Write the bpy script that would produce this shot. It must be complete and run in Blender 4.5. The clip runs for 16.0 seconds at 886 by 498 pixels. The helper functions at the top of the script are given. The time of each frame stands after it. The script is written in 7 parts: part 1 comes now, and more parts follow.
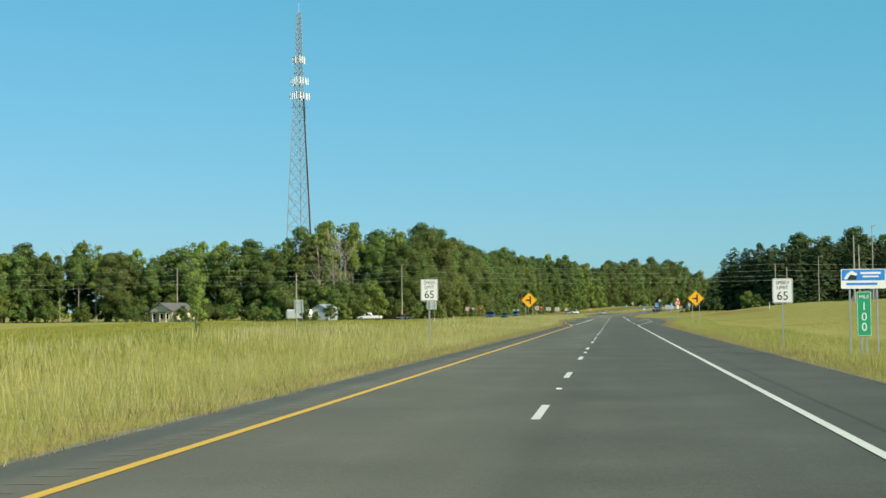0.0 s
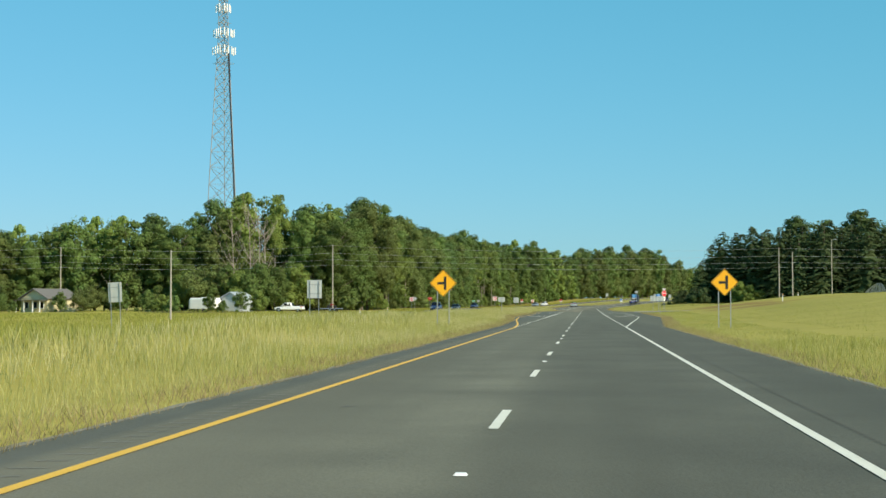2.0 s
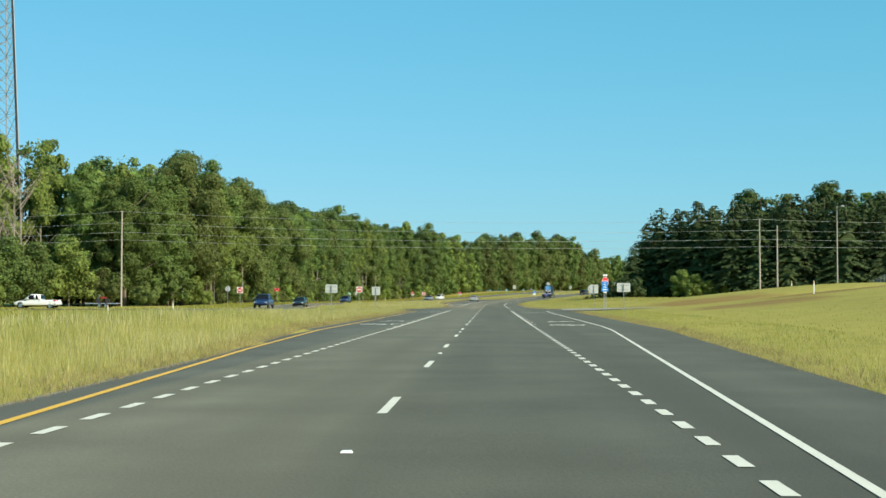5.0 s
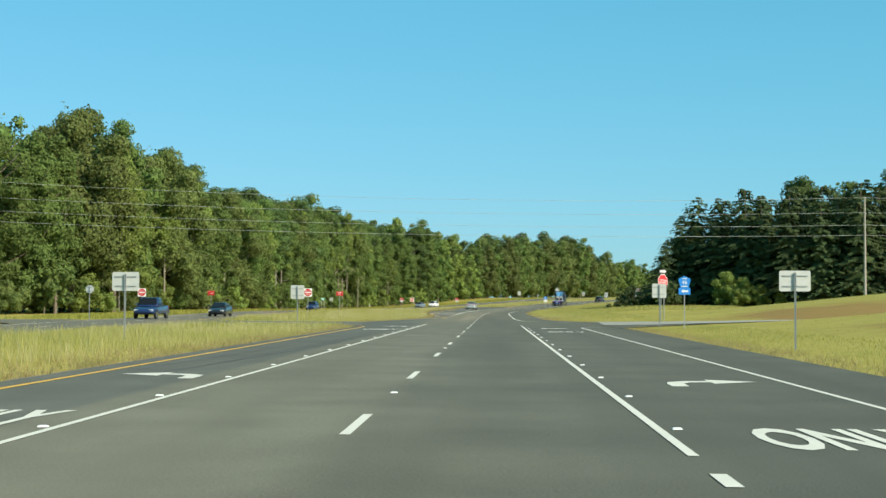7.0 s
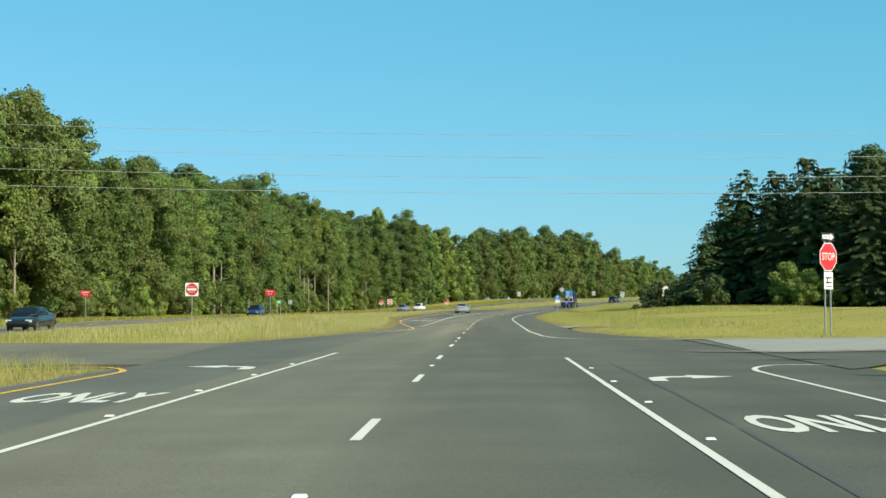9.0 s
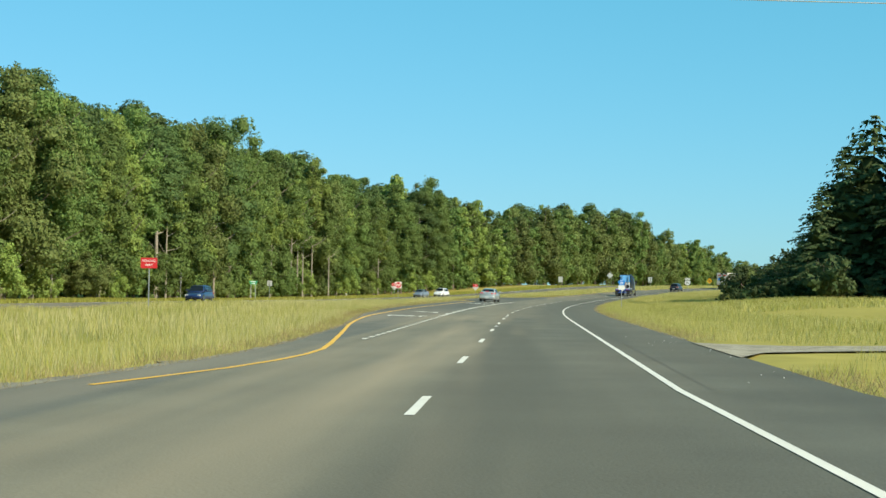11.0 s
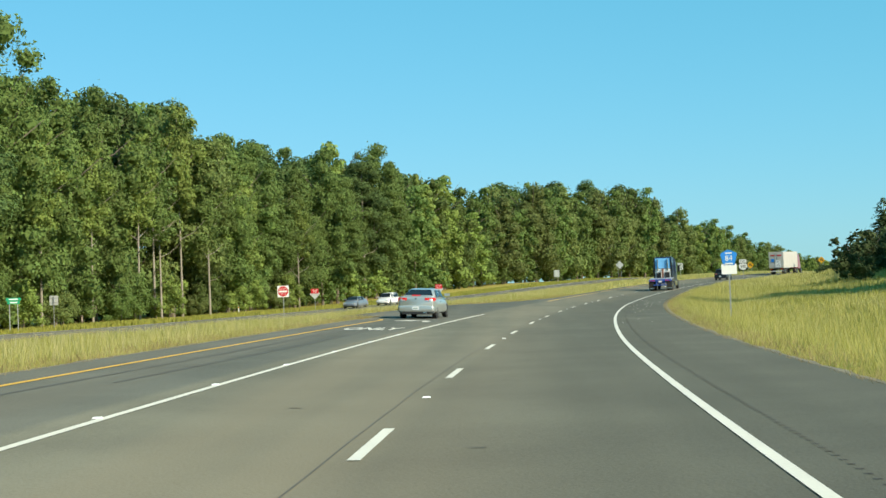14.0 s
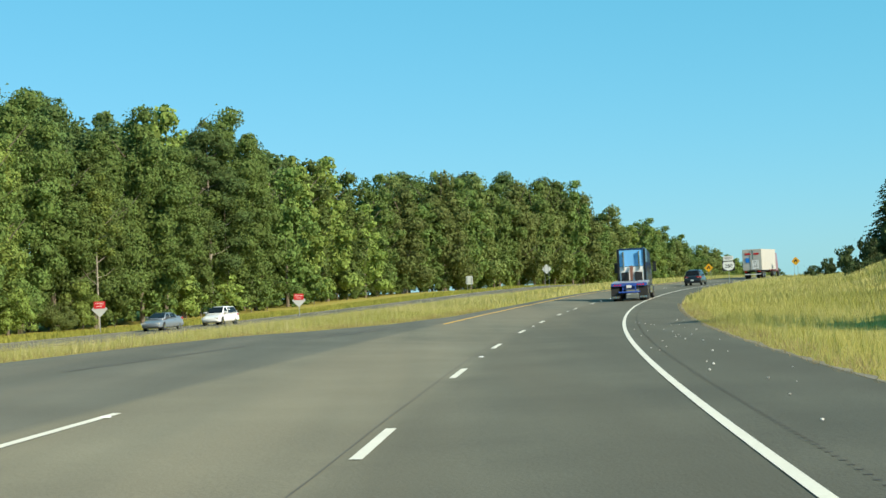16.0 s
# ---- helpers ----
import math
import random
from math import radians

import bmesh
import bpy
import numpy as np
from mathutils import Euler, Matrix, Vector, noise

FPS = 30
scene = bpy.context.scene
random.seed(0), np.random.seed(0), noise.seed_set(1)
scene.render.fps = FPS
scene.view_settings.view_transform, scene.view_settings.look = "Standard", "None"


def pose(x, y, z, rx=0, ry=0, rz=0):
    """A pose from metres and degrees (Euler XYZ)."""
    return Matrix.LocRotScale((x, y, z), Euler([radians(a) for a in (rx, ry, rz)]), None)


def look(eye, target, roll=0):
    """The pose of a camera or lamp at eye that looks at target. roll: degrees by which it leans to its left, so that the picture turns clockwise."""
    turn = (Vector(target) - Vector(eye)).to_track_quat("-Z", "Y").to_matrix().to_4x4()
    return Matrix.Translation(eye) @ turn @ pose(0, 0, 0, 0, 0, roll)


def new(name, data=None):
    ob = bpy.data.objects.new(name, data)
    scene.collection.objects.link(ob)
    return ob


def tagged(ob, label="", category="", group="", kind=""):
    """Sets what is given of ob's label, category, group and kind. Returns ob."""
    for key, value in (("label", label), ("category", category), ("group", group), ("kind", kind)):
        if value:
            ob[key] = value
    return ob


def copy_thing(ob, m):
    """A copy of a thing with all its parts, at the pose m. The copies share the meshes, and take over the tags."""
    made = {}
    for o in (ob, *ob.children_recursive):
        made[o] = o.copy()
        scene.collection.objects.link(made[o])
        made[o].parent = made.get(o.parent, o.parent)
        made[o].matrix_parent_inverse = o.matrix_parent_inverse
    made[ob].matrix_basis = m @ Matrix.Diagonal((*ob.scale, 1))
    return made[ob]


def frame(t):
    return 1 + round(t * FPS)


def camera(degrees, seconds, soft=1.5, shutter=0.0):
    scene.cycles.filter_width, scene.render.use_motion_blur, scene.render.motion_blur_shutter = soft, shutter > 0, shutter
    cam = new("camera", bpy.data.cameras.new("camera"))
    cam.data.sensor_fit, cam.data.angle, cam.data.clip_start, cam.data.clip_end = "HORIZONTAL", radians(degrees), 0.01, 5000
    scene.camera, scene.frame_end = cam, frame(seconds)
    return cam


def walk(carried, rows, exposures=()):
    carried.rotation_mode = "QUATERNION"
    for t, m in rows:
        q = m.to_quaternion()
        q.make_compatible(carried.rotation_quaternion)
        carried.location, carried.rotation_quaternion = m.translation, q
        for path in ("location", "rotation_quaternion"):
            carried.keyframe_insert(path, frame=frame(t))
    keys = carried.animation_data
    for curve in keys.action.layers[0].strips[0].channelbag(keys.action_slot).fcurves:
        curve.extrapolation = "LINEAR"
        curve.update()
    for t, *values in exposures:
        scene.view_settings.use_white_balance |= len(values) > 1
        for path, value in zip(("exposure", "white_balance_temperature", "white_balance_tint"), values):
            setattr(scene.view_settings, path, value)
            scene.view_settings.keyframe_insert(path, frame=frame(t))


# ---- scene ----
cam = camera(34.2, 16.0)
# seconds, eye, yaw (left of +y), pitch (up), roll
PATH = [
    (0.0, 0.00, -0.00, 1.436, 6.94, 2.63, -0.52),
    (0.5, -0.00, 15.67, 1.473, 7.02, 2.52, -0.39),
    (1.0, -0.04, 31.42, 1.497, 6.87, 2.41, -0.27),
    (1.5, -0.12, 47.20, 1.509, 6.47, 2.33, -0.17),
    (2.0, -0.17, 63.03, 1.515, 5.89, 2.26, -0.07),
    (2.5, -0.21, 78.93, 1.521, 5.12, 2.15, 0.09),
    (3.0, -0.23, 94.91, 1.535, 4.15, 2.06, 0.12),
    (3.5, -0.24, 110.96, 1.549, 3.16, 1.94, 0.21),
    (4.0, -0.25, 127.05, 1.558, 2.50, 1.84, 0.17),
    (4.5, -0.24, 143.17, 1.571, 2.17, 1.82, 0.25),
    (5.0, -0.22, 159.28, 1.588, 2.13, 2.00, 0.04),
    (5.5, -0.19, 175.30, 1.602, 2.22, 2.08, 0.00),
    (6.0, -0.17, 191.18, 1.609, 2.27, 2.02, 0.13),
    (6.5, -0.16, 206.88, 1.609, 2.21, 2.12, 0.30),
    (7.0, -0.17, 222.42, 1.601, 2.25, 2.29, 0.31),
    (7.5, -0.23, 237.91, 1.593, 2.28, 2.43, 0.28),
    (8.0, -0.33, 253.38, 1.597, 2.27, 2.50, 0.04),
    (8.5, -0.45, 268.71, 1.611, 2.16, 2.51, -0.16),
    (9.0, -0.58, 283.91, 1.636, 2.07, 2.41, -0.22),
    (9.5, -0.69, 299.03, 1.669, 2.25, 2.20, -0.24),
    (10.0, -0.78, 314.02, 1.702, 2.65, 2.02, 0.15),
    (10.5, -0.84, 328.89, 1.730, 3.11, 1.96, 0.55),
    (11.0, -0.88, 343.65, 1.755, 3.56, 1.83, 0.76),
    (11.5, -0.90, 358.36, 1.779, 3.86, 1.76, 0.50),
    (12.0, -0.93, 373.08, 1.809, 3.91, 1.79, 0.05),
    (12.5, -0.95, 387.86, 1.851, 3.77, 1.86, -0.75),
    (13.0, -0.94, 402.72, 1.898, 3.58, 1.96, -1.41),
    (13.5, -0.85, 417.66, 1.936, 3.39, 1.99, -2.09),
    (14.0, -0.69, 432.68, 1.967, 3.07, 1.99, -2.29),
    (14.5, -0.43, 447.77, 1.998, 2.71, 1.93, -2.31),
    (15.0, -0.03, 462.94, 2.040, 2.11, 1.91, -2.61),
    (15.5, 0.53, 478.12, 2.108, 1.14, 2.04, -2.71),
    (16.0, 1.26, 493.22, 2.208, -0.30, 2.26, -2.68),
]


def eye_pose(x, y, z, yaw, pitch, roll):
    a, p = radians(yaw), radians(pitch)
    eye = Vector((x, y, z))
    return look(eye, eye + Vector((-math.sin(a) * math.cos(p), math.cos(a) * math.cos(p), math.sin(p))), roll)


walk(cam, [(t, eye_pose(x, y, z, a, p, r)) for t, x, y, z, a, p, r in PATH],
     exposures=((0.0, 0.0), (1.5, 0.03), (4.0, 0.18), (7.0, 0.20), (9.0, 0.20), (11.0, 0.27), (12.5, 0.32), (14.5, 0.29), (16.0, 0.32)))

# ---- world and sun: low morning sun from behind on the far side of the right verge ----
SUN_AZ, SUN_EL = 125.0, 32.0
world = bpy.data.worlds.new("world")
scene.world = world
world.use_nodes = True
wn = world.node_tree
sky = wn.nodes.new("ShaderNodeTexSky")
sky.sky_type, sky.sun_disc = "NISHITA", False
sky.sun_elevation, sky.sun_rotation = radians(SUN_EL), radians(SUN_AZ)
sky.air_density, sky.dust_density, sky.ozone_density = 1.0, 0.3, 2.0
parts, whole = wn.nodes.new("ShaderNodeSeparateColor"), wn.nodes.new("ShaderNodeCombineColor")
wn.links.new(sky.outputs[0], parts.inputs[0])
for k, (power, gain) in enumerate(((0.85, 0.51), (0.42, 2.16), (0.5, 2.34))):
    curve_node, gain_node = wn.nodes.new("ShaderNodeMath"), wn.nodes.new("ShaderNodeMath")
    curve_node.operation, gain_node.operation = "POWER", "MULTIPLY"
    curve_node.inputs[1].default_value, gain_node.inputs[1].default_value = power, gain
    wn.links.new(parts.outputs[k], curve_node.inputs[0])
    wn.links.new(curve_node.outputs[0], gain_node.inputs[0])
    wn.links.new(gain_node.outputs[0], whole.inputs[k])
wn.links.new(whole.outputs[0], wn.nodes["Background"].inputs[0])
wn.nodes["Background"].inputs[1].default_value = 0.123
sun_data = bpy.data.lights.new("sun", "SUN")
sun_data.energy, sun_data.angle, sun_data.color = 6.0, radians(0.53), (1.0, 0.90, 0.70)
sun = new("sun", sun_data)
sun_from = Vector((math.sin(radians(SUN_AZ)) * math.cos(radians(SUN_EL)), math.cos(radians(SUN_AZ)) * math.cos(radians(SUN_EL)), math.sin(radians(SUN_EL))))
sun.matrix_world = look(sun_from * 200, (0, 0, 0))


# ---- materials ----
def material(name, color, rough=0.8, metal=0.0, second=None, scale=3.0, fine=60.0, amount=0.5, bump=0.0, vary=0.0, island=0.0, spec=0.5, emit=0.0, coat=0.0, leafy=0.0):
    """Principled surface with colour variation at two scales, optional per-object or per-piece variation and relief."""
    m = bpy.data.materials.new(name)
    m.use_nodes = True
    nt = m.node_tree
    b = nt.nodes["Principled BSDF"]
    b.inputs["Roughness"].default_value, b.inputs["Metallic"].default_value = rough, metal
    b.inputs["Specular IOR Level"].default_value = spec
    b.inputs["Coat Weight"].default_value = coat
    tc = nt.nodes.new("ShaderNodeTexCoord")
    n1, n2 = nt.nodes.new("ShaderNodeTexNoise"), nt.nodes.new("ShaderNodeTexNoise")
    n1.inputs["Scale"].default_value, n2.inputs["Scale"].default_value = scale, fine
    n1.inputs["Detail"].default_value = n2.inputs["Detail"].default_value = 4
    for n in (n1, n2):
        nt.links.new(tc.outputs["Object"], n.inputs["Vector"])
    add = nt.nodes.new("ShaderNodeMath")
    add.operation = "ADD"
    nt.links.new(n1.outputs[0], add.inputs[0])
    nt.links.new(n2.outputs[0], add.inputs[1])
    ramp = nt.nodes.new("ShaderNodeMapRange")
    ramp.inputs[1].default_value, ramp.inputs[2].default_value = 1 - amount, 1 + amount
    nt.links.new(add.outputs[0], ramp.inputs[0])
    mix = nt.nodes.new("ShaderNodeMix")
    mix.data_type = "RGBA"
    second = second or tuple(c * 0.7 for c in color)
    mix.inputs[6].default_value, mix.inputs[7].default_value = (*second, 1), (*color, 1)
    nt.links.new(ramp.outputs[0], mix.inputs[0])
    out = mix.outputs[2]
    for k, node, socket in ((vary, "ShaderNodeObjectInfo", "Random"), (island, "ShaderNodeNewGeometry", "Random Per Island")):
        if not k:
            continue
        info = nt.nodes.new(node)
        hsv = nt.nodes.new("ShaderNodeHueSaturation")
        rnd = info.outputs[socket]
        mr, mh = nt.nodes.new("ShaderNodeMapRange"), nt.nodes.new("ShaderNodeMapRange")
        mr.inputs[3].default_value, mr.inputs[4].default_value = 1 - k, 1 + k
        mh.inputs[3].default_value, mh.inputs[4].default_value = 0.5 - 0.03 * k, 0.5 + 0.03 * k
        nt.links.new(rnd, mr.inputs[0])
        nt.links.new(rnd, mh.inputs[0])
        nt.links.new(mr.outputs[0], hsv.inputs["Value"])
        nt.links.new(mh.outputs[0], hsv.inputs["Hue"])
        nt.links.new(out, hsv.inputs["Color"])
        out = hsv.outputs[0]
    nt.links.new(out, b.inputs["Base Color"])
    if bump:
        bn = nt.nodes.new("ShaderNodeBump")
        bn.inputs["Strength"].default_value, bn.inputs["Distance"].default_value = bump, 0.02
        nt.links.new(n2.outputs[0], bn.inputs["Height"])
        nt.links.new(bn.outputs[0], b.inputs["Normal"])
    if leafy:
        tr, ms = nt.nodes.new("ShaderNodeBsdfTranslucent"), nt.nodes.new("ShaderNodeMixShader")
        ms.inputs[0].default_value = leafy
        nt.links.new(out, tr.inputs[0])
        nt.links.new(b.outputs[0], ms.inputs[1])
        nt.links.new(tr.outputs[0], ms.inputs[2])
        nt.links.new(ms.outputs[0], nt.nodes["Material Output"].inputs[0])
    if emit:
        b.inputs["Emission Color"].default_value, b.inputs["Emission Strength"].default_value = (*color, 1), emit
    return m


M_ASPHALT = material("asphalt", (0.122, 0.122, 0.093), 0.82, second=(0.071, 0.071, 0.055), scale=0.35, fine=28, amount=0.28, bump=0.45, spec=0.22)
M_ASPHALT.node_tree.nodes["Principled BSDF"].inputs["Diffuse Roughness"].default_value = 1.0


def streaked(m, dark, tan, edge):
    """Adds long streaks along the lanes and a tan stain on the paving beyond the junction."""
    nt = m.node_tree
    b = nt.nodes["Principled BSDF"]
    old = b.inputs["Base Color"].links[0].from_socket
    tc = [n for n in nt.nodes if n.type == "TEX_COORD"][0]
    mp, ns = nt.nodes.new("ShaderNodeMapping"), nt.nodes.new("ShaderNodeTexNoise")
    mp.inputs["Scale"].default_value = (0.55, 0.018, 1)
    ns.inputs["Scale"].default_value, ns.inputs["Detail"].default_value = 1.0, 3
    nt.links.new(tc.outputs["Object"], mp.inputs[0])
    nt.links.new(mp.outputs[0], ns.inputs["Vector"])
    mr = nt.nodes.new("ShaderNodeMapRange")
    mr.inputs[1].default_value, mr.inputs[2].default_value, mr.inputs[3].default_value, mr.inputs[4].default_value = 0.40, 0.68, 0.0, 0.75
    nt.links.new(ns.outputs[0], mr.inputs[0])
    mix = nt.nodes.new("ShaderNodeMix")
    mix.data_type = "RGBA"
    nt.links.new(mr.outputs[0], mix.inputs[0])
    nt.links.new(old, mix.inputs[6])
    mix.inputs[7].default_value = (*dark, 1)
    sep, far = nt.nodes.new("ShaderNodeSeparateXYZ"), nt.nodes.new("ShaderNodeMapRange")
    nt.links.new(tc.outputs["Object"], sep.inputs[0])
    nt.links.new(sep.outputs[1], far.inputs[0])
    far.inputs[1].default_value, far.inputs[2].default_value = edge
    n2 = nt.nodes.new("ShaderNodeTexNoise")
    n2.inputs["Scale"].default_value, n2.inputs["Detail"].default_value = 1.0, 3
    mp2 = nt.nodes.new("ShaderNodeMapping")
    mp2.inputs["Scale"].default_value = (0.42, 0.022, 1)
    nt.links.new(tc.outputs["Object"], mp2.inputs[0])
    nt.links.new(mp2.outputs[0], n2.inputs["Vector"])
    r2, mul = nt.nodes.new("ShaderNodeMapRange"), nt.nodes.new("ShaderNodeMath")
    r2.inputs[1].default_value, r2.inputs[2].default_value, r2.inputs[3].default_value = 0.40, 0.62, 0.10
    mul.operation = "MULTIPLY"
    nt.links.new(n2.outputs[0], r2.inputs[0])
    nt.links.new(r2.outputs[0], mul.inputs[0])
    nt.links.new(far.outputs[0], mul.inputs[1])
    m2 = nt.nodes.new("ShaderNodeMix")
    m2.data_type = "RGBA"
    end, fade = nt.nodes.new("ShaderNodeMapRange"), nt.nodes.new("ShaderNodeMath")
    end.inputs[1].default_value, end.inputs[2].default_value, end.inputs[3].default_value, end.inputs[4].default_value = 415, 450, 1.0, 0.35
    fade.operation = "MULTIPLY"
    lane, side_of, wash = nt.nodes.new("ShaderNodeAttribute"), nt.nodes.new("ShaderNodeMapRange"), nt.nodes.new("ShaderNodeMath")
    lane.attribute_name, wash.operation = "lane_offset", "MULTIPLY"
    side_of.inputs[1].default_value, side_of.inputs[2].default_value, side_of.inputs[3].default_value, side_of.inputs[4].default_value = 0.5, 2.2, 1.0, 0.2
    nt.links.new(lane.outputs["Fac"], side_of.inputs[0])
    nt.links.new(fade.outputs[0], wash.inputs[0])
    nt.links.new(side_of.outputs[0], wash.inputs[1])
    nt.links.new(sep.outputs[1], end.inputs[0])
    nt.links.new(mul.outputs[0], fade.inputs[0])
    nt.links.new(end.outputs[0], fade.inputs[1])
    nt.links.new(wash.outputs[0], m2.inputs[0])
    nt.links.new(mix.outputs[2], m2.inputs[6])
    m2.inputs[7].default_value = (*tan, 1)
    # the right lane is of newer, darker paving with a ragged border
    at, n3, add, ln, m3 = (nt.nodes.new("ShaderNode" + k) for k in ("Attribute", "TexNoise", "Math", "MapRange", "Mix"))
    at.attribute_name, add.operation, m3.data_type, m3.blend_type = "lane_offset", "MULTIPLY_ADD", "RGBA", "MULTIPLY"
    n3.inputs["Scale"].default_value = 0.12
    nt.links.new(tc.outputs["Object"], n3.inputs["Vector"])
    nt.links.new(n3.outputs[0], add.inputs[0])
    add.inputs[1].default_value = 0.8
    nt.links.new(at.outputs["Fac"], add.inputs[2])
    ln.inputs[1].default_value, ln.inputs[2].default_value = 0.10, 0.70
    nt.links.new(add.outputs[0], ln.inputs[0])
    nt.links.new(ln.outputs[0], m3.inputs[0])
    nt.links.new(m2.outputs[2], m3.inputs[6])
    m3.inputs[7].default_value = (0.80, 0.80, 0.81, 1)
    # the left-turn lane was laid later, in a cooler grey
    lt, m4 = nt.nodes.new("ShaderNodeMapRange"), nt.nodes.new("ShaderNodeMix")
    m4.data_type, m4.blend_type = "RGBA", "MULTIPLY"
    lt.inputs[1].default_value, lt.inputs[2].default_value = -4.0, -4.25
    nt.links.new(at.outputs["Fac"], lt.inputs[0])
    nt.links.new(lt.outputs[0], m4.inputs[0])
    nt.links.new(m3.outputs[2], m4.inputs[6])
    m4.inputs[7].default_value = (0.72, 0.76, 0.84, 1)
    # from the widening on the paving grows paler
    pale, m5 = nt.nodes.new("ShaderNodeMapRange"), nt.nodes.new("ShaderNodeMix")
    m5.data_type, m5.blend_type = "RGBA", "MULTIPLY"
    pale.inputs[1].default_value, pale.inputs[2].default_value = 150, 240
    nt.links.new(sep.outputs[1], pale.inputs[0])
    nt.links.new(pale.outputs[0], m5.inputs[0])
    nt.links.new(m4.outputs[2], m5.inputs[6])
    m5.inputs[7].default_value = (1.13, 1.14, 1.13, 1)
    nt.links.new(m5.outputs[2], b.inputs["Base Color"])


streaked(M_ASPHALT, (0.075, 0.074, 0.056), (0.178, 0.155, 0.106), (330, 375))
M_ASPHALT_SIDE = material("asphalt_shoulder", (0.30, 0.27, 0.20), 0.9, second=(0.12, 0.105, 0.075), scale=0.9, fine=22, amount=0.4, bump=0.5, spec=0.2)
M_GRAVEL = material("crushed_pale_stone", (0.44, 0.39, 0.29), 0.95, second=(0.17, 0.145, 0.10), scale=1.8, fine=11, amount=0.3, bump=0.6, spec=0.2)
M_CONCRETE = material("pale_worn_paving", (0.37, 0.35, 0.30), 0.9, second=(0.27, 0.255, 0.22), scale=0.6, fine=20, bump=0.3, spec=0.2)
M_WHITE_LINE = material("white_road_paint", (0.80, 0.75, 0.63), 0.6, second=(0.60, 0.56, 0.46), scale=1.2, fine=25, amount=0.6)
M_YELLOW_LINE = material("yellow_road_paint", (0.84, 0.47, 0.03), 0.6, second=(0.66, 0.36, 0.03), scale=1.2, fine=25, amount=0.6)
M_GROUND = material("meadow_soil", (0.40, 0.335, 0.090), 1.0, second=(0.27, 0.240, 0.060), scale=0.06, fine=0.8, amount=0.4, bump=0.3, spec=0.05)


def with_soil(m, spots, soil):
    """Bare soil showing in ragged patches round the given places (x, y, rx, ry)."""
    nt = m.node_tree
    b = nt.nodes["Principled BSDF"]
    tc = [n for n in nt.nodes if n.type == "TEX_COORD"][0]
    ns = nt.nodes.new("ShaderNodeTexNoise")
    ns.inputs["Scale"].default_value, ns.inputs["Detail"].default_value = 0.22, 6
    nt.links.new(tc.outputs["Object"], ns.inputs["Vector"])
    for x, y, rx, ry in spots:
        old = b.inputs["Base Color"].links[0].from_socket
        mp, ln, mr, mul, mix = (nt.nodes.new("ShaderNode" + k) for k in ("Mapping", "VectorMath", "MapRange", "Math", "Mix"))
        mp.inputs["Location"].default_value, mp.inputs["Scale"].default_value = (-x / rx, -y / ry, 0), (1 / rx, 1 / ry, 0)
        ln.operation, mul.operation, mix.data_type = "LENGTH", "SUBTRACT", "RGBA"
        nt.links.new(tc.outputs["Object"], mp.inputs[0])
        nt.links.new(mp.outputs[0], ln.inputs[0])
        mr.inputs[1].default_value, mr.inputs[2].default_value, mr.inputs[3].default_value, mr.inputs[4].default_value = 0.2, 1.0, 1.0, -0.6
        nt.links.new(ln.outputs["Value"], mr.inputs[0])
        nt.links.new(mr.outputs[0], mul.inputs[0])
        nt.links.new(ns.outputs[0], mul.inputs[1])
        sharp = nt.nodes.new("ShaderNodeMapRange")
        sharp.inputs[1].default_value, sharp.inputs[2].default_value, sharp.inputs[4].default_value = -0.1, 0.3, 0.7
        nt.links.new(mul.outputs[0], sharp.inputs[0])
        nt.links.new(sharp.outputs[0], mix.inputs[0])
        nt.links.new(old, mix.inputs[6])
        mix.inputs[7].default_value = (*soil, 1)
        nt.links.new(mix.outputs[2], b.inputs["Base Color"])


with_soil(M_GROUND, ((23, 288, 15, 26), (27, 345, 20, 20), (34, 302, 22, 16), (-44, 430, 8, 40), (60, 420, 30, 60)), (0.23, 0.125, 0.055))
M_GRASS = material("tall_dry_grass", (0.55, 0.495, 0.21), 0.9, second=(0.38, 0.375, 0.12), scale=0.11, fine=0.6, amount=0.22, island=0.10, spec=0.1, leafy=0.5)
M_SEED = material("pale_seed_stalks", (0.68, 0.62, 0.36), 0.9, second=(0.56, 0.50, 0.25), scale=0.3, fine=2, amount=0.3, island=0.12, spec=0.1, leafy=0.5)
M_STRAW = material("dead_straw", (0.44, 0.35, 0.18), 0.9, second=(0.27, 0.21, 0.10), scale=0.3, fine=2, amount=0.3, island=0.3, spec=0.1, leafy=0.4)
M_LAWN = material("short_green_grass", (0.40, 0.38, 0.085), 0.9, second=(0.25, 0.265, 0.060), scale=0.2, fine=2, amount=0.3, island=0.2, spec=0.1, leafy=0.45)
M_LEAF = material("broad_leaves", (0.152, 0.214, 0.054), 0.7, second=(0.100, 0.155, 0.042), scale=0.4, fine=3, vary=0.28, island=0.28, spec=0.2, leafy=0.30)
M_LEAF_LIGHT = material("young_broad_leaves", (0.240, 0.308, 0.070), 0.7, second=(0.162, 0.226, 0.054), scale=0.4, fine=3, vary=0.22, island=0.28, spec=0.2, leafy=0.30)
M_LEAF_OLIVE = material("olive_leaves", (0.172, 0.210, 0.060), 0.7, second=(0.118, 0.156, 0.046), scale=0.4, fine=3, vary=0.25, island=0.28, spec=0.2, leafy=0.30)
M_PINE = material("pine_needles", (0.114, 0.167, 0.054), 0.8, second=(0.077, 0.120, 0.040), scale=0.4, fine=3, vary=0.25, island=0.28, spec=0.15, leafy=0.30)
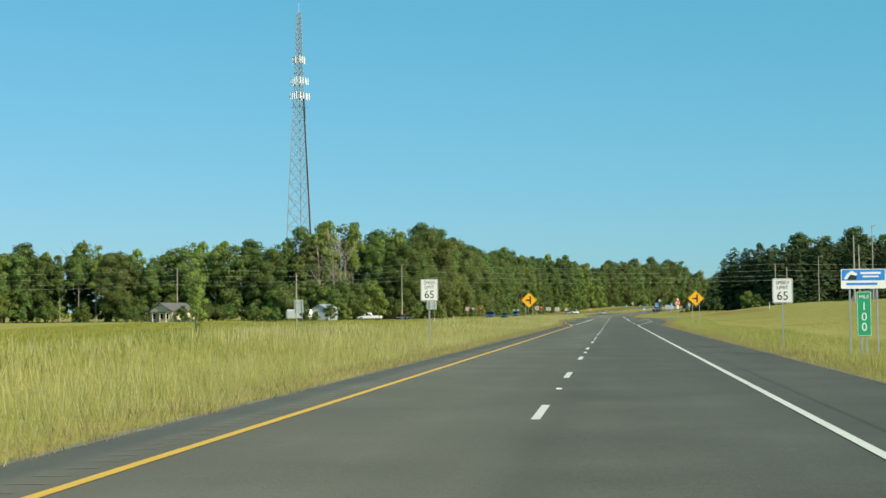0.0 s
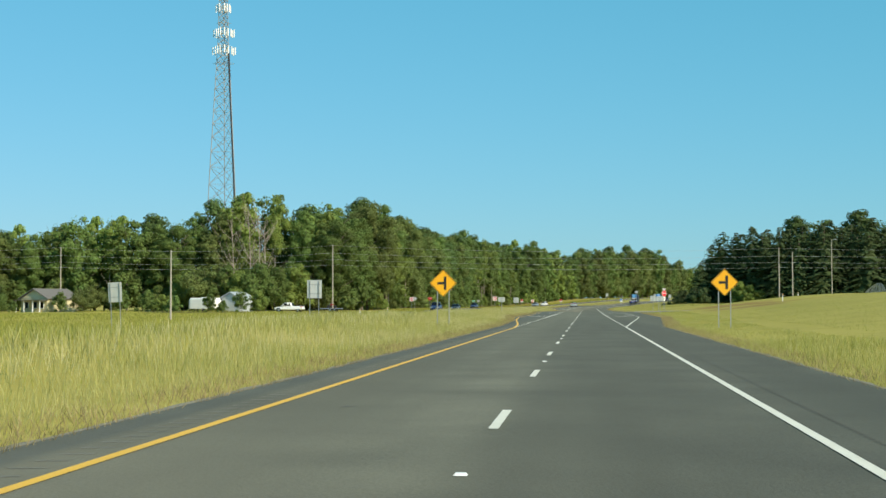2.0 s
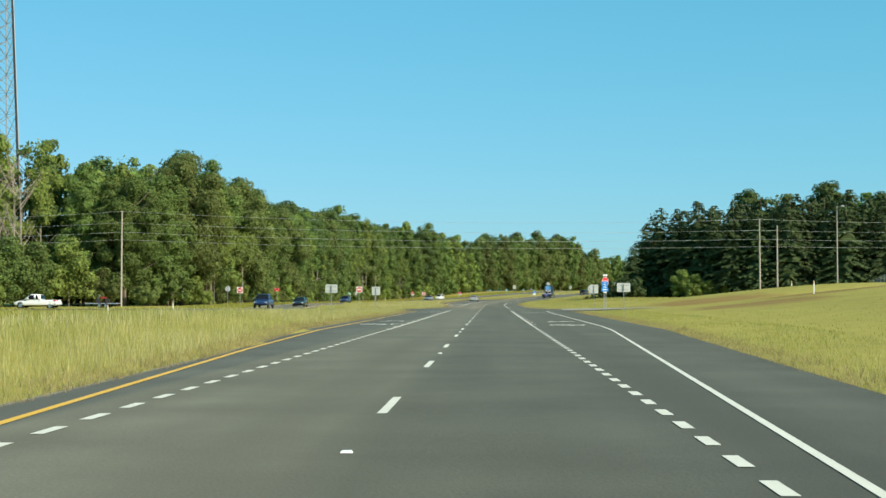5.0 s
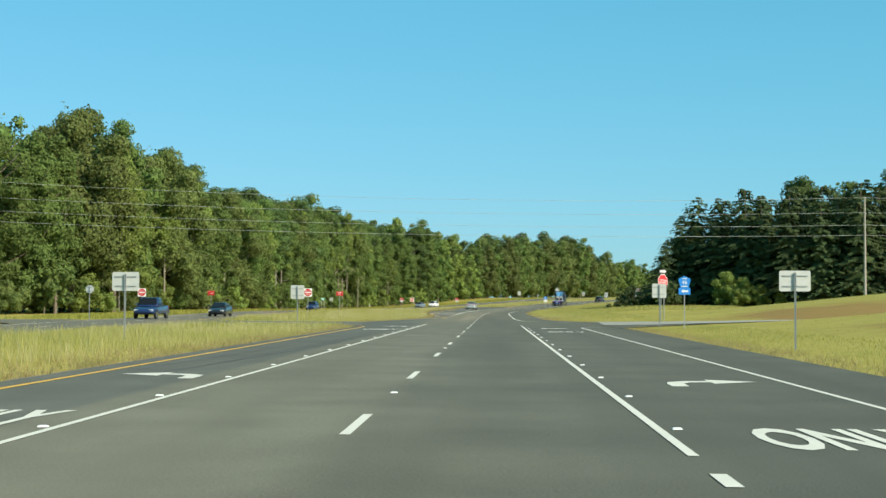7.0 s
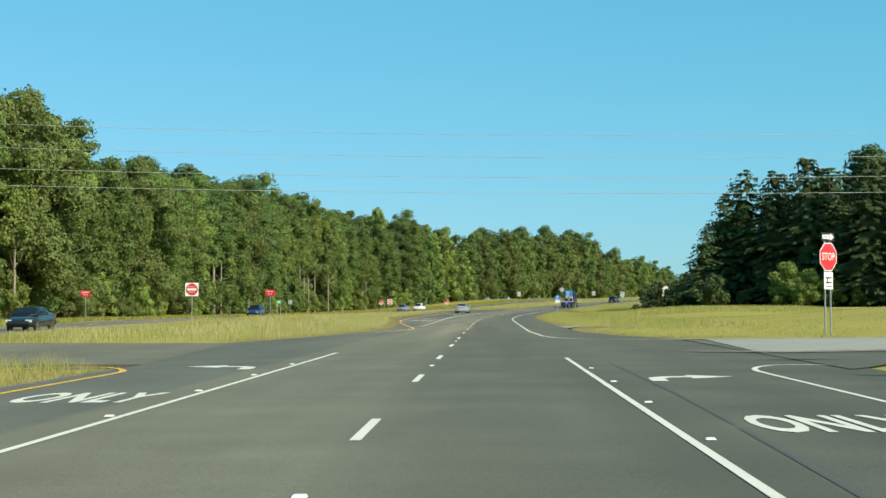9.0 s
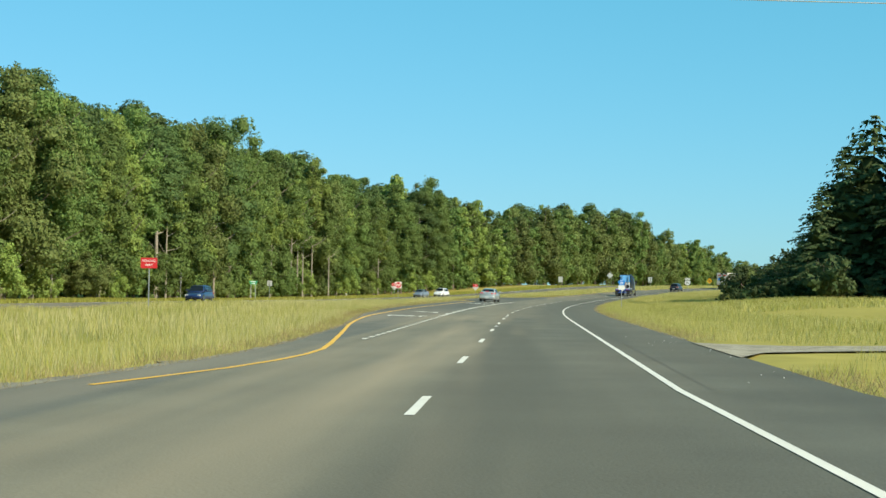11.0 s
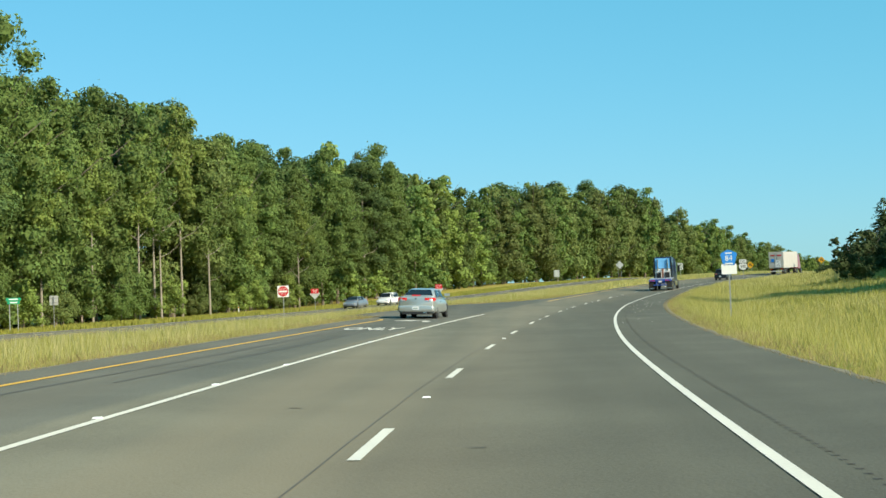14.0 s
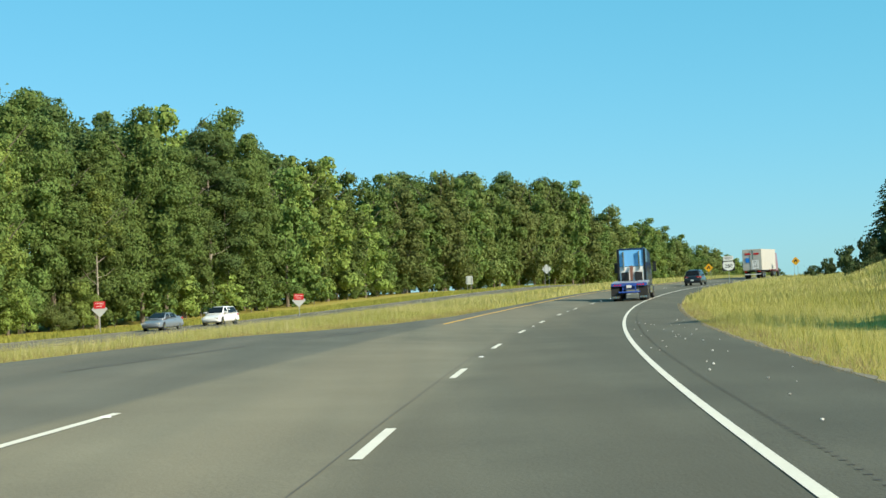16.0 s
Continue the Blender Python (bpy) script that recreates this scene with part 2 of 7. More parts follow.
M_CEDAR = material("dark_evergreen_needles", (0.078, 0.108, 0.040), 0.8, second=(0.048, 0.073, 0.028), scale=0.4, fine=3, vary=0.2, island=0.3, spec=0.15, leafy=0.2)
M_BARK = material("grey_brown_bark", (0.20, 0.17, 0.13), 0.95, second=(0.10, 0.08, 0.06), scale=2, fine=12, bump=0.6)
M_BARK_PALE = material("pale_bark", (0.33, 0.30, 0.235), 0.95, second=(0.20, 0.175, 0.14), scale=2, fine=12, bump=0.6)
M_BARK_DEAD = material("bare_grey_dead_wood", (0.40, 0.34, 0.28), 0.95, second=(0.27, 0.22, 0.18), scale=2, fine=12, bump=0.6)
M_GALV = material("galvanised_steel", (0.45, 0.46, 0.46), 0.5, 0.7, second=(0.34, 0.35, 0.35), scale=4, fine=40)
M_SIGN_BACK = material("bare_aluminium_sheet", (0.60, 0.61, 0.58), 0.5, 0.3, second=(0.50, 0.51, 0.49), scale=3, fine=20)
M_SIGN_WHITE = material("white_sign_sheeting", (0.80, 0.80, 0.78), 0.4, second=(0.70, 0.70, 0.68), scale=2, fine=20)
M_SIGN_BLACK = material("black_sign_ink", (0.02, 0.02, 0.02), 0.5)
M_SIGN_YELLOW = material("amber_sign_sheeting", (0.85, 0.42, 0.01), 0.4, second=(0.75, 0.36, 0.01), scale=2, fine=20)
M_SIGN_RED = material("red_sign_sheeting", (0.60, 0.025, 0.03), 0.4, second=(0.48, 0.02, 0.025), scale=2, fine=20)
M_SIGN_BLUE = material("blue_sign_sheeting", (0.025, 0.24, 0.70), 0.4, second=(0.02, 0.20, 0.62), scale=2, fine=20)
M_SIGN_GREEN = material("green_sign_sheeting", (0.01, 0.30, 0.14), 0.4, second=(0.01, 0.25, 0.12), scale=2, fine=20)
M_WOOD_POLE = material("weathered_pole_wood", (0.42, 0.38, 0.32), 0.9, second=(0.28, 0.25, 0.21), scale=2, fine=20)

# ---- the road's line: the dashed line between the two lanes, by distance along it ----
HEADING = ((-400, -0.2), (290, -0.2), (400, -0.1), (412, 0.3), (420, 0.66), (433, 1.2), (445, 1.8), (457, 2.75), (470, 3.4), (482, 4.15), (494, 4.9), (506, 5.7), (518, 6.6), (530, 7.55), (542, 8.4), (555, 9.4), (567, 11), (590, 14.2), (620, 17.8), (650, 20.5), (680, 21.6), (720, 22), (6000, 22))
LEVEL = ((-400, 0.0), (0, 0.06), (60, 0.08), (150, 0.15), (220, 0.18), (305, 0.27), (353, 0.40), (420, 0.53), (457, 0.65), (495, 0.89), (530, 1.21), (555, 1.55), (575, 1.9), (600, 2.5), (625, 3.0), (660, 3.7), (690, 4.15), (720, 4.45), (750, 4.5), (800, 4.0), (900, 2.0), (6000, 2.0))
LEFT_LEVEL = ((-400, -1.0), (225, -0.85), (275, 0.0), (305, 0.3), (360, 0.45), (404, 0.7), (527, 0.75), (570, 1.05), (610, 1.6), (650, 2.7), (700, 4.3), (740, 5.2), (800, 5.4), (900, 3.0), (6000, 2.0))
BANK = ((-400, 0), (370, 0), (400, 0.022), (430, 0.036), (470, 0.045), (700, 0.047), (800, 0.02), (6000, 0.0))


def curve(knots, s):
    return np.interp(s, [k[0] for k in knots], [k[1] for k in knots])


S_TAB = np.arange(-400, 1400.5, 1.0)
H_TAB = np.radians(curve(HEADING, S_TAB))
LV = curve(LEVEL, S_TAB)
LV = np.convolve(np.pad(LV, 12, mode="edge"), np.ones(25) / 25, mode="valid")
LL = np.convolve(np.pad(curve(LEFT_LEVEL, S_TAB), 15, mode="edge"), np.ones(31) / 31, mode="valid")
X_TAB = np.concatenate([[0], np.cumsum(np.sin(H_TAB[:-1]))])
Y_TAB = np.concatenate([[0], np.cumsum(np.cos(H_TAB[:-1]))])
X_TAB += -1.11 - np.interp(0, S_TAB, X_TAB)
Y_TAB += 20.35 - np.interp(0, S_TAB, Y_TAB)


def rough(x, y):
    return 0.5 * np.sin(x * 0.11 + 1.3 * np.sin(y * 0.031)) * np.sin(y * 0.083 + 0.7) + 0.3 * np.sin(x * 0.31 + y * 0.17)


def smooth_step(a, b, v):
    u = np.clip((v - a) / (b - a), 0, 1)
    return u * u * (3 - 2 * u)


def surface(s, lat):
    """The plain lie of the land: level to the right of the dashed line, banked to the left, and the opposite side on its own level."""
    s, lat = np.asarray(s, float), np.asarray(lat, float)
    z = np.interp(s, S_TAB, LV) - curve(BANK, s) * np.clip(lat, -9, 0)
    return z + (np.interp(s, S_TAB, LL) - z) * smooth_step(-8.6, -22, lat)


def land(s, lat):
    """Height of the ground by distance along the road and offset to its right."""
    s, lat = np.asarray(s, float), np.asarray(lat, float)
    z = surface(s, lat)
    # the right verge climbs to a low hill, and later to the side of a cutting
    hill = smooth_step(9, 55, lat) * 3.6 * smooth_step(40, 150, s) * (1 - smooth_step(345, 440, s)) * (1 - 0.75 * np.exp(-((s - 313) / 12) ** 2)) + smooth_step(8, 40, lat) * 1.2 * (1 - smooth_step(40, 150, s))
    toe = curve(((400, 26), (480, 23), (520, 20), (560, 16), (600, 13.5), (1400, 13.5)), s)
    cut = smooth_step(0, 19, lat - toe - 1.5) * 3.8 * smooth_step(500, 570, s) * (1 - 0.6 * smooth_step(650, 740, s)) + smooth_step(14, 30, lat) * 1.0 * smooth_step(400, 470, s)
    dip = -0.25 * np.exp(-((lat - 11) / 2.5) ** 2) * smooth_step(400, 440, s)
    swell = (0.92 * np.exp(-((lat + 14.0) / 4.5) ** 2) + 0.15 * smooth_step(-32.5, -46, lat)) * (1 - smooth_step(215, 280, s))
    off = smooth_step(8, 16, np.abs(lat + 0)) * 0.12
    return z + hill + cut + dip + swell + off * rough(lat, s)


def spot(s, lat, dz=0.0):
    """The place at distance s along the road, lat to the right of its dashed line, dz over the ground."""
    x, y, h = np.interp(s, S_TAB, X_TAB), np.interp(s, S_TAB, Y_TAB), np.interp(s, S_TAB, H_TAB)
    return Vector((float(x + lat * math.cos(h)), float(y - lat * math.sin(h)), float(land(s, lat)) + dz))


def heading(s):
    return float(np.degrees(np.interp(s, S_TAB, H_TAB)))


def along(x, y):
    """Distance along the road and offset to its right of the place x, y."""
    s = np.interp(y, Y_TAB, S_TAB)
    for _ in range(4):
        h = np.interp(s, S_TAB, H_TAB)
        s = s + (x - np.interp(s, S_TAB, X_TAB)) * np.sin(h) + (y - np.interp(s, S_TAB, Y_TAB)) * np.cos(h)
    h = np.interp(s, S_TAB, H_TAB)
    return s, (x - np.interp(s, S_TAB, X_TAB)) * np.cos(h) - (y - np.interp(s, S_TAB, Y_TAB)) * np.sin(h)


def ground_at(x, y):
    s, lat = along(np.asarray(x, float), np.asarray(y, float))
    return land(s, lat)


# ---- mesh helpers ----
def mesh_object(name, verts, faces, mat, parent=None, label="", smooth=False):
    me = bpy.data.meshes.new(name)
    me.from_pydata([tuple(v) for v in verts], [], faces)
    me.materials.append(mat)
    if smooth:
        me.polygons.foreach_set("use_smooth", [True] * len(me.polygons))
    me.update()
    ob = new(name, me)
    if parent is not None:
        ob.parent = parent
    if label:
        ob["label"] = label
    return ob


def facets_object(name, corners, mat, parent=None):
    """One mesh of separate facets from an array (n, corners, 3)."""
    n, k = np.shape(corners)[:2]
    me = bpy.data.meshes.new(name)
    me.vertices.add(k * n)
    me.vertices.foreach_set("co", np.asarray(corners, np.float32).ravel())
    me.loops.add(k * n)
    me.loops.foreach_set("vertex_index", np.arange(k * n, dtype=np.int32))
    me.polygons.add(n)
    me.polygons.foreach_set("loop_start", np.arange(0, k * n, k, dtype=np.int32))
    me.update(calc_edges=True)
    me.materials.append(mat)
    ob = new(name, me)
    if parent is not None:
        ob.parent = parent
    return ob


class Shape:
    """Collects boxes, rods and plates into one mesh."""

    def __init__(self):
        self.v, self.f = [], []

    def add(self, verts, faces, m=None):
        k = len(self.v)
        self.v += [tuple(m @ Vector(p)) if m else tuple(p) for p in verts]
        self.f += [tuple(i + k for i in f) for f in faces]
        return self

    def box(self, c, size, m=None, taper=1.0):
        (x, y, z), (a, b, h) = c, (size[0] / 2, size[1] / 2, size[2] / 2)
        t = taper
        vs = [(x - a, y - b, z - h), (x + a, y - b, z - h), (x + a, y + b, z - h), (x - a, y + b, z - h), (x - a * t, y - b * t, z + h), (x + a * t, y - b * t, z + h), (x + a * t, y + b * t, z + h), (x - a * t, y + b * t, z + h)]
        return self.add(vs, [(3, 2, 1, 0), (4, 5, 6, 7), (0, 1, 5, 4), (1, 2, 6, 5), (2, 3, 7, 6), (3, 0, 4, 7)], m)

    def rod(self, p, q, r0, r1=None, n=8):
        p, q = Vector(p), Vector(q)
        r1 = r0 if r1 is None else r1
        w = (q - p).normalized()
        u = w.orthogonal().normalized()
        t = w.cross(u)
        ring = [u * math.cos(2 * math.pi * i / n) + t * math.sin(2 * math.pi * i / n) for i in range(n)]
        vs = [p + e * r0 for e in ring] + [q + e * r1 for e in ring]
        return self.add(vs, [(i, (i + 1) % n, n + (i + 1) % n, n + i) for i in range(n)] + [tuple(range(n - 1, -1, -1)), tuple(range(n, 2 * n))])

    def plate(self, outline, y0, y1, m=None):
        """A flat outline in x and z, thick from y0 to y1."""
        n = len(outline)
        vs = [(x, y0, z) for x, z in outline] + [(x, y1, z) for x, z in outline]
        return self.add(vs, [tuple(range(n)), tuple(range(2 * n - 1, n - 1, -1))] + [(i, n + i, n + (i + 1) % n, (i + 1) % n) for i in range(n)], m)

    def loft(self, rings):
        """A skin over closed rings of equal length, with end caps."""
        n = len(rings[0])
        vs = [p for r in rings for p in r]
        fs = [(k * n + i, k * n + (i + 1) % n, (k + 1) * n + (i + 1) % n, (k + 1) * n + i) for k in range(len(rings) - 1) for i in range(n)]
        return self.add(vs, fs + [tuple(range(n - 1, -1, -1)), tuple(range((len(rings) - 1) * n, len(rings) * n))])

    def object(self, name, mat, parent=None, label="", smooth=False):
        return mesh_object(name, self.v, self.f, mat, parent, label, smooth)


def empty(name, m=None):
    ob = new(name)
    ob.empty_display_size = 0.2
    if m is not None:
        ob.matrix_world = m
    return ob


# ---- ground: one sheet to the horizon ----
ys = np.unique(np.concatenate([np.arange(-1500, -100, 100), np.arange(-100, -20, 10), np.arange(-20, 640, 2.0), np.arange(640, 900, 5), np.arange(900, 1500, 40), np.geomspace(1500, 5000, 14)]))
side = np.concatenate([np.arange(0, 26, 1.0), np.arange(26, 70, 2.5), np.arange(70, 160, 8), np.geomspace(160, 4500, 18)])
us = np.unique(np.concatenate([-side, side]))
gx = np.interp(ys, Y_TAB, X_TAB)[:, None] + us[None, :]
gy = ys[:, None] + 0 * us[None, :]
gs, gl = along(gx, gy)
gz = land(np.clip(gs, -380, 1350), gl)


def left_edge(s):
    """Edge of the pavement towards the median."""
    return curve(((-400, -4.72), (140, -4.72), (175, -5.6), (205, -7.3), (300, -7.4), (322, -9.2), (337, -6.4), (352, -5.2), (360, -5.1), (380, -6.0), (400, -7.6), (418, -8.3), (486, -8.4), (508, -12.0), (516, -10.0), (524, -7.8), (533, -6.2), (546, -5.1), (570, -4.9), (1400, -4.9)), s)


def right_edge(s):
    return curve(((-400, 6.15), (137, 6.15), (208, 9.6), (285, 10.1), (326, 10.1), (334, 7.6), (345, 6.35), (1400, 6.1)), s)


def oncoming(s):
    """Middle of the opposite carriageway."""
    return curve(((-400, -26.9), (330, -26.9), (365, -30), (404, -31), (525, -33.5), (610, -37), (740, -43), (1000, -50), (1400, -60)), s)


def crossing(s, lat):
    """The openings of the median."""
    return ((s > 299) & (s < 322) | (s > 484.5) & (s < 507.5)) & (lat < 0) & (lat > oncoming(s))


# the sheet lies a hand under the paving
paved = ((gl > left_edge(gs) + 0.25) & (gl < right_edge(gs) - 0.25)) | (np.abs(gl - oncoming(gs)) < 4.6) | crossing(gs, gl)
gz = gz - 0.16 * paved - 0.03
n_u = len(us)
faces = [(a * n_u + b, a * n_u + b + 1, (a + 1) * n_u + b + 1, (a + 1) * n_u + b) for a in range(len(ys) - 1) for b in range(n_u - 1)]
ground = mesh_object("ground", np.stack([gx, gy, gz], -1).reshape(-1, 3), faces, M_GROUND, smooth=True)
tagged(ground, "dry yellow-green meadow with patches of bare red soil", "ground", kind="structure")


def strip(name, s0, s1, lo, hi, mat, step=2.0, lift=0.0, thick=0.0, parent=None, cols=2, kink=False):
    """A ribbon of surface that follows the road between two offsets, which may be functions of s."""
    ss = np.linspace(s0, s1, max(2, int((s1 - s0) / step) + 1))
    lo_f, hi_f = (lo if callable(lo) else lambda s: lo), (hi if callable(hi) else lambda s: hi)
    vs, fs, lats = [], [], []
    for s in ss:
        for k in range(cols):
            lat = lo_f(s) + (hi_f(s) - lo_f(s)) * k / (cols - 1)
            if kink:
                half = cols // 2
                lat = lo_f(s) * (half - k) / half if k < half else hi_f(s) * (k - half) / half
            x, y, h = np.interp(s, S_TAB, X_TAB), np.interp(s, S_TAB, Y_TAB), np.interp(s, S_TAB, H_TAB)
            z = float(surface(s, lat))
            lats.append(lat)
            vs.append((x + lat * math.cos(h), y - lat * math.sin(h), z + lift))
    for a in range(len(ss) - 1):
        for k in range(cols - 1):
            i = a * cols + k
            fs.append((i, i + 1, i + cols + 1, i + cols))
    if thick:
        n = len(vs)
        vs += [(x, y, z - thick) for x, y, z in vs]
        rows = len(ss)
        for a in range(rows - 1):
            for i, j in ((a * cols, (a + 1) * cols), ((a + 1) * cols + cols - 1, a * cols + cols - 1)):
                fs.append((i, j, j + n, i + n))
        for k in range(cols - 1):
            fs.append((k + 1, k, k + n, k + 1 + n))
            i = (rows - 1) * cols + k
            fs.append((i, i + 1, i + 1 + n, i + n))
    ob = mesh_object(name, vs, fs, mat, parent)
    if kink:
        ob.data.attributes.new("lane_offset", "FLOAT", "POINT").data.foreach_set("value", lats + lats if thick else lats)
    return ob


road = tagged(strip("road", -380, 1000, left_edge, right_edge, M_ASPHALT, 1.0, 0.0, 0.3, cols=9, kink=True), "worn grey asphalt highway with two lanes and paved shoulders", "road", kind="structure")
tagged(strip("road_oncoming", -380, 1000, lambda s: float(oncoming(s)) - 4.9, lambda s: float(oncoming(s)) + 4.6, M_ASPHALT, 4.0, 0.02, 0.3, cols=4), "grey asphalt carriageway beyond the grass median", "road", kind="structure")
edge_rng = np.random.default_rng(9)
FRAY = 0.05 + 0.16 * edge_rng.uniform(0, 1, 1400) ** 2


def fray(s):
    """Ragged breadth of the crumbled border of the asphalt."""
    return float(np.interp(s, np.arange(1400) * 0.6 - 30, FRAY)) * (1 + 3.5 * math.exp(-((s - 343) / 11) ** 2))


for s0, s1 in ((-22, 298), (336, 480)):
    tagged(strip("gravel_edge", s0, s1, lambda s: float(left_edge(s)) - fray(s), lambda s: float(left_edge(s)) + 0.004, M_ASPHALT_SIDE, 0.6, 0.004, 0.1), "pale crumbled gravel along the edge of the asphalt", "gravel", kind="structure")
for s0, s1 in ((-22, 135), (370, 560)):
    tagged(strip("gravel_edge", s0, s1, lambda s: float(right_edge(s)) - 0.004, lambda s: float(right_edge(s)) + fray(s), M_ASPHALT_SIDE, 0.6, 0.004, 0.1), "pale crumbled gravel along the edge of the asphalt", "gravel", kind="structure")
tagged(strip("road_crossover_1", 300, 321.5, lambda s: float(oncoming(s)) + 4.6, lambda s: float(left_edge(s)), M_ASPHALT, 2.0, 0.01, 0.3, cols=8), "asphalt crossover through the grass median", "road", kind="structure")
tagged(strip("road_crossover_2", 485.5, 507, lambda s: float(oncoming(s)) + 4.6, lambda s: float(left_edge(s)), M_ASPHALT, 2.0, 0.01, 0.3, cols=8), "asphalt crossover through the grass median", "road", kind="structure")

# ---- markings ----
PAINT = 0.008


def line_mark(name, s0, s1, lat, width, mat, label, step=1.0):
    w = width / 2
    f = lat if callable(lat) else (lambda s: lat)
    return tagged(strip(name, s0, s1, lambda s: f(s) - w, lambda s: f(s) + w, mat, step, PAINT), label, "road marking", kind="structure")


def yellow_lat(s):
    return float(curve(((-400, -3.43), (134, -3.43), (150, -4.0), (180, -5.6), (205, -6.55), (297, -6.8)), s))


def yellow_lat_2(s):
    return float(curve(((343, -5.2), (346, -4.6), (349, -4.05), (352, -3.7), (355, -3.55), (358, -3.6), (362, -3.95), (367, -4.45), (374, -5.15), (382, -5.95), (389, -6.5), (396, -6.88), (403, -7.05), (412, -7.1), (478, -7.1)), s))


line_mark("edge_line", -380, 295, yellow_lat, 0.14, M_YELLOW_LINE, "yellow edge line along the median")
line_mark("edge_line", 344, 478, yellow_lat_2, 0.14, M_YELLOW_LINE, "yellow edge line along the median")
line_mark("edge_line", 533, 1000, -3.9, 0.125, M_YELLOW_LINE, "yellow edge line along the median")
line_mark("edge_line", -380, 136, 3.58, 0.13, M_WHITE_LINE, "white edge line along the right shoulder")
line_mark("edge_line", 136, 295, lambda s: float(curve(((136, 3.6), (205, 6.9), (215, 7.15), (300, 7.3)), s)), 0.11, M_WHITE_LINE, "white edge line of the right-turn lane")
line_mark("edge_line", 333, 1000, lambda s: float(curve(((333, 3.95), (345, 3.62), (1000, 3.58)), s)), 0.125, M_WHITE_LINE, "white edge line along the right shoulder")
line_mark("lane_line", 205, 309, -3.4, 0.11, M_WHITE_LINE, "solid white line beside the left-turn lane")
line_mark("lane_line", 216, 304, 3.56, 0.11, M_WHITE_LINE, "solid white line beside the right-turn lane")
line_mark("lane_line", 403, 491, lambda s: float(curve(((403, -3.48), (450, -3.66), (491, -3.7)), s)), 0.125, M_WHITE_LINE, "solid white line beside the left-turn lane")
for k in range(-8, 75):
    line_mark("lane_dash", 12.192 * k - 1.5, 12.192 * k + 1.5, 0.0, 0.125, M_WHITE_LINE, "white dash between the two lanes", 1.0)

# ---- smaller markings ----
def glyph_outline(text, size, bold=0.0):
    """Mesh of a word in the built-in font: vertices in x and y, and faces."""
    data = bpy.data.curves.new("word", "FONT")
    data.body, data.size, data.align_x, data.align_y = text, size, "CENTER", "CENTER"
    data.resolution_u, data.offset = 3, bold
    ob = bpy.data.objects.new("word", data)
    scene.collection.objects.link(ob)
    bpy.context.view_layer.update()
    me = bpy.data.meshes.new_from_object(ob.evaluated_get(bpy.context.evaluated_depsgraph_get()))
    vs, fs = [tuple(v.co[:2]) for v in me.vertices], [tuple(p.vertices) for p in me.polygons]
    bpy.data.objects.remove(ob)
    bpy.data.curves.remove(data)
    bpy.data.meshes.remove(me)
    return vs, fs


def on_road(name, verts, fs, s0, lat0, mat, label, lift=PAINT):
    vs = []
    for u, v in verts:
        p = spot(s0 + v, lat0 + u)
        s, lat = s0 + v, lat0 + u
        p.z = float(surface(s, lat)) + lift + (0.012 if lat < float(left_edge(s)) else 0)
        vs.append(p)
    return tagged(mesh_object(name, vs, fs, mat), label, "road marking", kind="structure")


def pavement_word(s0, lat0):
    vs, fs = glyph_outline("ONLY", 1.0, 0.028)
    w = max(v[0] for v in vs) - min(v[0] for v in vs)
    h = max(v[1] for v in vs) - min(v[1] for v in vs)
    on_road("pavement_word", [(x * 2.1 / w, y * 2.6 / h) for x, y in vs], fs, s0, lat0, M_WHITE_LINE, "worn white word ONLY painted in the turn lane")


def turn_arrow(s0, lat0, side):
    """A painted turn arrow; side is -1 for left, 1 for right."""
    pts = [(-0.85, -1.2), (-0.55, -1.2), (-0.52, -0.2), (-0.35, 0.15), (0.05, 0.25), (0.05, -0.25), (0.95, 0.5), (0.05, 1.2), (0.05, 0.72), (-0.45, 0.6), (-0.78, 0.2), (-0.85, -0.4)]
    vs = [(side * x, y) for x, y in pts]
    on_road("pavement_arrow", vs, [tuple(range(12))] if side > 0 else [tuple(range(11, -1, -1))], s0, lat0, M_WHITE_LINE, "worn white turn arrow painted in the turn lane")


for s0, lat0 in ((217.8, 5.55), (281.0, 5.6), (219.8, -5.0), (286.3, -5.0), (400.5, -5.2), (466.0, -5.5)):
    pavement_word(s0, lat0)
for s0, lat0, side in ((229.3, 5.7, 1), (292.4, 5.4, 1), (230.8, -5.0, -1), (298.1, -5.0, -1), (414.0, -5.2, -1), (477.2, -5.5, -1)):
    turn_arrow(s0, lat0, side)
for s0, n, lat0 in ((132.6, 40, -3.45), (137.2, 43, 3.56), (366.0, 20, -3.48)):
    for k in range(n):
        line_mark("lane_dot", s0 + 1.83 * k - 0.45, s0 + 1.83 * k + 0.45, lat0, 0.15, M_WHITE_LINE, "short white dash beside the turn lane", 0.9)


def ring_mark(name, points, width, mat, label):
    """A painted line along a chain of (s, lat) points."""
    vs, fs = [], []
    for k, (s, lat) in enumerate(points):
        a, b = points[max(k - 1, 0)], points[min(k + 1, len(points) - 1)]
        ds, dl = b[0] - a[0], b[1] - a[1]
        n = math.hypot(ds, dl)
        for side in (-0.5, 0.5):
            vs.append((lat + side * width * ds / n, s - side * width * dl / n))
    for k in range(len(points) - 1):
        fs.append((2 * k, 2 * k + 1, 2 * k + 3, 2 * k + 2))
    return on_road(name, vs, fs, 0, 0, mat, label)


def arc(s0, lat0, r, a0, a1, n=14, squash=1.0):
    return [(s0 + r * squash * math.sin(radians(a0 + (a1 - a0) * k / n)), lat0 + r * math.cos(radians(a0 + (a1 - a0) * k / n))) for k in range(n + 1)]


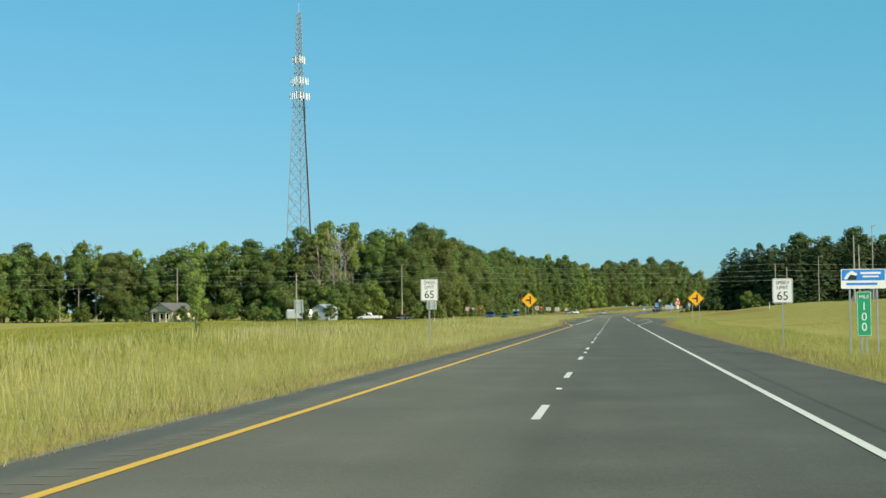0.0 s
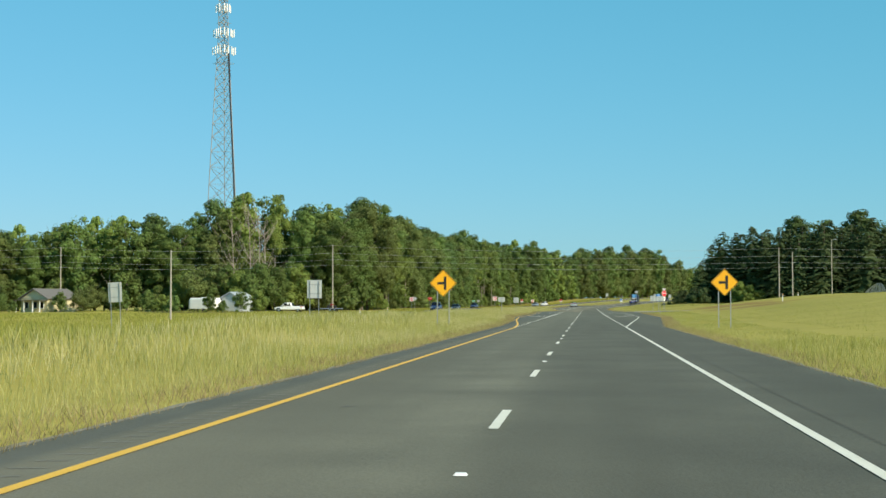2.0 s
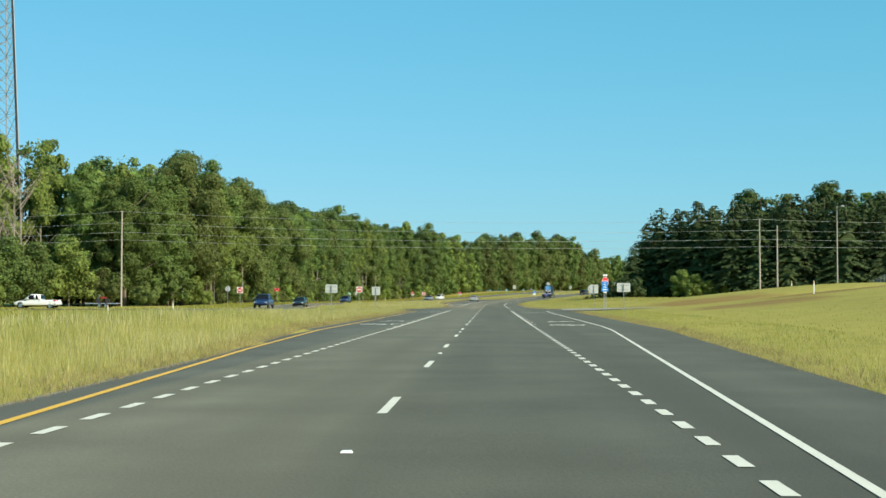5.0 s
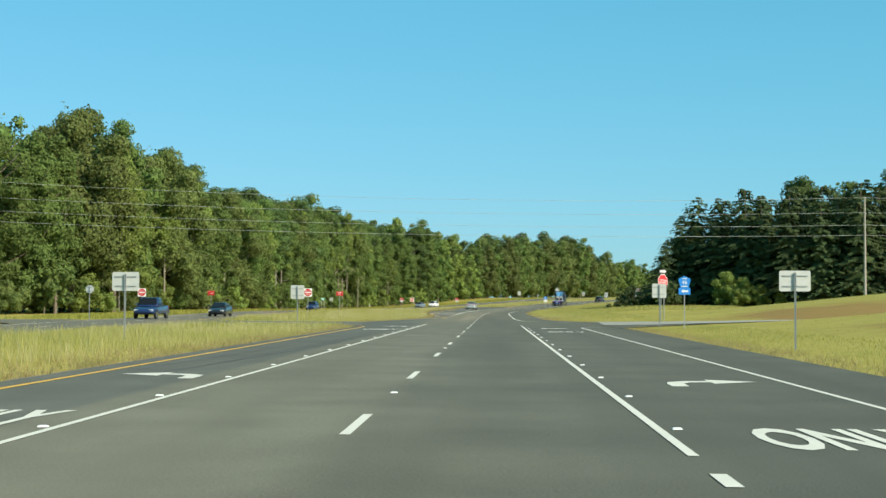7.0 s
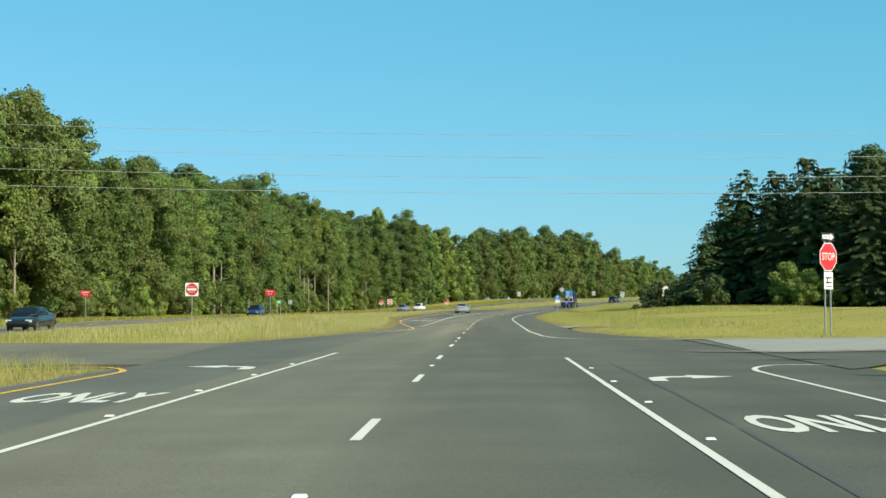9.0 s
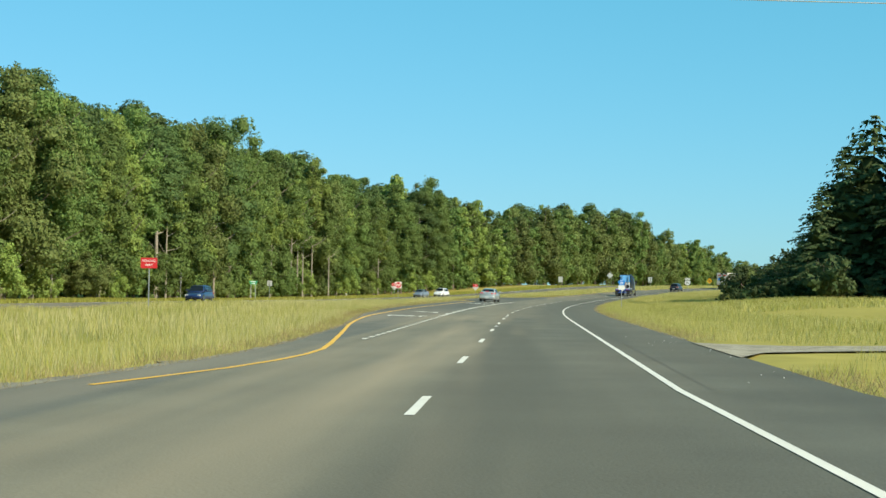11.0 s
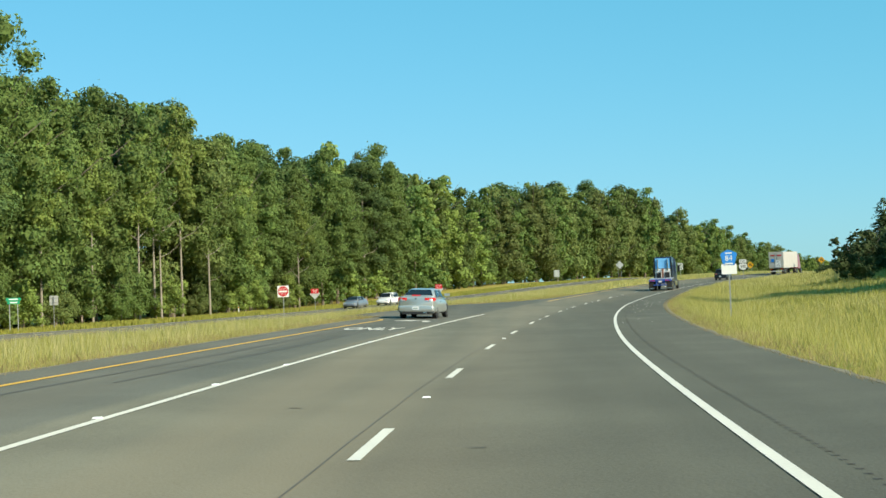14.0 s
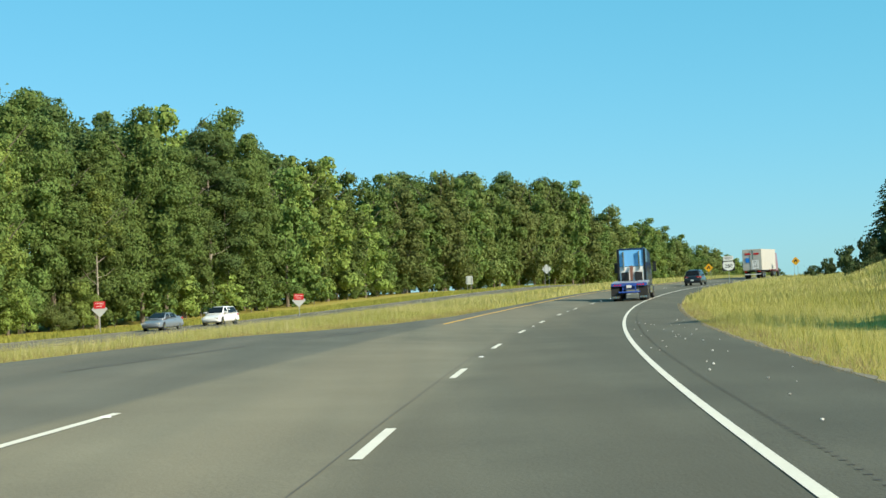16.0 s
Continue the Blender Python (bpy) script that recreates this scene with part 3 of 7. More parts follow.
# curls of the edge lines round the noses of the median and of the side road
ring_mark("edge_line", arc(295, -8.4, 1.6, 0, 175, squash=2.0), 0.16, M_YELLOW_LINE, "yellow line curling round the nose of the median")
ring_mark("edge_line", arc(326.5, -16.6, 1.4, 200, 360, squash=1.4), 0.14, M_YELLOW_LINE, "yellow line curling round the nose of the median")
ring_mark("edge_line", arc(478, -7.9, 0.8, 0, 120, squash=2.5), 0.16, M_YELLOW_LINE, "yellow line curling round the nose of the median")
ring_mark("edge_line", [(295, 7.3)] + arc(295, 8.9, 1.6, 180, 60, squash=2.4), 0.14, M_WHITE_LINE, "white line curling into the side road")
ring_mark("edge_line", [(333, 3.95), (329, 4.4), (326.8, 5.4), (325.4, 7.5), (324.8, 10.5)], 0.14, M_WHITE_LINE, "white line curling out of the side road")
marker_s = [12.192 * (2 * k + 0.5) for k in range(-2, 14)] + [12.192 * (2 * k + 1.5) for k in range(15, 30)]
markers = [(s, 0.02) for s in marker_s] + [(207 + 5.8 * k, -3.56) for k in range(17)] + [(219 + 6.0 * k, 3.78) for k in range(14)] + [(405 + 6.1 * k, -3.66) for k in range(15)]


def marker_mesh():
    sh = Shape().box((0, 0, 0.01), (0.12, 0.11, 0.02), taper=0.72)
    me = bpy.data.meshes.new("road_stud")
    me.from_pydata(sh.v, [], sh.f)
    me.materials.append(M_SIGN_WHITE)
    return me


stud = marker_mesh()
for s, lat in markers:
    ob = new("road_stud", stud)
    p = spot(s, lat)
    p.z = float(surface(s, lat)) + PAINT - 0.002
    ob.matrix_world = Matrix.Translation(p) @ pose(0, 0, 0, 0, 0, -heading(s))
    tagged(ob, "small white raised reflective stud on the asphalt", "road stud", "studs along the lane lines")
# rumble strips: milled notches beside both edge lines
M_NOTCH = material("milled_asphalt_notch", (0.06, 0.057, 0.047), 0.95, second=(0.02, 0.02, 0.02), scale=3, fine=30)
M_SCUFF = material("pale_milled_asphalt", (0.21, 0.20, 0.18), 0.95, second=(0.14, 0.13, 0.12), scale=3, fine=30)


def notches(name, ranges, lat0, lat1, pitch, width, mat, label, skew=0.0):
    out = []
    for s0, s1 in ranges:
        for s in np.arange(s0, s1, pitch):
            row = []
            for a, b in ((-width / 2, lat0), (width / 2, lat0), (width / 2 + skew, lat1), (-width / 2 + skew, lat1)):
                p = spot(s + a, b)
                p.z = float(surface(s + a, b)) + 0.004
                row.append(p)
            out.append(row[::-1] if lat1 > lat0 else row)
    ob = facets_object(name, np.array([[tuple(p) for p in r] for r in out]), mat)
    return tagged(ob, label, "rumble strip", kind="stuff")


notches("rumble_strip", ((-15, 134), (345, 570)), 4.08, 4.15, 0.30, 0.05, M_NOTCH, "row of dark milled notches on the right shoulder")
notches("rumble_strip", ((-15, 134),), -4.02, -3.68, 0.62, 0.05, M_SCUFF, "row of pale milled notches beside the yellow line", 0.05)
# opposite carriageway
for k in range(8, 70):
    line_mark("lane_dash", 12.192 * k - 1.5, 12.192 * k + 1.5, lambda s: float(oncoming(s)), 0.15, M_WHITE_LINE, "white dash of the opposite carriageway", 1.5).location.z = 0.021
for off, mat, word in ((3.6, M_YELLOW_LINE, "yellow edge line of the opposite carriageway"), (-3.6, M_WHITE_LINE, "white edge line of the opposite carriageway")):
    line_mark("edge_line", 60, 1000, lambda s: float(oncoming(s)) + off, 0.15, mat, word, 4.0).location.z = 0.021
# side roads


def side_strip(name, pts, mat, label, lift=0.03):
    """A surface between pairs of (s, lat) points, laid on the ground."""
    vs = []
    for (s0, l0), (s1, l1) in pts:
        for k in range(7):
            p = spot(s0 + (s1 - s0) * k / 6, l0 + (l1 - l0) * k / 6, lift)
            vs.append(p)
    fs = [(7 * a + k, 7 * a + k + 1, 7 * a + k + 8, 7 * a + k + 7) for a in range(len(pts) - 1) for k in range(6)]
    return tagged(mesh_object(name, vs, fs, mat), label, "road", kind="structure")


side_strip("road_mouth_right", [((296, 9.5), (325, 9.5)), ((297, 10.2), (325, 10.2)), ((302, 13), (321.4, 13)), ((304, 17), (319, 17))], M_ASPHALT, "grey asphalt mouth of the side road", 0.016)
side_strip("road_side_right", [((307.2, 9.6), (323.5, 10.3), ), ((306.4, 13), (321.5, 13)), ((305, 18), (318.6, 17.5)), ((306, 28), (317, 27)), ((309, 42), (318, 42)), ((311, 56), (319, 56))], M_CONCRETE, "pale worn side road leaving the highway over a rise", 0.036)
side_strip("road_edge_right", [((308.6, 7.4), (308.9, 7.4)), ((307.6, 10), (308.3, 10)), ((306.6, 13.5), (307.6, 13.5)), ((305.4, 18), (306.4, 18))], M_GRAVEL, "pale crushed stone along the mouth of the side road", 0.045)
side_strip("road_edge_right", [((324.3, 8.6), (324.6, 8.6)), ((323.2, 10.2), (324.2, 10.3)), ((321.3, 13), (322.0, 13)), ((318.4, 17.5), (319.2, 17.6))], M_GRAVEL, "pale crushed stone along the mouth of the side road", 0.045)
side_strip("road_apron_right", [((356.5, 6.2), (366.5, 6.2)), ((359.5, 7.2), (365.3, 7.2)), ((360.8, 9), (364.6, 9)), ((361.5, 12), (365, 12))], M_GRAVEL, "pale gravelly field entrance beside the highway", 0.02)
side_strip("road_side_left", [((318, -31.6), (302, -31.6)), ((317, -40), (305, -40)), ((318, -60), (309, -60)), ((322, -85), (313, -85))], M_ASPHALT, "narrow side road leaving the opposite carriageway")

# tar seam beside the dashes and dark tyre marks
M_TAR = material("tar_filled_seam", (0.055, 0.051, 0.045), 0.8, second=(0.10, 0.095, 0.08), scale=2, fine=20)
M_SKID = material("rubbed_tyre_mark", (0.060, 0.056, 0.048), 0.8, second=(0.095, 0.088, 0.073), scale=1.5, fine=15, amount=0.7)
seam_rng = np.random.default_rng(3)
wob = np.cumsum(seam_rng.normal(scale=0.012, size=700))
wob -= np.linspace(wob[0], wob[-1], 700)
line_mark("tar_seam", 385, 620, lambda s: -0.16 + 0.6 * float(np.interp(s, np.arange(700) - 20, wob)), 0.018, M_TAR, "thin dark tar seam between the lanes", 1.0).location.z = -0.003
for s0, s1, a, b, w in ((232, 262, -5.3, -4.3, 0.16), (233, 255, -6.2, -5.6, 0.12), (432, 478, -6.4, -6.1, 0.10), (436, 484, -5.5, -5.1, 0.10), (274, 300, 4.2, 4.5, 0.10), (500, 512, -7.6, -7.0, 0.14), (516, 530, -6.4, -5.2, 0.16)):
    s = s0
    while s < s1 - 2:
        e = min(s1, s + seam_rng.uniform(3, 9))
        line_mark("tyre_mark", s, e, lambda u: a + (b - a) * (u - s0) / (s1 - s0) + 0.12 * math.sin((u - s0) * 0.13), w * seam_rng.uniform(0.6, 1.1), M_SKID, "faint dark tyre mark on the asphalt").location.z = -0.003
        s = e + seam_rng.uniform(0.2, 0.6)
# oily stains, and the smallest ones for dark bits of debris
for s0, l0, l1, w in ((464.5, 2.1, 3.2, 0.22), (63, -2.4, -2.2, 0.08), (112, -2.8, -2.6, 0.08), (106, -1.3, -1.2, 0.05), (108, -1.9, -1.75, 0.05), (240, -1.4, -1.3, 0.12), (530, 1.9, 2.6, 0.2), (9.0, -1.62, -1.45, 0.10), (10.5, -2.0, -1.92, 0.05), (8.2, -2.9, -2.75, 0.07), (9.6, -1.75, -1.68, 0.06), (6.8, -1.15, -1.05, 0.05), (426, 1.0, 1.12, 0.06), (431, -1.6, -1.5, 0.05), (352, -1.4, -1.3, 0.06)):
    pts = [(l0 + (l1 - l0) * u + 0.08 * math.sin(9 * u), w * 0.5 * math.sin(math.pi * u) * (0.6 + 0.4 * math.sin(13 * u + s0))) for u in np.linspace(0, 1, 12)]
    on_road("dark_stain", pts + [(x, -y * 0.8 - 0.02) for x, y in pts[::-1]], [tuple(range(23, -1, -1))], s0, 0, M_SKID, "small dark mark of oil and debris on the asphalt", 0.005)

# ---- trees ----
def ball():
    """Corners of the facets of a rough ball."""
    bm = bmesh.new()
    bmesh.ops.create_icosphere(bm, subdivisions=1, radius=1.0)
    out = np.array([[tuple(v.co) for v in f.verts] for f in bm.faces])
    bm.free()
    return out


BALL = ball()


def crown_skin(rng, centers, radii, size, cover=1.05, flat=0.0, slim=0.65, back=0.45):
    """Small leaf sprays round a heap of clumps, each with a leafy core; the side away from the road is thinner."""
    centers, radii = np.array(centers, float), np.array(radii, float)
    out = []
    unit = 0.92 * size * size
    for i, (c, r) in enumerate(zip(centers, radii)):
        area = 4 * math.pi * ((r[0] * r[1]) ** 1.6 / 3 + 2 * (r[0] * r[2]) ** 1.6 / 3) ** (1 / 1.6)
        n = max(10, int(cover * area / unit))
        d = rng.normal(size=(n, 3))
        d /= np.linalg.norm(d, axis=1)[:, None]

        def lump(e):
            return 1 + 0.16 * np.sin(e[..., :1] * 5 + i) * np.sin(e[..., 1:2] * 6 + 2 * i) + 0.10 * np.sin(e[..., 2:] * 9 + 3 * i)

        reach = rng.uniform(0.80, 1.06, (n, 1)) + 0.14 * (rng.uniform(0, 1, (n, 1)) < 0.13) * rng.uniform(0, 1, (n, 1))
        p = c + d * r * lump(d) * reach
        keep = rng.uniform(0, 1, n) < np.clip(1.25 + d[:, 2], 0.35, 1) * np.where(p[:, 1] > 0.35 * abs(r[0]), back, 1.0)
        for j in range(len(centers)):
            if j != i:
                keep &= (((p - centers[j]) / radii[j]) ** 2).sum(1) > 0.66
        p, d = p[keep], d[keep]
        n = len(p)
        if n:
            nrm = d + rng.normal(scale=0.5, size=(n, 3)) + [0, 0, flat]
            nrm /= np.linalg.norm(nrm, axis=1)[:, None]
            u = np.cross(nrm, rng.normal(size=(n, 3)))
            u /= np.linalg.norm(u, axis=1)[:, None]
            v = np.cross(nrm, u)
            a = size * rng.uniform(0.6, 1.4, (n, 1))
            b = a * slim * rng.uniform(0.75, 1.25, (n, 1))
            out.append(np.stack([p - u * a - v * b * 0.5, p + u * a * 0.7 - v * b * 0.7, p + u * a * 0.2 + v * b * 1.2], 1))
        core = BALL * lump(BALL) * r * 0.62 + c
        out.append(core)
    return np.concatenate(out)


def trunk_shape(rng, h, r, limbs, top=0.9, twigs=0):
    sh = Shape()
    lean = rng.normal(scale=0.015, size=2) * h
    pts = [Vector((lean[0] * (k / 5) ** 2, lean[1] * (k / 5) ** 2, h * top * k / 5)) for k in range(6)]
    for k in range(5):
        sh.rod(pts[k], pts[k + 1], r * (1 - 0.17 * k), r * (1 - 0.17 * (k + 1)), 7)
    for z0, ang, length, rise in limbs:
        p = Vector((lean[0] * (z0 / h) ** 2, lean[1] * (z0 / h) ** 2, z0))
        d = Vector((math.cos(ang), math.sin(ang), rise))
        mid = p + d * length * 0.5
        q = mid + (d + Vector((0, 0, 0.4))) * length * 0.5
        sh.rod(p, mid, r * 0.35, r * 0.22, 5)
        sh.rod(mid, q, r * 0.22, r * 0.06, 5)
        for _ in range(twigs):
            f = rng.uniform(0.3, 1)
            s0 = p.lerp(mid, f * 2) if f < 0.5 else mid.lerp(q, f * 2 - 1)
            e = s0 + Vector(rng.normal(size=3) * 0.5 + [0, 0, 0.6]) * length * rng.uniform(0.2, 0.4)
            sh.rod(s0, e, r * 0.12, r * 0.03, 4)
    return sh


def broadleaf(seed, h, w, base, leaf_mat, size=0.17, kind_name="broadleaf_tree", lobes=31, bark=None, pointed=False):
    """A rounded heap of leafy clumps on a forked trunk."""
    rng = np.random.default_rng(seed)
    tree = empty(kind_name)
    limbs = [(h * rng.uniform(0.2, 0.75), rng.uniform(0, 6.28), w * rng.uniform(0.3, 0.48), rng.uniform(0.2, 0.8)) for _ in range(8)]
    trunk_shape(rng, h, (0.008 if bark else 0.015) * h * rng.uniform(0.7, 1.1), limbs).object("trunk", bark or M_BARK, tree)
    z0, z1 = h * base, h
    mid, half = (z0 + z1) / 2, (z1 - z0) / 2
    cs, rs = [(0, 0, mid - (half * 0.2 if pointed else 0))], [(w * 0.22, w * 0.22, half * (0.66 if pointed else 0.80))]
    for k in range(lobes):
        t = 1 - 2 * (k + 0.5) / lobes
        rim = ((1 - t) / 2) ** 0.7 + 0.08 if pointed else math.sqrt(max(0.05, 1 - t * t)) ** (0.8 if t > 0 else 0.45)
        a = k * 2.399 + rng.uniform(-0.5, 0.5)
        r = w * rng.uniform(0.085, 0.175) * (0.8 if t > 0.6 else 1)
        reach = w * 0.38 * rim * rng.uniform(0.62, 1.15)
        cs.append((math.cos(a) * reach, math.sin(a) * reach, mid + t * (half - r * 0.8) * rng.uniform(0.9, 1.04)))
        rs.append((r, r, r * rng.uniform(0.75, 1.0)))
    facets_object("crown", crown_skin(rng, cs, rs, size), leaf_mat, tree)
    return tree


def pine(seed, h, w, base, leaf_mat, size=0.36, kind_name="pine_tree"):
    """Flat, upswept clumps of needles on a tall bare trunk."""
    rng = np.random.default_rng(seed)
    tree = empty(kind_name)
    cs, rs, limbs = [], [], []
    n = 24
    for k in range(n):
        t = (k + rng.uniform(0, 1)) / n
        z = h * (base + (0.95 - base) * t)
        reach = w * 0.40 * (0.55 + 0.45 * math.sin(math.pi * min(1, 0.2 + 0.8 * t))) * rng.uniform(0.45, 1.0) * (1.0 if t < 0.8 else (1.25 - t) / 0.45)
        a = k * 2.4 + rng.uniform(-0.6, 0.6)
        limbs.append((z - 0.6, a, reach * 0.9, 0.25))
        r = rng.uniform(0.14, 0.21) * w
        cs.append((math.cos(a) * reach, math.sin(a) * reach, z + 0.25 * reach))
        rs.append((r, r, r * 0.62))
    cs.append((0, 0, h * 0.95))
    rs.append((w * 0.17, w * 0.17, h * 0.05))
    trunk_shape(rng, h, 0.012 * h, limbs, 0.97).object("trunk", M_BARK_PALE, tree)
    facets_object("crown", crown_skin(rng, cs, rs, size, 1.1, 0.5, 0.42), leaf_mat, tree)
    return tree


def evergreen(seed, h, w, leaf_mat, size=0.62, taper=0.72):
    """A dark pointed conifer whose drooping, feathered boughs reach down to the ground."""
    rng = np.random.default_rng(seed)
    tree = empty("evergreen_tree")
    trunk_shape(rng, h, 0.012 * h, [], 0.97).object("trunk", M_BARK, tree)
    out = []
    levels = int(h / 0.55)

    def girth(t):
        return w / 2 * (1 - t) ** taper * min(1.0, 0.72 + 2.0 * t)

    for k in range(levels):
        t = (k + 0.5) / levels
        z = h * (0.02 + 0.96 * t)
        swell = rng.uniform(0.80, 1.10)
        for j in range(int(5 + 8 * (1 - t))):
            a = rng.uniform(0, 6.28)
            length = girth(t) * swell * rng.uniform(0.72, 1.16) + 0.2
            n = max(3, int(length * 2.4))
            f = (0.25 + 0.75 * (np.arange(n) + rng.uniform(0, 1, n)) / n)[:, None]
            e, q, up = np.array((math.cos(a), math.sin(a), 0.0)), np.array((-math.sin(a), math.cos(a), 0.0)), np.array((0, 0, 1.0))
            p = e * length * f + up * (z + length * (0.22 * f - 0.50 * f * f + 0.14 * f ** 4))
            for side in (-1, 1):
                tip = p + (side * q * rng.uniform(0.1, 0.6, (n, 1)) + e * rng.uniform(0.1, 0.6, (n, 1)) - up * rng.uniform(0.25, 0.95, (n, 1))) * size * (1.35 - 0.5 * f)
                half = (q * rng.uniform(0.25, 0.60, (n, 1)) + e * rng.uniform(-0.3, 0.3, (n, 1))) * size
                out.append(np.stack([p - half, p + half + up * rng.normal(scale=0.06, size=(n, 1)), tip], 1))
    for k in range(11):
        t = 0.03 + 0.066 * k
        r = girth(t) * (0.54 if t < 0.55 else 0.36)
        out.append(BALL * (r, r, h * 0.06) * (1 + 0.3 * np.sin(BALL[..., :1] * 9 + k)) + (0, 0, h * (t + 0.02)))
    facets_object("crown", np.concatenate(out), leaf_mat, tree)
    return tree


def dead_tree(seed, h):
    rng = np.random.default_rng(seed)
    tree = empty("dead_tree")
    limbs = [(h * rng.uniform(0.3, 0.88), rng.uniform(0, 6.28), h * rng.uniform(0.10, 0.2), rng.uniform(0.7, 1.6)) for _ in range(14)]
    trunk_shape(rng, h, 0.0075 * h, limbs, 0.98, 8).object("trunk", M_BARK_DEAD, tree)
    return tree


LEAVES = (M_LEAF, M_LEAF_LIGHT, M_LEAF, M_LEAF_OLIVE, M_LEAF, M_LEAF)
PROTOS = {
    "broad": [broadleaf(11 + i, 19 + 1.2 * (i % 3), 10 + (i % 4), 0.04 + 0.05 * (i % 2), LEAVES[i], 0.165, pointed=i in (1, 4)) for i in range(6)],
    "far_broad": [broadleaf(71 + i, 19 + 1.2 * (i % 3), 10 + (i % 4), 0.04, LEAVES[i], 0.30, lobes=22, pointed=i in (1, 3)) for i in range(5)],
    "pine": [pine(31 + i, 21 + 0.7 * i, 9 + i % 2, (0.35, 0.25, 0.4, 0.45)[i % 4], M_PINE, 0.19) for i in range(4)],
    "far_pine": [pine(81 + i, 21 + 0.7 * i, 10, 0.45, M_PINE, 0.32) for i in range(3)],
    "slender": [broadleaf(91 + i, 17 + i, 5.5, 0.40, (M_LEAF_LIGHT, M_LEAF, M_LEAF_LIGHT)[i], 0.155, "slender_tree", 13, M_BARK_PALE, i == 1) for i in range(3)],
    "column": [broadleaf(95, 13, 4.0, 0.08, M_LEAF_LIGHT, 0.16, "slender_tree", 16, None, True)],
    "shrub": [broadleaf(51 + i, 8, 7 + i, 0.0, (M_LEAF, M_LEAF_LIGHT, M_LEAF, M_LEAF_OLIVE)[i], 0.18, "young_tree", 13, None, i in (1, 2)) for i in range(4)],
    "far_shrub": [broadleaf(151 + i, 8, 8, 0.0, (M_LEAF, M_LEAF_LIGHT, M_LEAF)[i], 0.36, "young_tree", 10) for i in range(3)],
    "dark": [evergreen(61 + i, 22, 11.5 + i, M_CEDAR, 0.62, 0.60) for i in range(3)],
    "small_dark": [broadleaf(66 + i, 3.0, 4.0, 0.0, M_CEDAR, 0.2, "dark_bush", 7) for i in range(3)],
    "dead": [dead_tree(41 + i, 20 + i) for i in range(2)],
}
TREE_TAGS = {
    "broad": ("tall full-crowned green broadleaf tree in the wood's edge", "tree"),
    "far_broad": ("green broadleaf tree standing deeper in the wood", "tree"),
    "pine": ("tall pine tree with a bare lower trunk in the wood", "tree"),
    "far_pine": ("tall dark pine rising from the back of the wood", "tree"),
    "slender": ("slender tree with a pale bare trunk before the wood", "tree"),
    "column": ("narrow light-green tree wrapped in leaves", "tree"),
    "shrub": ("low leafy young tree at the foot of the wood", "shrub"),
    "far_shrub": ("leafy young tree between the trunks of the wood", "shrub"),
    "dark": ("dark evergreen tree with layered boughs down to the grass", "tree"),
    "small_dark": ("low dark evergreen bush on the roadside bank", "bush"),
    "dead": ("bare grey dead tree with broken limbs", "tree"),
}
for kind, some in PROTOS.items():
    for ob in some:
        tagged(ob, TREE_TAGS[kind][0], TREE_TAGS[kind][1], "trees of the wood")
used = set()
tree_rng = np.random.default_rng(7)


def plant(kind, x, y, scale=1.0, which=None, stretch=1.0):
    """Sets a tree on the ground: the first of each model is the model itself, the rest are copies."""
    some = PROTOS[kind]
    ob = some[int(tree_rng.integers(len(some))) if which is None else which]
    m = pose(x, y, float(ground_at(x, y)) - 0.15, 0, 0, tree_rng.uniform(-45, 45))
    if ob in used:
        made = copy_thing(ob, m)
    else:
        used.add(ob)
        made = ob
        made.matrix_basis = m
    made.scale = (scale, scale, scale * stretch)
    return made


EDGE = ((150, -190), (240, -128), (300, -98), (340, -78), (370, -62), (400, -51), (450, -48), (560, -46), (600, -41), (666, -30), (750, -10), (800, 10), (900, 60), (1000, 102), (1150, 160))
TOPS = ((150, 14), (281, 15.6), (300, 16.5), (316, 18.3), (337, 18.6), (345, 21.5), (355, 25.5), (363, 26), (375, 25), (396, 27.2), (420, 26.5), (445, 25.2), (471, 24), (484, 22.3), (504, 23.7), (537, 27.8), (562, 29.6), (577, 26.8), (600, 27.7), (621, 28.4), (640, 25.5), (655, 25.5), (675, 29.2), (698, 26.3), (716, 28.6), (747, 26.5), (770, 27.5), (795, 31), (821, 32.2), (850, 32.8), (868, 28.5), (893, 25.5), (929, 24), (950, 20.5), (972, 18.5), (1029, 15), (1150, 12))
HEIGHT = {"broad": (19, 20.2, 21.4, 19, 20.2, 21.4), "far_broad": (19, 20.2, 21.4, 19, 20.2), "pine": (21, 21.7, 22.4, 23.1), "far_pine": (21, 21.7, 22.4), "slender": (17, 18, 19)}


SKYLINE = ((380, 0.94), (392, 0.92), (402, 0.88), (416, 1.02), (430, 1.0), (450, 0.94), (480, 0.91), (560, 0.91), (610, 0.95), (650, 0.99), (690, 1.03), (740, 1.0), (800, 0.95), (1000, 0.95))


def wood_edge(y):
    return float(curve(EDGE, y))


def plant_to(kind, x, y, share, top=None):
    """A tree that reaches a share of the wood's skyline at this place."""
    which = int(tree_rng.integers(len(HEIGHT[kind])))
    high = ((float(curve(TOPS, y)) if top is None else top) - float(ground_at(x, y))) * share
    tall = high / HEIGHT[kind][which]
    wide = 0.45 + 0.55 * min(tall, 1.35)
    plant(kind, x, y, wide, which, tall / wide)


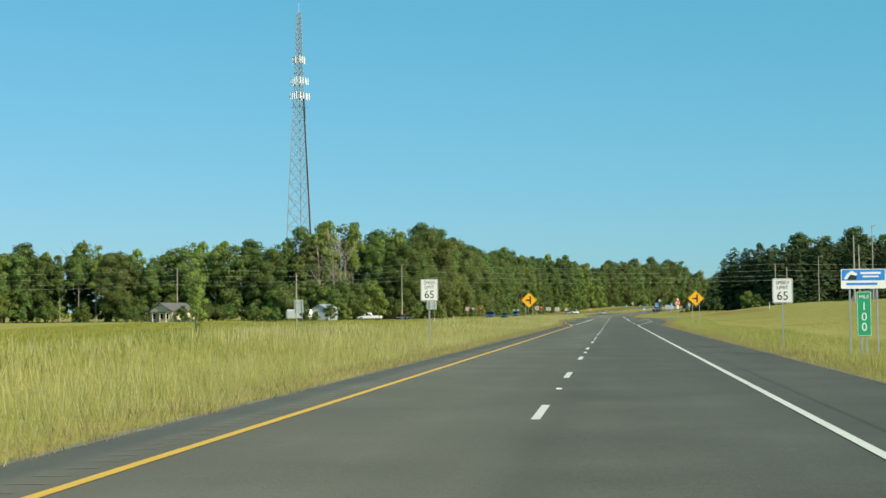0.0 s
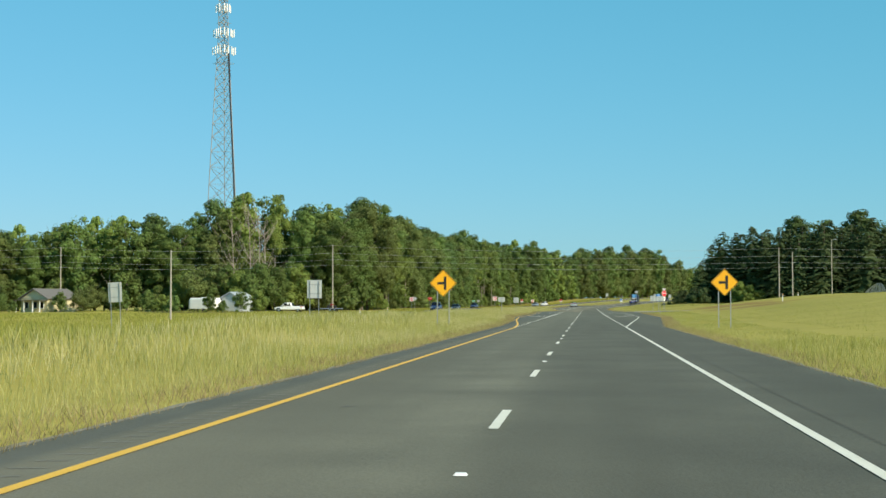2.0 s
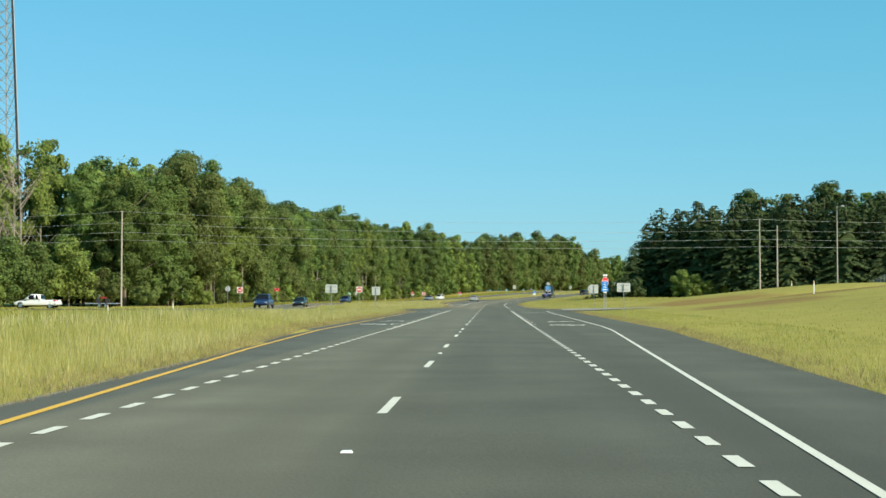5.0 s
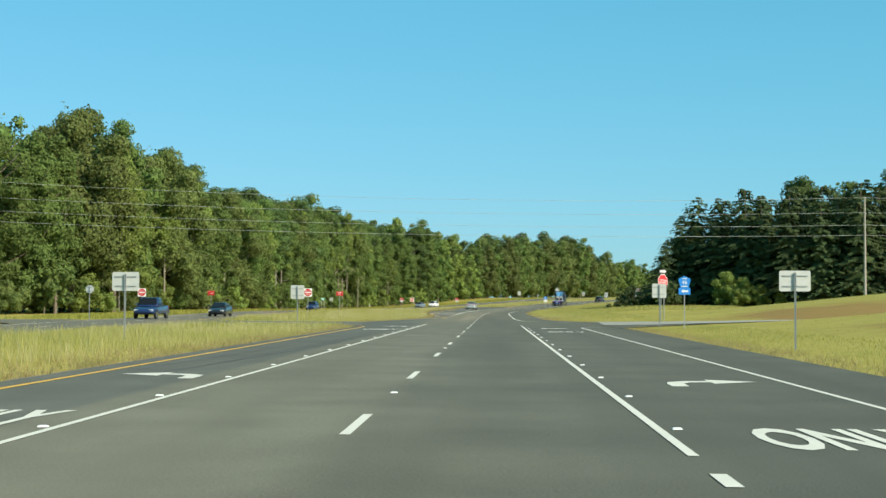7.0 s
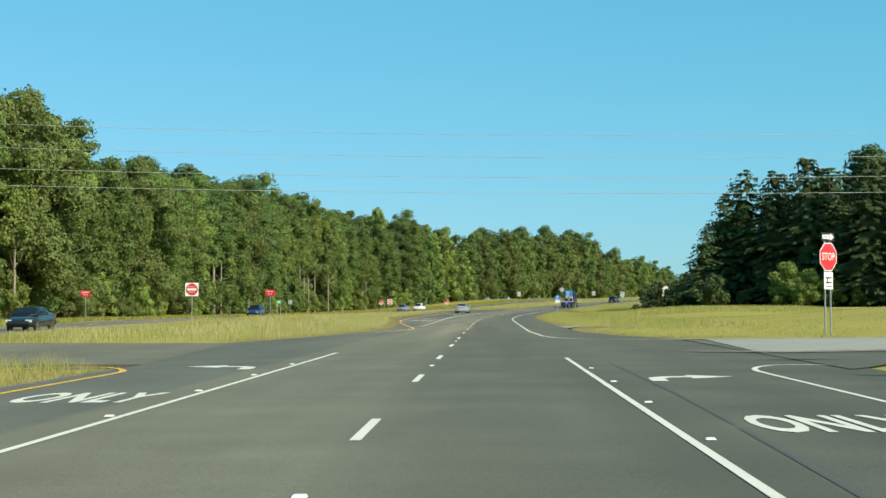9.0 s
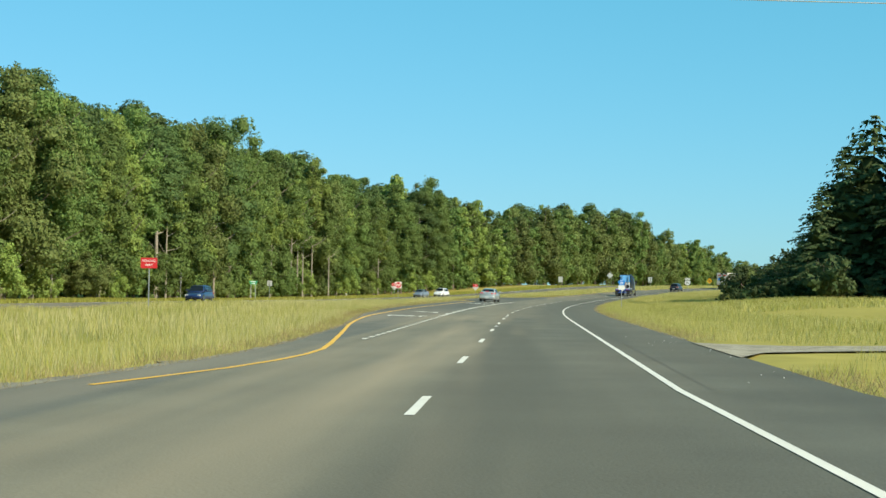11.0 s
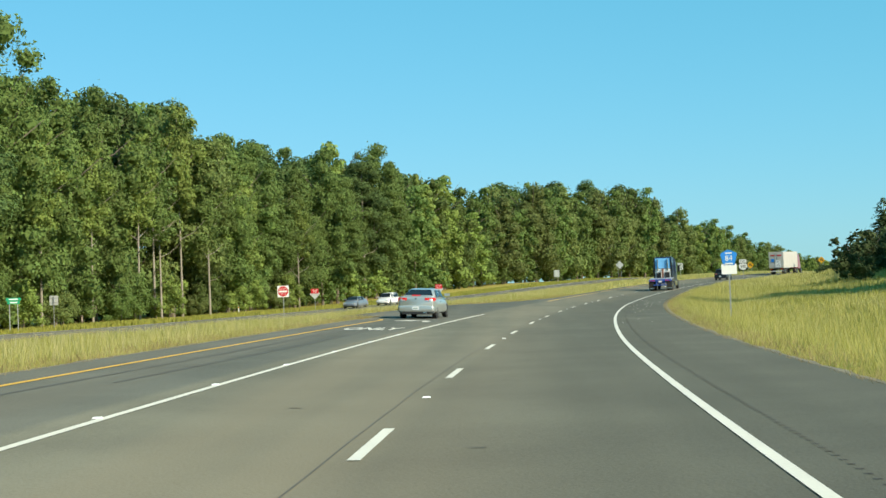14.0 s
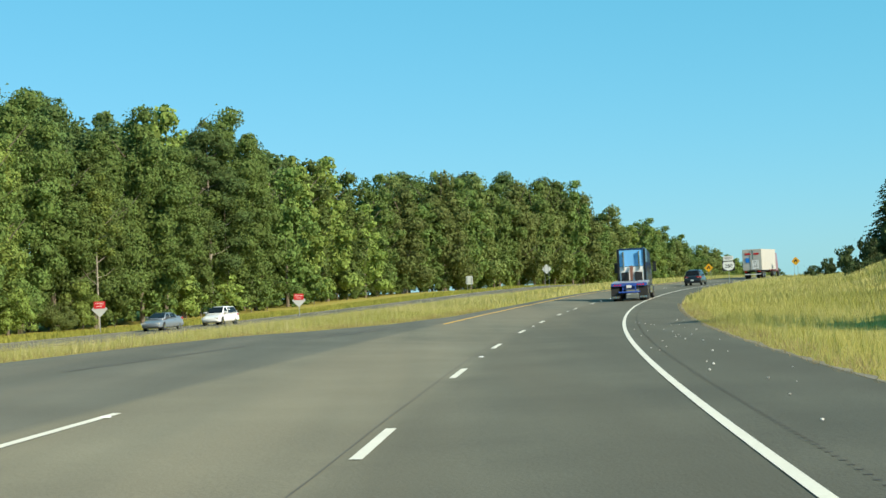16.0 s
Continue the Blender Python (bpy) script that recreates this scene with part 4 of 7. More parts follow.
for back, gap, kinds in ((0, 5.8, "bbsbbbpb"), (7, 6.6, "BPBBP"), (15, 9.5, "PBPB")):
    y = 381.0 + back * 0.6
    while y < 1130:
        y += gap * tree_rng.uniform(0.75, 1.25) * (1 if y < 700 else 1.2)
        x = wood_edge(y) - back + tree_rng.uniform(-2, 2)
        kind = {"b": "broad", "s": "slender", "p": "pine", "B": "far_broad", "P": "far_pine"}[kinds[int(tree_rng.integers(len(kinds)))]]
        if y > 700 and not kind.startswith("far"):
            kind = "far_broad"
        plant_to(kind, x, y, (float(curve(SKYLINE, y)) + 0.004 * back) * (tree_rng.uniform(0.88, 1.06) if tree_rng.uniform() < 0.75 else tree_rng.uniform(0.70, 0.88)))
for back, y1, lo, hi, s0, s1 in ((-2.5, 800, 5.5, 9, 0.35, 0.75), (3.5, 900, 5.0, 7.5, 0.7, 1.1), (11, 640, 11, 15, 0.8, 1.1), (6, 1000, 7, 11, 0.9, 1.3), (14, 800, 8, 11, 1.0, 1.3)):
    y = 380.0
    while y < y1:
        y += tree_rng.uniform(lo, hi) * (1 if y < 650 else 1.1)
        plant("shrub" if back < 0 and y < 640 else "far_shrub", wood_edge(y) - back + tree_rng.uniform(-1, 1), y, tree_rng.uniform(s0, s1))
# the far side of the meadow, behind the line of poles
LEFT_TOPS = ((-260, 18), (-200, 19), (-163, 20.2), (-149, 20.4), (-134, 20.3), (-121, 18.2), (-112, 22), (-98, 21.6), (-91, 20), (-87, 23.5), (-82, 26.3), (-73, 27.5), (-68, 25.5), (-60, 25.5))
for back, gap in ((0, 5.4), (7, 6.5), (15, 9.0)):
    x = -235.0
    while x < -60 - back * 0.4:
        x += gap * tree_rng.uniform(0.75, 1.25)
        kind = ("broad", "far_broad", "slender", "far_broad")[int(tree_rng.integers(4))] if back == 0 else ("far_broad", "far_broad", "far_pine")[int(tree_rng.integers(3))]
        plant_to(kind, x, 380 + 0.17 * (x + 62) + back + tree_rng.uniform(-1.5, 1.5), (1.02 + 0.005 * back) * tree_rng.uniform(0.82, 1.05), float(curve(LEFT_TOPS, x)))
for back, lo, hi, s0, s1 in ((-4.5, 6, 12, 0.4, 0.8), (4, 5.5, 8, 0.7, 1.1), (11, 5, 7, 0.9, 1.2)):
    x = -235.0
    while x < -58:
        x += tree_rng.uniform(lo, hi)
        plant("far_shrub" if back > 0 else "shrub", x, 380 + 0.17 * (x + 62) + back + tree_rng.uniform(-1, 1), tree_rng.uniform(s0, s1))
y = 385.0
while y < 640:
    y += tree_rng.uniform(11, 26)
    plant_to("slender", wood_edge(y) + tree_rng.uniform(1.5, 3.5), y, tree_rng.uniform(0.62, 0.85))
for x, y, sc in ((-74, 371, 1.12), (-70.5, 370, 1.0), (-77.5, 370, 0.98), (-72.3, 372, 1.08), (-50, 474, 0.9), (-45.5, 577, 0.98), (-48, 523, 0.9)):
    plant("dead", x, y, sc)
for x, y, sc in ((-117, 339, 0.5), (-113.5, 337, 0.3), (-105.5, 341, 0.55), (-102, 344, 0.6), (-82.5, 342, 0.45), (-75.3, 342, 0.50), (-69.5, 344, 0.55), (-66.5, 346, 0.6), (-73.0, 343, 0.32), (-86, 345, 0.5), (-90, 348, 0.6), (-96, 350, 0.6)):
    plant("shrub", x, y, sc)
for x, y, sc in ((-78.5, 366, 1.3), (-75, 364, 1.2), (-71.5, 365, 1.35), (-68, 367, 1.25), (-64, 372, 1.4), (-83, 366, 1.3), (-88, 368, 1.2)):
    plant("shrub", x, y, sc)
plant("column", -51.7, 172.7, 0.8)
# dark evergreens and the wood on the right: along the bank, then away from the road
RIGHT_TOPS = ((35, 18), (38, 19.5), (42, 23.5), (46, 25), (55, 26), (70, 28), (130, 28))


def plant_dark(x, y, share, top=None, wide=None):
    high = ((float(curve(RIGHT_TOPS, x)) if top is None else top) - float(ground_at(x, y))) * share / 22
    wide = wide or 0.44 + 0.80 * high
    plant("dark", x, y, wide, None, high / wide)


plant_dark(41.0, 525, 1.0, 25.6, 1.38)
plant_dark(34.2, 521, 1.0, 16.0, 0.85)
plant_dark(37.6, 524, 1.0, 21.5, 1.1)
plant_dark(45.2, 523, 1.0, 25.2, 1.2)
plant_dark(49.5, 520, 1.0, 27.0, 1.15)
for k in range(22):
    x = 45.0 + 4.0 * k + tree_rng.uniform(-0.8, 0.8)
    y = 527 - 1.0 * min(x - 36, 24) - 0.22 * max(x - 60, 0)
    plant_dark(x, y + tree_rng.uniform(-2, 2), tree_rng.uniform(0.82, 1.06))
    if k < 15:
        plant_dark(x + 3, y + 8 + tree_rng.uniform(-2, 2), tree_rng.uniform(0.9, 1.05))
    # back row added to deepen the stand and shade the bank
    if k < 9 and k % 2:
        plant_dark(x + 6, y + 17 + tree_rng.uniform(-2, 2), tree_rng.uniform(0.92, 1.02))
for k in range(22):
    x = 66 + 5.4 * k + tree_rng.uniform(-2, 2)
    plant("far_broad" if k % 3 else "far_pine", x, 538 - 0.25 * (x - 58) + tree_rng.uniform(-4, 8), tree_rng.uniform(1.15, 1.42))
for x, y, sc in ((44.5, 508, 0.95), (47.5, 506, 0.8), (50.5, 504.5, 0.62), (46.0, 504.5, 0.5), (54, 503, 0.45)):
    plant("shrub", x, y, sc, 1)
for x, y, sc in ((22.3, 521, 0.45), (24, 520.5, 0.6), (25.8, 519, 0.7), (27.5, 519, 0.8), (29.2, 517.5, 0.9), (31, 517, 1.0), (33, 514, 1.1), (35.5, 514.5, 0.75), (38.5, 512.5, 0.7)):
    plant("small_dark", x, y, sc)
for k in range(110):
    s = 550 + 1.25 * k
    lat = (22.0 if s < 596 else 18.0) + 11 * tree_rng.uniform()
    p = spot(s, lat)
    plant("small_dark", p.x, p.y, (0.34 + 0.06 * max(0, lat - 22)) * tree_rng.uniform(0.7, 1.25))
for k in range(26):
    lat = 26.5 + 10 * tree_rng.uniform()
    p = spot(530 + 2.2 * k, lat)
    plant("small_dark", p.x, p.y, (0.85 + 0.12 * (lat - 26)) * tree_rng.uniform(0.8, 1.2))
# bushes added beside the belt to throw more shade on the bank
for k in range(16):
    p = spot(492 + 2.6 * k, 30 + 6 * tree_rng.uniform())
    plant("small_dark", p.x, p.y, tree_rng.uniform(1.2, 1.75))
for x, y, sc in ((28.5, 558, 0.8), (29.5, 565, 1.2), (31, 570, 1.5)):
    plant("small_dark", x, y, sc)
# the dark thicket that climbs the far bank, where the road bends away
for x, y, top, wide in ((51.0, 684, 4.6, 0.6), (52.4, 680, 5.8, 0.65), (53.6, 686, 7.2, 0.75), (55.0, 682, 8.6, 0.8), (56.4, 687, 9.3, 0.9),
                        (57.8, 681, 10.0, 0.9), (59.3, 685, 11.0, 1.0), (61.5, 683, 13.5, 1.2)):
    plant("small_dark", x, y, wide, None, max(1.0, (top - float(ground_at(x, y))) / (3.8 * wide)))
for x, top in ((62.5, 17.0), (66.0, 17.5), (70.0, 19.0)):
    plant_dark(x, 686 + 0.2 * (x - 62), 1.0, top, 0.75)
# a few more trees added behind the stand, for depth and shade
for k in range(5):
    plant_dark(56 + 6.0 * k + tree_rng.uniform(-1.5, 1.5), 537 + tree_rng.uniform(-2, 6), tree_rng.uniform(0.95, 1.05))
for kind, some in PROTOS.items():
    for k, ob in enumerate(some):
        if ob not in used:
            plant(kind, -70 - 3 * k, 520 + 6 * k, 0.9, k)

# ---- signs ----
def octagon(r):
    return [(r * math.cos(radians(22.5 + 45 * k)), r * math.sin(radians(22.5 + 45 * k))) for k in range(8)]


def rect(w, h, r=0.04):
    """A rectangle with rounded corners, anticlockwise in x and z."""
    out = []
    for cx, cz, a in ((w / 2 - r, h / 2 - r, 0), (-w / 2 + r, h / 2 - r, 90), (-w / 2 + r, -h / 2 + r, 180), (w / 2 - r, -h / 2 + r, 270)):
        out += [(cx + r * math.cos(radians(a + 30 * k)), cz + r * math.sin(radians(a + 30 * k))) for k in range(4)]
    return out


def diamond(d, r=0.06):
    return [(x * math.cos(math.pi / 4) - z * math.sin(math.pi / 4), x * math.sin(math.pi / 4) + z * math.cos(math.pi / 4)) for x, z in rect(d / math.sqrt(2), d / math.sqrt(2), r)]


def moved(outline, dx=0.0, dz=0.0, k=1.0):
    return [(x * k + dx, z * k + dz) for x, z in outline]


def word_part(name, text, size, dx, dz, mat, parent, y=-0.016, wide=1.0):
    vs, fs = glyph_outline(text, size)
    return mesh_object(name, [(x * wide + dx, y, z + dz) for x, z in vs], fs, mat, parent)


def flat_part(name, outline, mat, parent, y=-0.012, thick=0.003, label=""):
    return Shape().plate(outline, y, y + thick).object(name, mat, parent, label)


def panel(parent, outline, mat, name="panel", label="", z=0.0, y=0.0):
    """A sheet with its front towards -y and bare metal at the back."""
    ob = Shape().plate(moved(outline, 0, z), y - 0.008, y).object(name, mat, parent, label)
    Shape().plate(moved(outline, 0, z, 1.0), y, y + 0.003).object("backing", M_SIGN_BACK, parent)
    return ob


def post(parent, dx, z_top, length, r=0.03, y=0.04):
    sh = Shape()
    sh.box((dx, y, z_top - length / 2), (0.055, 0.03, length))
    sh.box((dx - 0.024, y + 0.02, z_top - length / 2), (0.01, 0.03, length))
    sh.box((dx + 0.024, y + 0.02, z_top - length / 2), (0.01, 0.03, length))
    return sh.object("post", M_GALV, parent)


def stand(name, x, y, turn, label, category, group="", tilt=0.0):
    ob = empty(name, pose(x, y, 0, 0, tilt, turn))
    return tagged(ob, label, category, group)


def foot(x, y):
    return float(ground_at(x, y)) - 0.4


def speed_limit(x, y, top, turn=0.0, w=0.77, h=0.96):
    ob = stand("speed_limit_sign", x, y, turn, "white speed limit 65 sign on a galvanised post in tall grass", "road sign", "speed limit signs")
    zc = top - h / 2
    panel(ob, moved(rect(w, h), 0, zc), M_SIGN_WHITE)
    edge = Shape()
    for k, (a, b) in enumerate(((0, h / 2 - 0.025), (0, -h / 2 + 0.025))):
        edge.box((a, -0.012, zc + b), (w - 0.06, 0.004, 0.014))
    for a in (-w / 2 + 0.025, w / 2 - 0.025):
        edge.box((a, -0.012, zc), (0.014, 0.004, h - 0.06))
    edge.object("border", M_SIGN_BLACK, ob)
    k = w / 0.77
    word_part("word", "SPEED", 0.185 * k, 0, zc + 0.31 * k, M_SIGN_BLACK, ob)
    word_part("word", "LIMIT", 0.185 * k, 0, zc + 0.12 * k, M_SIGN_BLACK, ob)
    word_part("number", "65", 0.48 * k, 0, zc - 0.21 * k, M_SIGN_BLACK, ob, wide=0.95)
    post(ob, 0, zc + h / 2 - 0.05, zc + h / 2 - 0.05 - foot(x, y))


speed_limit(-8.24, 62.6, 3.02)
speed_limit(6.3, 57.0, 2.74, -3)
speed_limit(26.4, 680, 6.5, -18, 0.91, 1.2)
speed_limit(43.8, 685, 6.4, -18, 0.91, 1.2)


def junction_sign(x, y, zc, d=1.72, label="amber diamond sign with a black side-road symbol on two posts"):
    ob = stand("junction_warning_sign", x, y, 0, label, "road sign", "junction warning signs")
    panel(ob, moved(diamond(d), 0, zc), M_SIGN_YELLOW)
    rim = Shape()
    r = d / 2 - 0.05
    for k in range(4):
        a, b = radians(90 * k), radians(90 * k + 90)
        p, q = Vector((r * math.cos(a), -0.013, zc + r * math.sin(a))), Vector((r * math.cos(b), -0.013, zc + r * math.sin(b)))
        e = (p + q) / 2 - Vector((0, -0.013, zc))
        n = Vector((e.x, 0, e.z)).normalized() * 0.012
        rim.add([p - n, p + n, q + n, q - n], [(0, 1, 2, 3)])
    rim.object("border", M_SIGN_BLACK, ob)
    sym = [(0.03, -0.42), (0.19, -0.42), (0.19, 0.42), (0.03, 0.42), (0.03, 0.08), (-0.38, 0.08), (-0.38, -0.08), (0.03, -0.08)]
    flat_part("symbol", moved(sym, 0.02, zc), M_SIGN_BLACK, ob)
    for dx in (-0.37, 0.37):
        post(ob, dx, zc + 0.4, zc + 0.4 - foot(x, y))


junction_sign(-9.49, 153.4, 2.94)
junction_sign(8.06, 154.0, 2.95)


def mile_marker(x, y):
    ob = stand("mile_marker", x, y, 0, "green mile 100 marker on a thin post", "road sign")
    panel(ob, moved(rect(0.44, 1.39, 0.05), 0, 1.36), M_SIGN_GREEN)
    for w, h, t in ((0.40, 1.34, 0.012),):
        edge = Shape()
        edge.box((0, -0.012, 1.36 + h / 2), (w, 0.004, t)).box((0, -0.012, 1.36 - h / 2), (w, 0.004, t))
        edge.box((-w / 2, -0.012, 1.36), (t, 0.004, h)).box((w / 2, -0.012, 1.36), (t, 0.004, h))
        edge.object("border", M_SIGN_WHITE, ob)
    word_part("word", "MILE", 0.15, 0, 1.88, M_SIGN_WHITE, ob)
    for k, ch in enumerate("100"):
        word_part("number", ch, 0.36, 0, 1.58 - 0.32 * k, M_SIGN_WHITE, ob)
    post(ob, -0.08, 2.0, 2.0 - foot(x, y))
    post(ob, 0.08, 2.0, 2.0 - foot(x, y))


mile_marker(7.55, 46.0)


def litter_sign(x, y):
    ob = stand("roadside_notice_sign", x, y, 0, "blue and white roadside notice sign on two posts", "road sign")
    panel(ob, moved(rect(1.38, 0.62), 0, 2.46), M_SIGN_WHITE)
    flat_part("blue_field", moved(rect(1.32, 0.34, 0.02), 0, 2.58), M_SIGN_BLUE, ob)
    flat_part("emblem", [(-0.6, 2.45), (-0.3, 2.45), (-0.18, 2.62), (-0.36, 2.72), (-0.52, 2.6)], M_SIGN_WHITE, ob, -0.016)
    flat_part("emblem_shadow", [(-0.5, 2.44), (-0.22, 2.44), (-0.2, 2.55), (-0.4, 2.6)], M_SIGN_BLACK, ob, -0.02)
    bars = Shape()
    for dx, dz, w, h in ((0.22, 2.64, 0.62, 0.07), (0.22, 2.53, 0.50, 0.05)):
        bars.box((dx, -0.016, dz), (w, 0.004, h))
    bars.object("line_of_text", M_SIGN_WHITE, ob)
    Shape().box((-0.05, -0.014, 2.30), (0.95, 0.004, 0.07)).object("line_of_text", M_SIGN_BLUE, ob)
    for dx in (-0.42, 0.42):
        post(ob, dx, 2.74, 2.74 - foot(x, y))


litter_sign(7.65, 46.6)


def blank_sign(x, y, zc, w, h, posts, label, turn=180.0, tilt=0.0, outline=None):
    """A sign seen from behind: bare metal with its posts on the near side."""
    ob = stand("road_sign_back", x, y, turn, label, "road sign", "signs turned to the other traffic", tilt)
    out = outline or rect(w, h, 0.06)
    panel(ob, moved(out, 0, zc), M_SIGN_WHITE)
    for dz in (-0.25, 0.25):
        Shape().box((0, 0.016, zc + h * dz), (w * 0.8, 0.02, 0.04)).object("brace", M_GALV, ob)
    for dx in posts:
        post(ob, dx, zc + h / 2 - 0.06, zc + h / 2 - 0.06 - foot(x, y))


BACK = "bare metal back of a road sign on posts in the grass"
blank_sign(-41.7, 186, 2.75, 1.3, 1.75, (-0.45, 0.42), BACK, 172, 3)
blank_sign(-24.5, 188.3, 3.0, 1.3, 1.6, (-0.4, 0.4), BACK)
blank_sign(9.5, 270.0, 2.5, 1.02, 0.68, (0,), BACK)
blank_sign(10.6, 320.0, 2.75, 0.95, 0.95, (0,), BACK)
blank_sign(-13.2, 272.2, 2.42, 0.95, 0.66, (0,), BACK)
blank_sign(-13.4, 316.5, 2.5, 0.9, 0.9, (0,), BACK)
blank_sign(-34.5, 342, 2.9, 0.6, 0.7, (0,), BACK, 180, 0, moved(octagon(0.36)))
blank_sign(-43.8, 517, 3.4, 0.8, 1.3, (-0.3, 0.3), BACK, 140)
blank_sign(-38.0, 545.8, 3.1, 0.7, 0.75, (0,), BACK)
blank_sign(20.9, 750, 7.9, 1.7, 1.7, (-0.35, 0.35), "bare metal back of a diamond sign on two posts", 180, 0, diamond(1.72))
blank_sign(7.1, 752, 6.6, 1.2, 1.5, (-0.4, 0.4), BACK)
blank_sign(-61.0, 405, 3.0, 0.5, 0.6, (0,), BACK)


def do_not_enter(x, y, zc, s=0.92, turn=0.0):
    ob = stand("do_not_enter_sign", x, y, turn, "white square do not enter sign with a red disc", "road sign", "do not enter signs")
    panel(ob, moved(rect(s, s), 0, zc), M_SIGN_WHITE)
    r = s * 0.45
    flat_part("red_disc", [(r * math.cos(2 * math.pi * k / 28), zc + r * math.sin(2 * math.pi * k / 28)) for k in range(28)], M_SIGN_RED, ob)
    Shape().box((0, -0.016, zc), (s * 0.72, 0.004, s * 0.15)).object("white_bar", M_SIGN_WHITE, ob)
    word_part("word", "DO NOT", s * 0.16, 0, zc + s * 0.20, M_SIGN_WHITE, ob)
    word_part("word", "ENTER", s * 0.16, 0, zc - s * 0.20, M_SIGN_WHITE, ob)
    post(ob, 0, zc + s / 2 - 0.05, zc + s / 2 - 0.05 - foot(x, y))


do_not_enter(-21.6, 383.1, 3.1)
do_not_enter(-40.1, 382.0, 3.0)
do_not_enter(-19.9, 547.9, 3.1)


def wrong_way(x, y, zc, diamond_below=False, w=0.95, h=0.6):
    ob = stand("wrong_way_sign", x, y, 0, "red wrong way sign" + (" over the bare back of a diamond sign" if diamond_below else " on a single post in the grass"), "road sign", "wrong way signs")
    panel(ob, moved(rect(w, h), 0, zc), M_SIGN_RED)
    word_part("word", "WRONG", h * 0.34, 0, zc + h * 0.2, M_SIGN_WHITE, ob)
    word_part("word", "WAY", h * 0.34, 0, zc - h * 0.2, M_SIGN_WHITE, ob)
    if diamond_below:
        flat_part("diamond_back", moved(diamond(1.35), 0, zc - 0.35), M_SIGN_BACK, ob, 0.01)
    post(ob, 0, zc + h / 2, zc + h / 2 - foot(x, y))


wrong_way(-22.6, 424.2, 3.35)
wrong_way(-40.7, 423.7, 3.35)
wrong_way(-26.6, 612, 3.6, True)
wrong_way(-12.3, 634, 3.75, True)


def stop_sign(x, y):
    ob = stand("stop_sign", x, y, 42, "red stop sign with a one way plate above on two posts", "road sign")
    zc = 3.86
    panel(ob, moved(octagon(0.66), 0, zc), M_SIGN_WHITE, "rim")
    flat_part("red_face", moved(octagon(0.62), 0, zc), M_SIGN_RED, ob)
    word_part("word", "STOP", 0.46, 0, zc, M_SIGN_WHITE, ob, wide=0.85)
    panel(ob, moved(rect(0.92, 0.36, 0.03), 0, 4.73), M_SIGN_BLACK, "one_way_plate")
    flat_part("arrow", [(-0.42, 4.64), (0.18, 4.64), (0.18, 4.57), (0.42, 4.73), (0.18, 4.89), (0.18, 4.82), (-0.42, 4.82)], M_SIGN_WHITE, ob)
    word_part("word", "ONE WAY", 0.13, -0.1, 4.73, M_SIGN_BLACK, ob, -0.02)
    panel(ob, moved(rect(0.62, 0.75, 0.03), 0, 2.83), M_SIGN_WHITE, "crossing_plate")
    marks_ = Shape()
    marks_.box((0, -0.014, 2.95), (0.42, 0.004, 0.06)).box((0, -0.014, 2.75), (0.42, 0.004, 0.06)).box((-0.1, -0.018, 2.85), (0.06, 0.004, 0.3)).box((0, -0.014, 2.58), (0.4, 0.004, 0.04))
    marks_.object("symbol", M_SIGN_BLACK, ob)
    for dx in (-0.2, 0.2):
        post(ob, dx, 4.85, 4.85 - foot(x, y))


stop_sign(13.88, 347)


def county_sign(x, y, zc, number, plate_z, plate_mat, turn=0.0, arrow=True, plate=(0.72, 0.42)):
    ob = stand("county_route_sign", x, y, turn, "blue pentagon county route sign with a plate below" if arrow else "blue pentagon county route sign over a white plate", "road sign", "county route signs")
    w = 0.37
    shape = [(-w * 0.66, -0.34), (w * 0.66, -0.34), (w * 0.98, 0.12), (w * 0.94, 0.21), (w * 0.08, 0.36), (-w * 0.08, 0.36), (-w * 0.94, 0.21), (-w * 0.98, 0.12)]
    panel(ob, moved(shape, 0, zc), M_SIGN_BLUE)
    word_part("number", number, 0.34, 0, zc - 0.03, M_SIGN_WHITE, ob)
    Shape().box((0, -0.014, zc + 0.21), (0.3, 0.004, 0.05)).box((0, -0.014, zc - 0.26), (0.34, 0.004, 0.05)).object("line_of_text", M_SIGN_WHITE, ob)
    panel(ob, moved(rect(*plate, 0.03), 0, plate_z), plate_mat, "plate")
    if arrow:
        flat_part("arrow", [(-0.22, plate_z), (-0.06, plate_z - 0.12), (-0.06, plate_z - 0.05), (0.22, plate_z - 0.05), (0.22, plate_z + 0.05), (-0.06, plate_z + 0.05), (-0.06, plate_z + 0.12)], M_SIGN_WHITE, ob)
    post(ob, 0, zc + 0.3, zc + 0.3 - foot(x, y))


county_sign(11.14, 311, 3.18, "46", 2.62, M_SIGN_BLUE)
county_sign(8.64, 498, 3.31, "84", 2.8, M_SIGN_WHITE, -4, False, (0.68, 0.46))


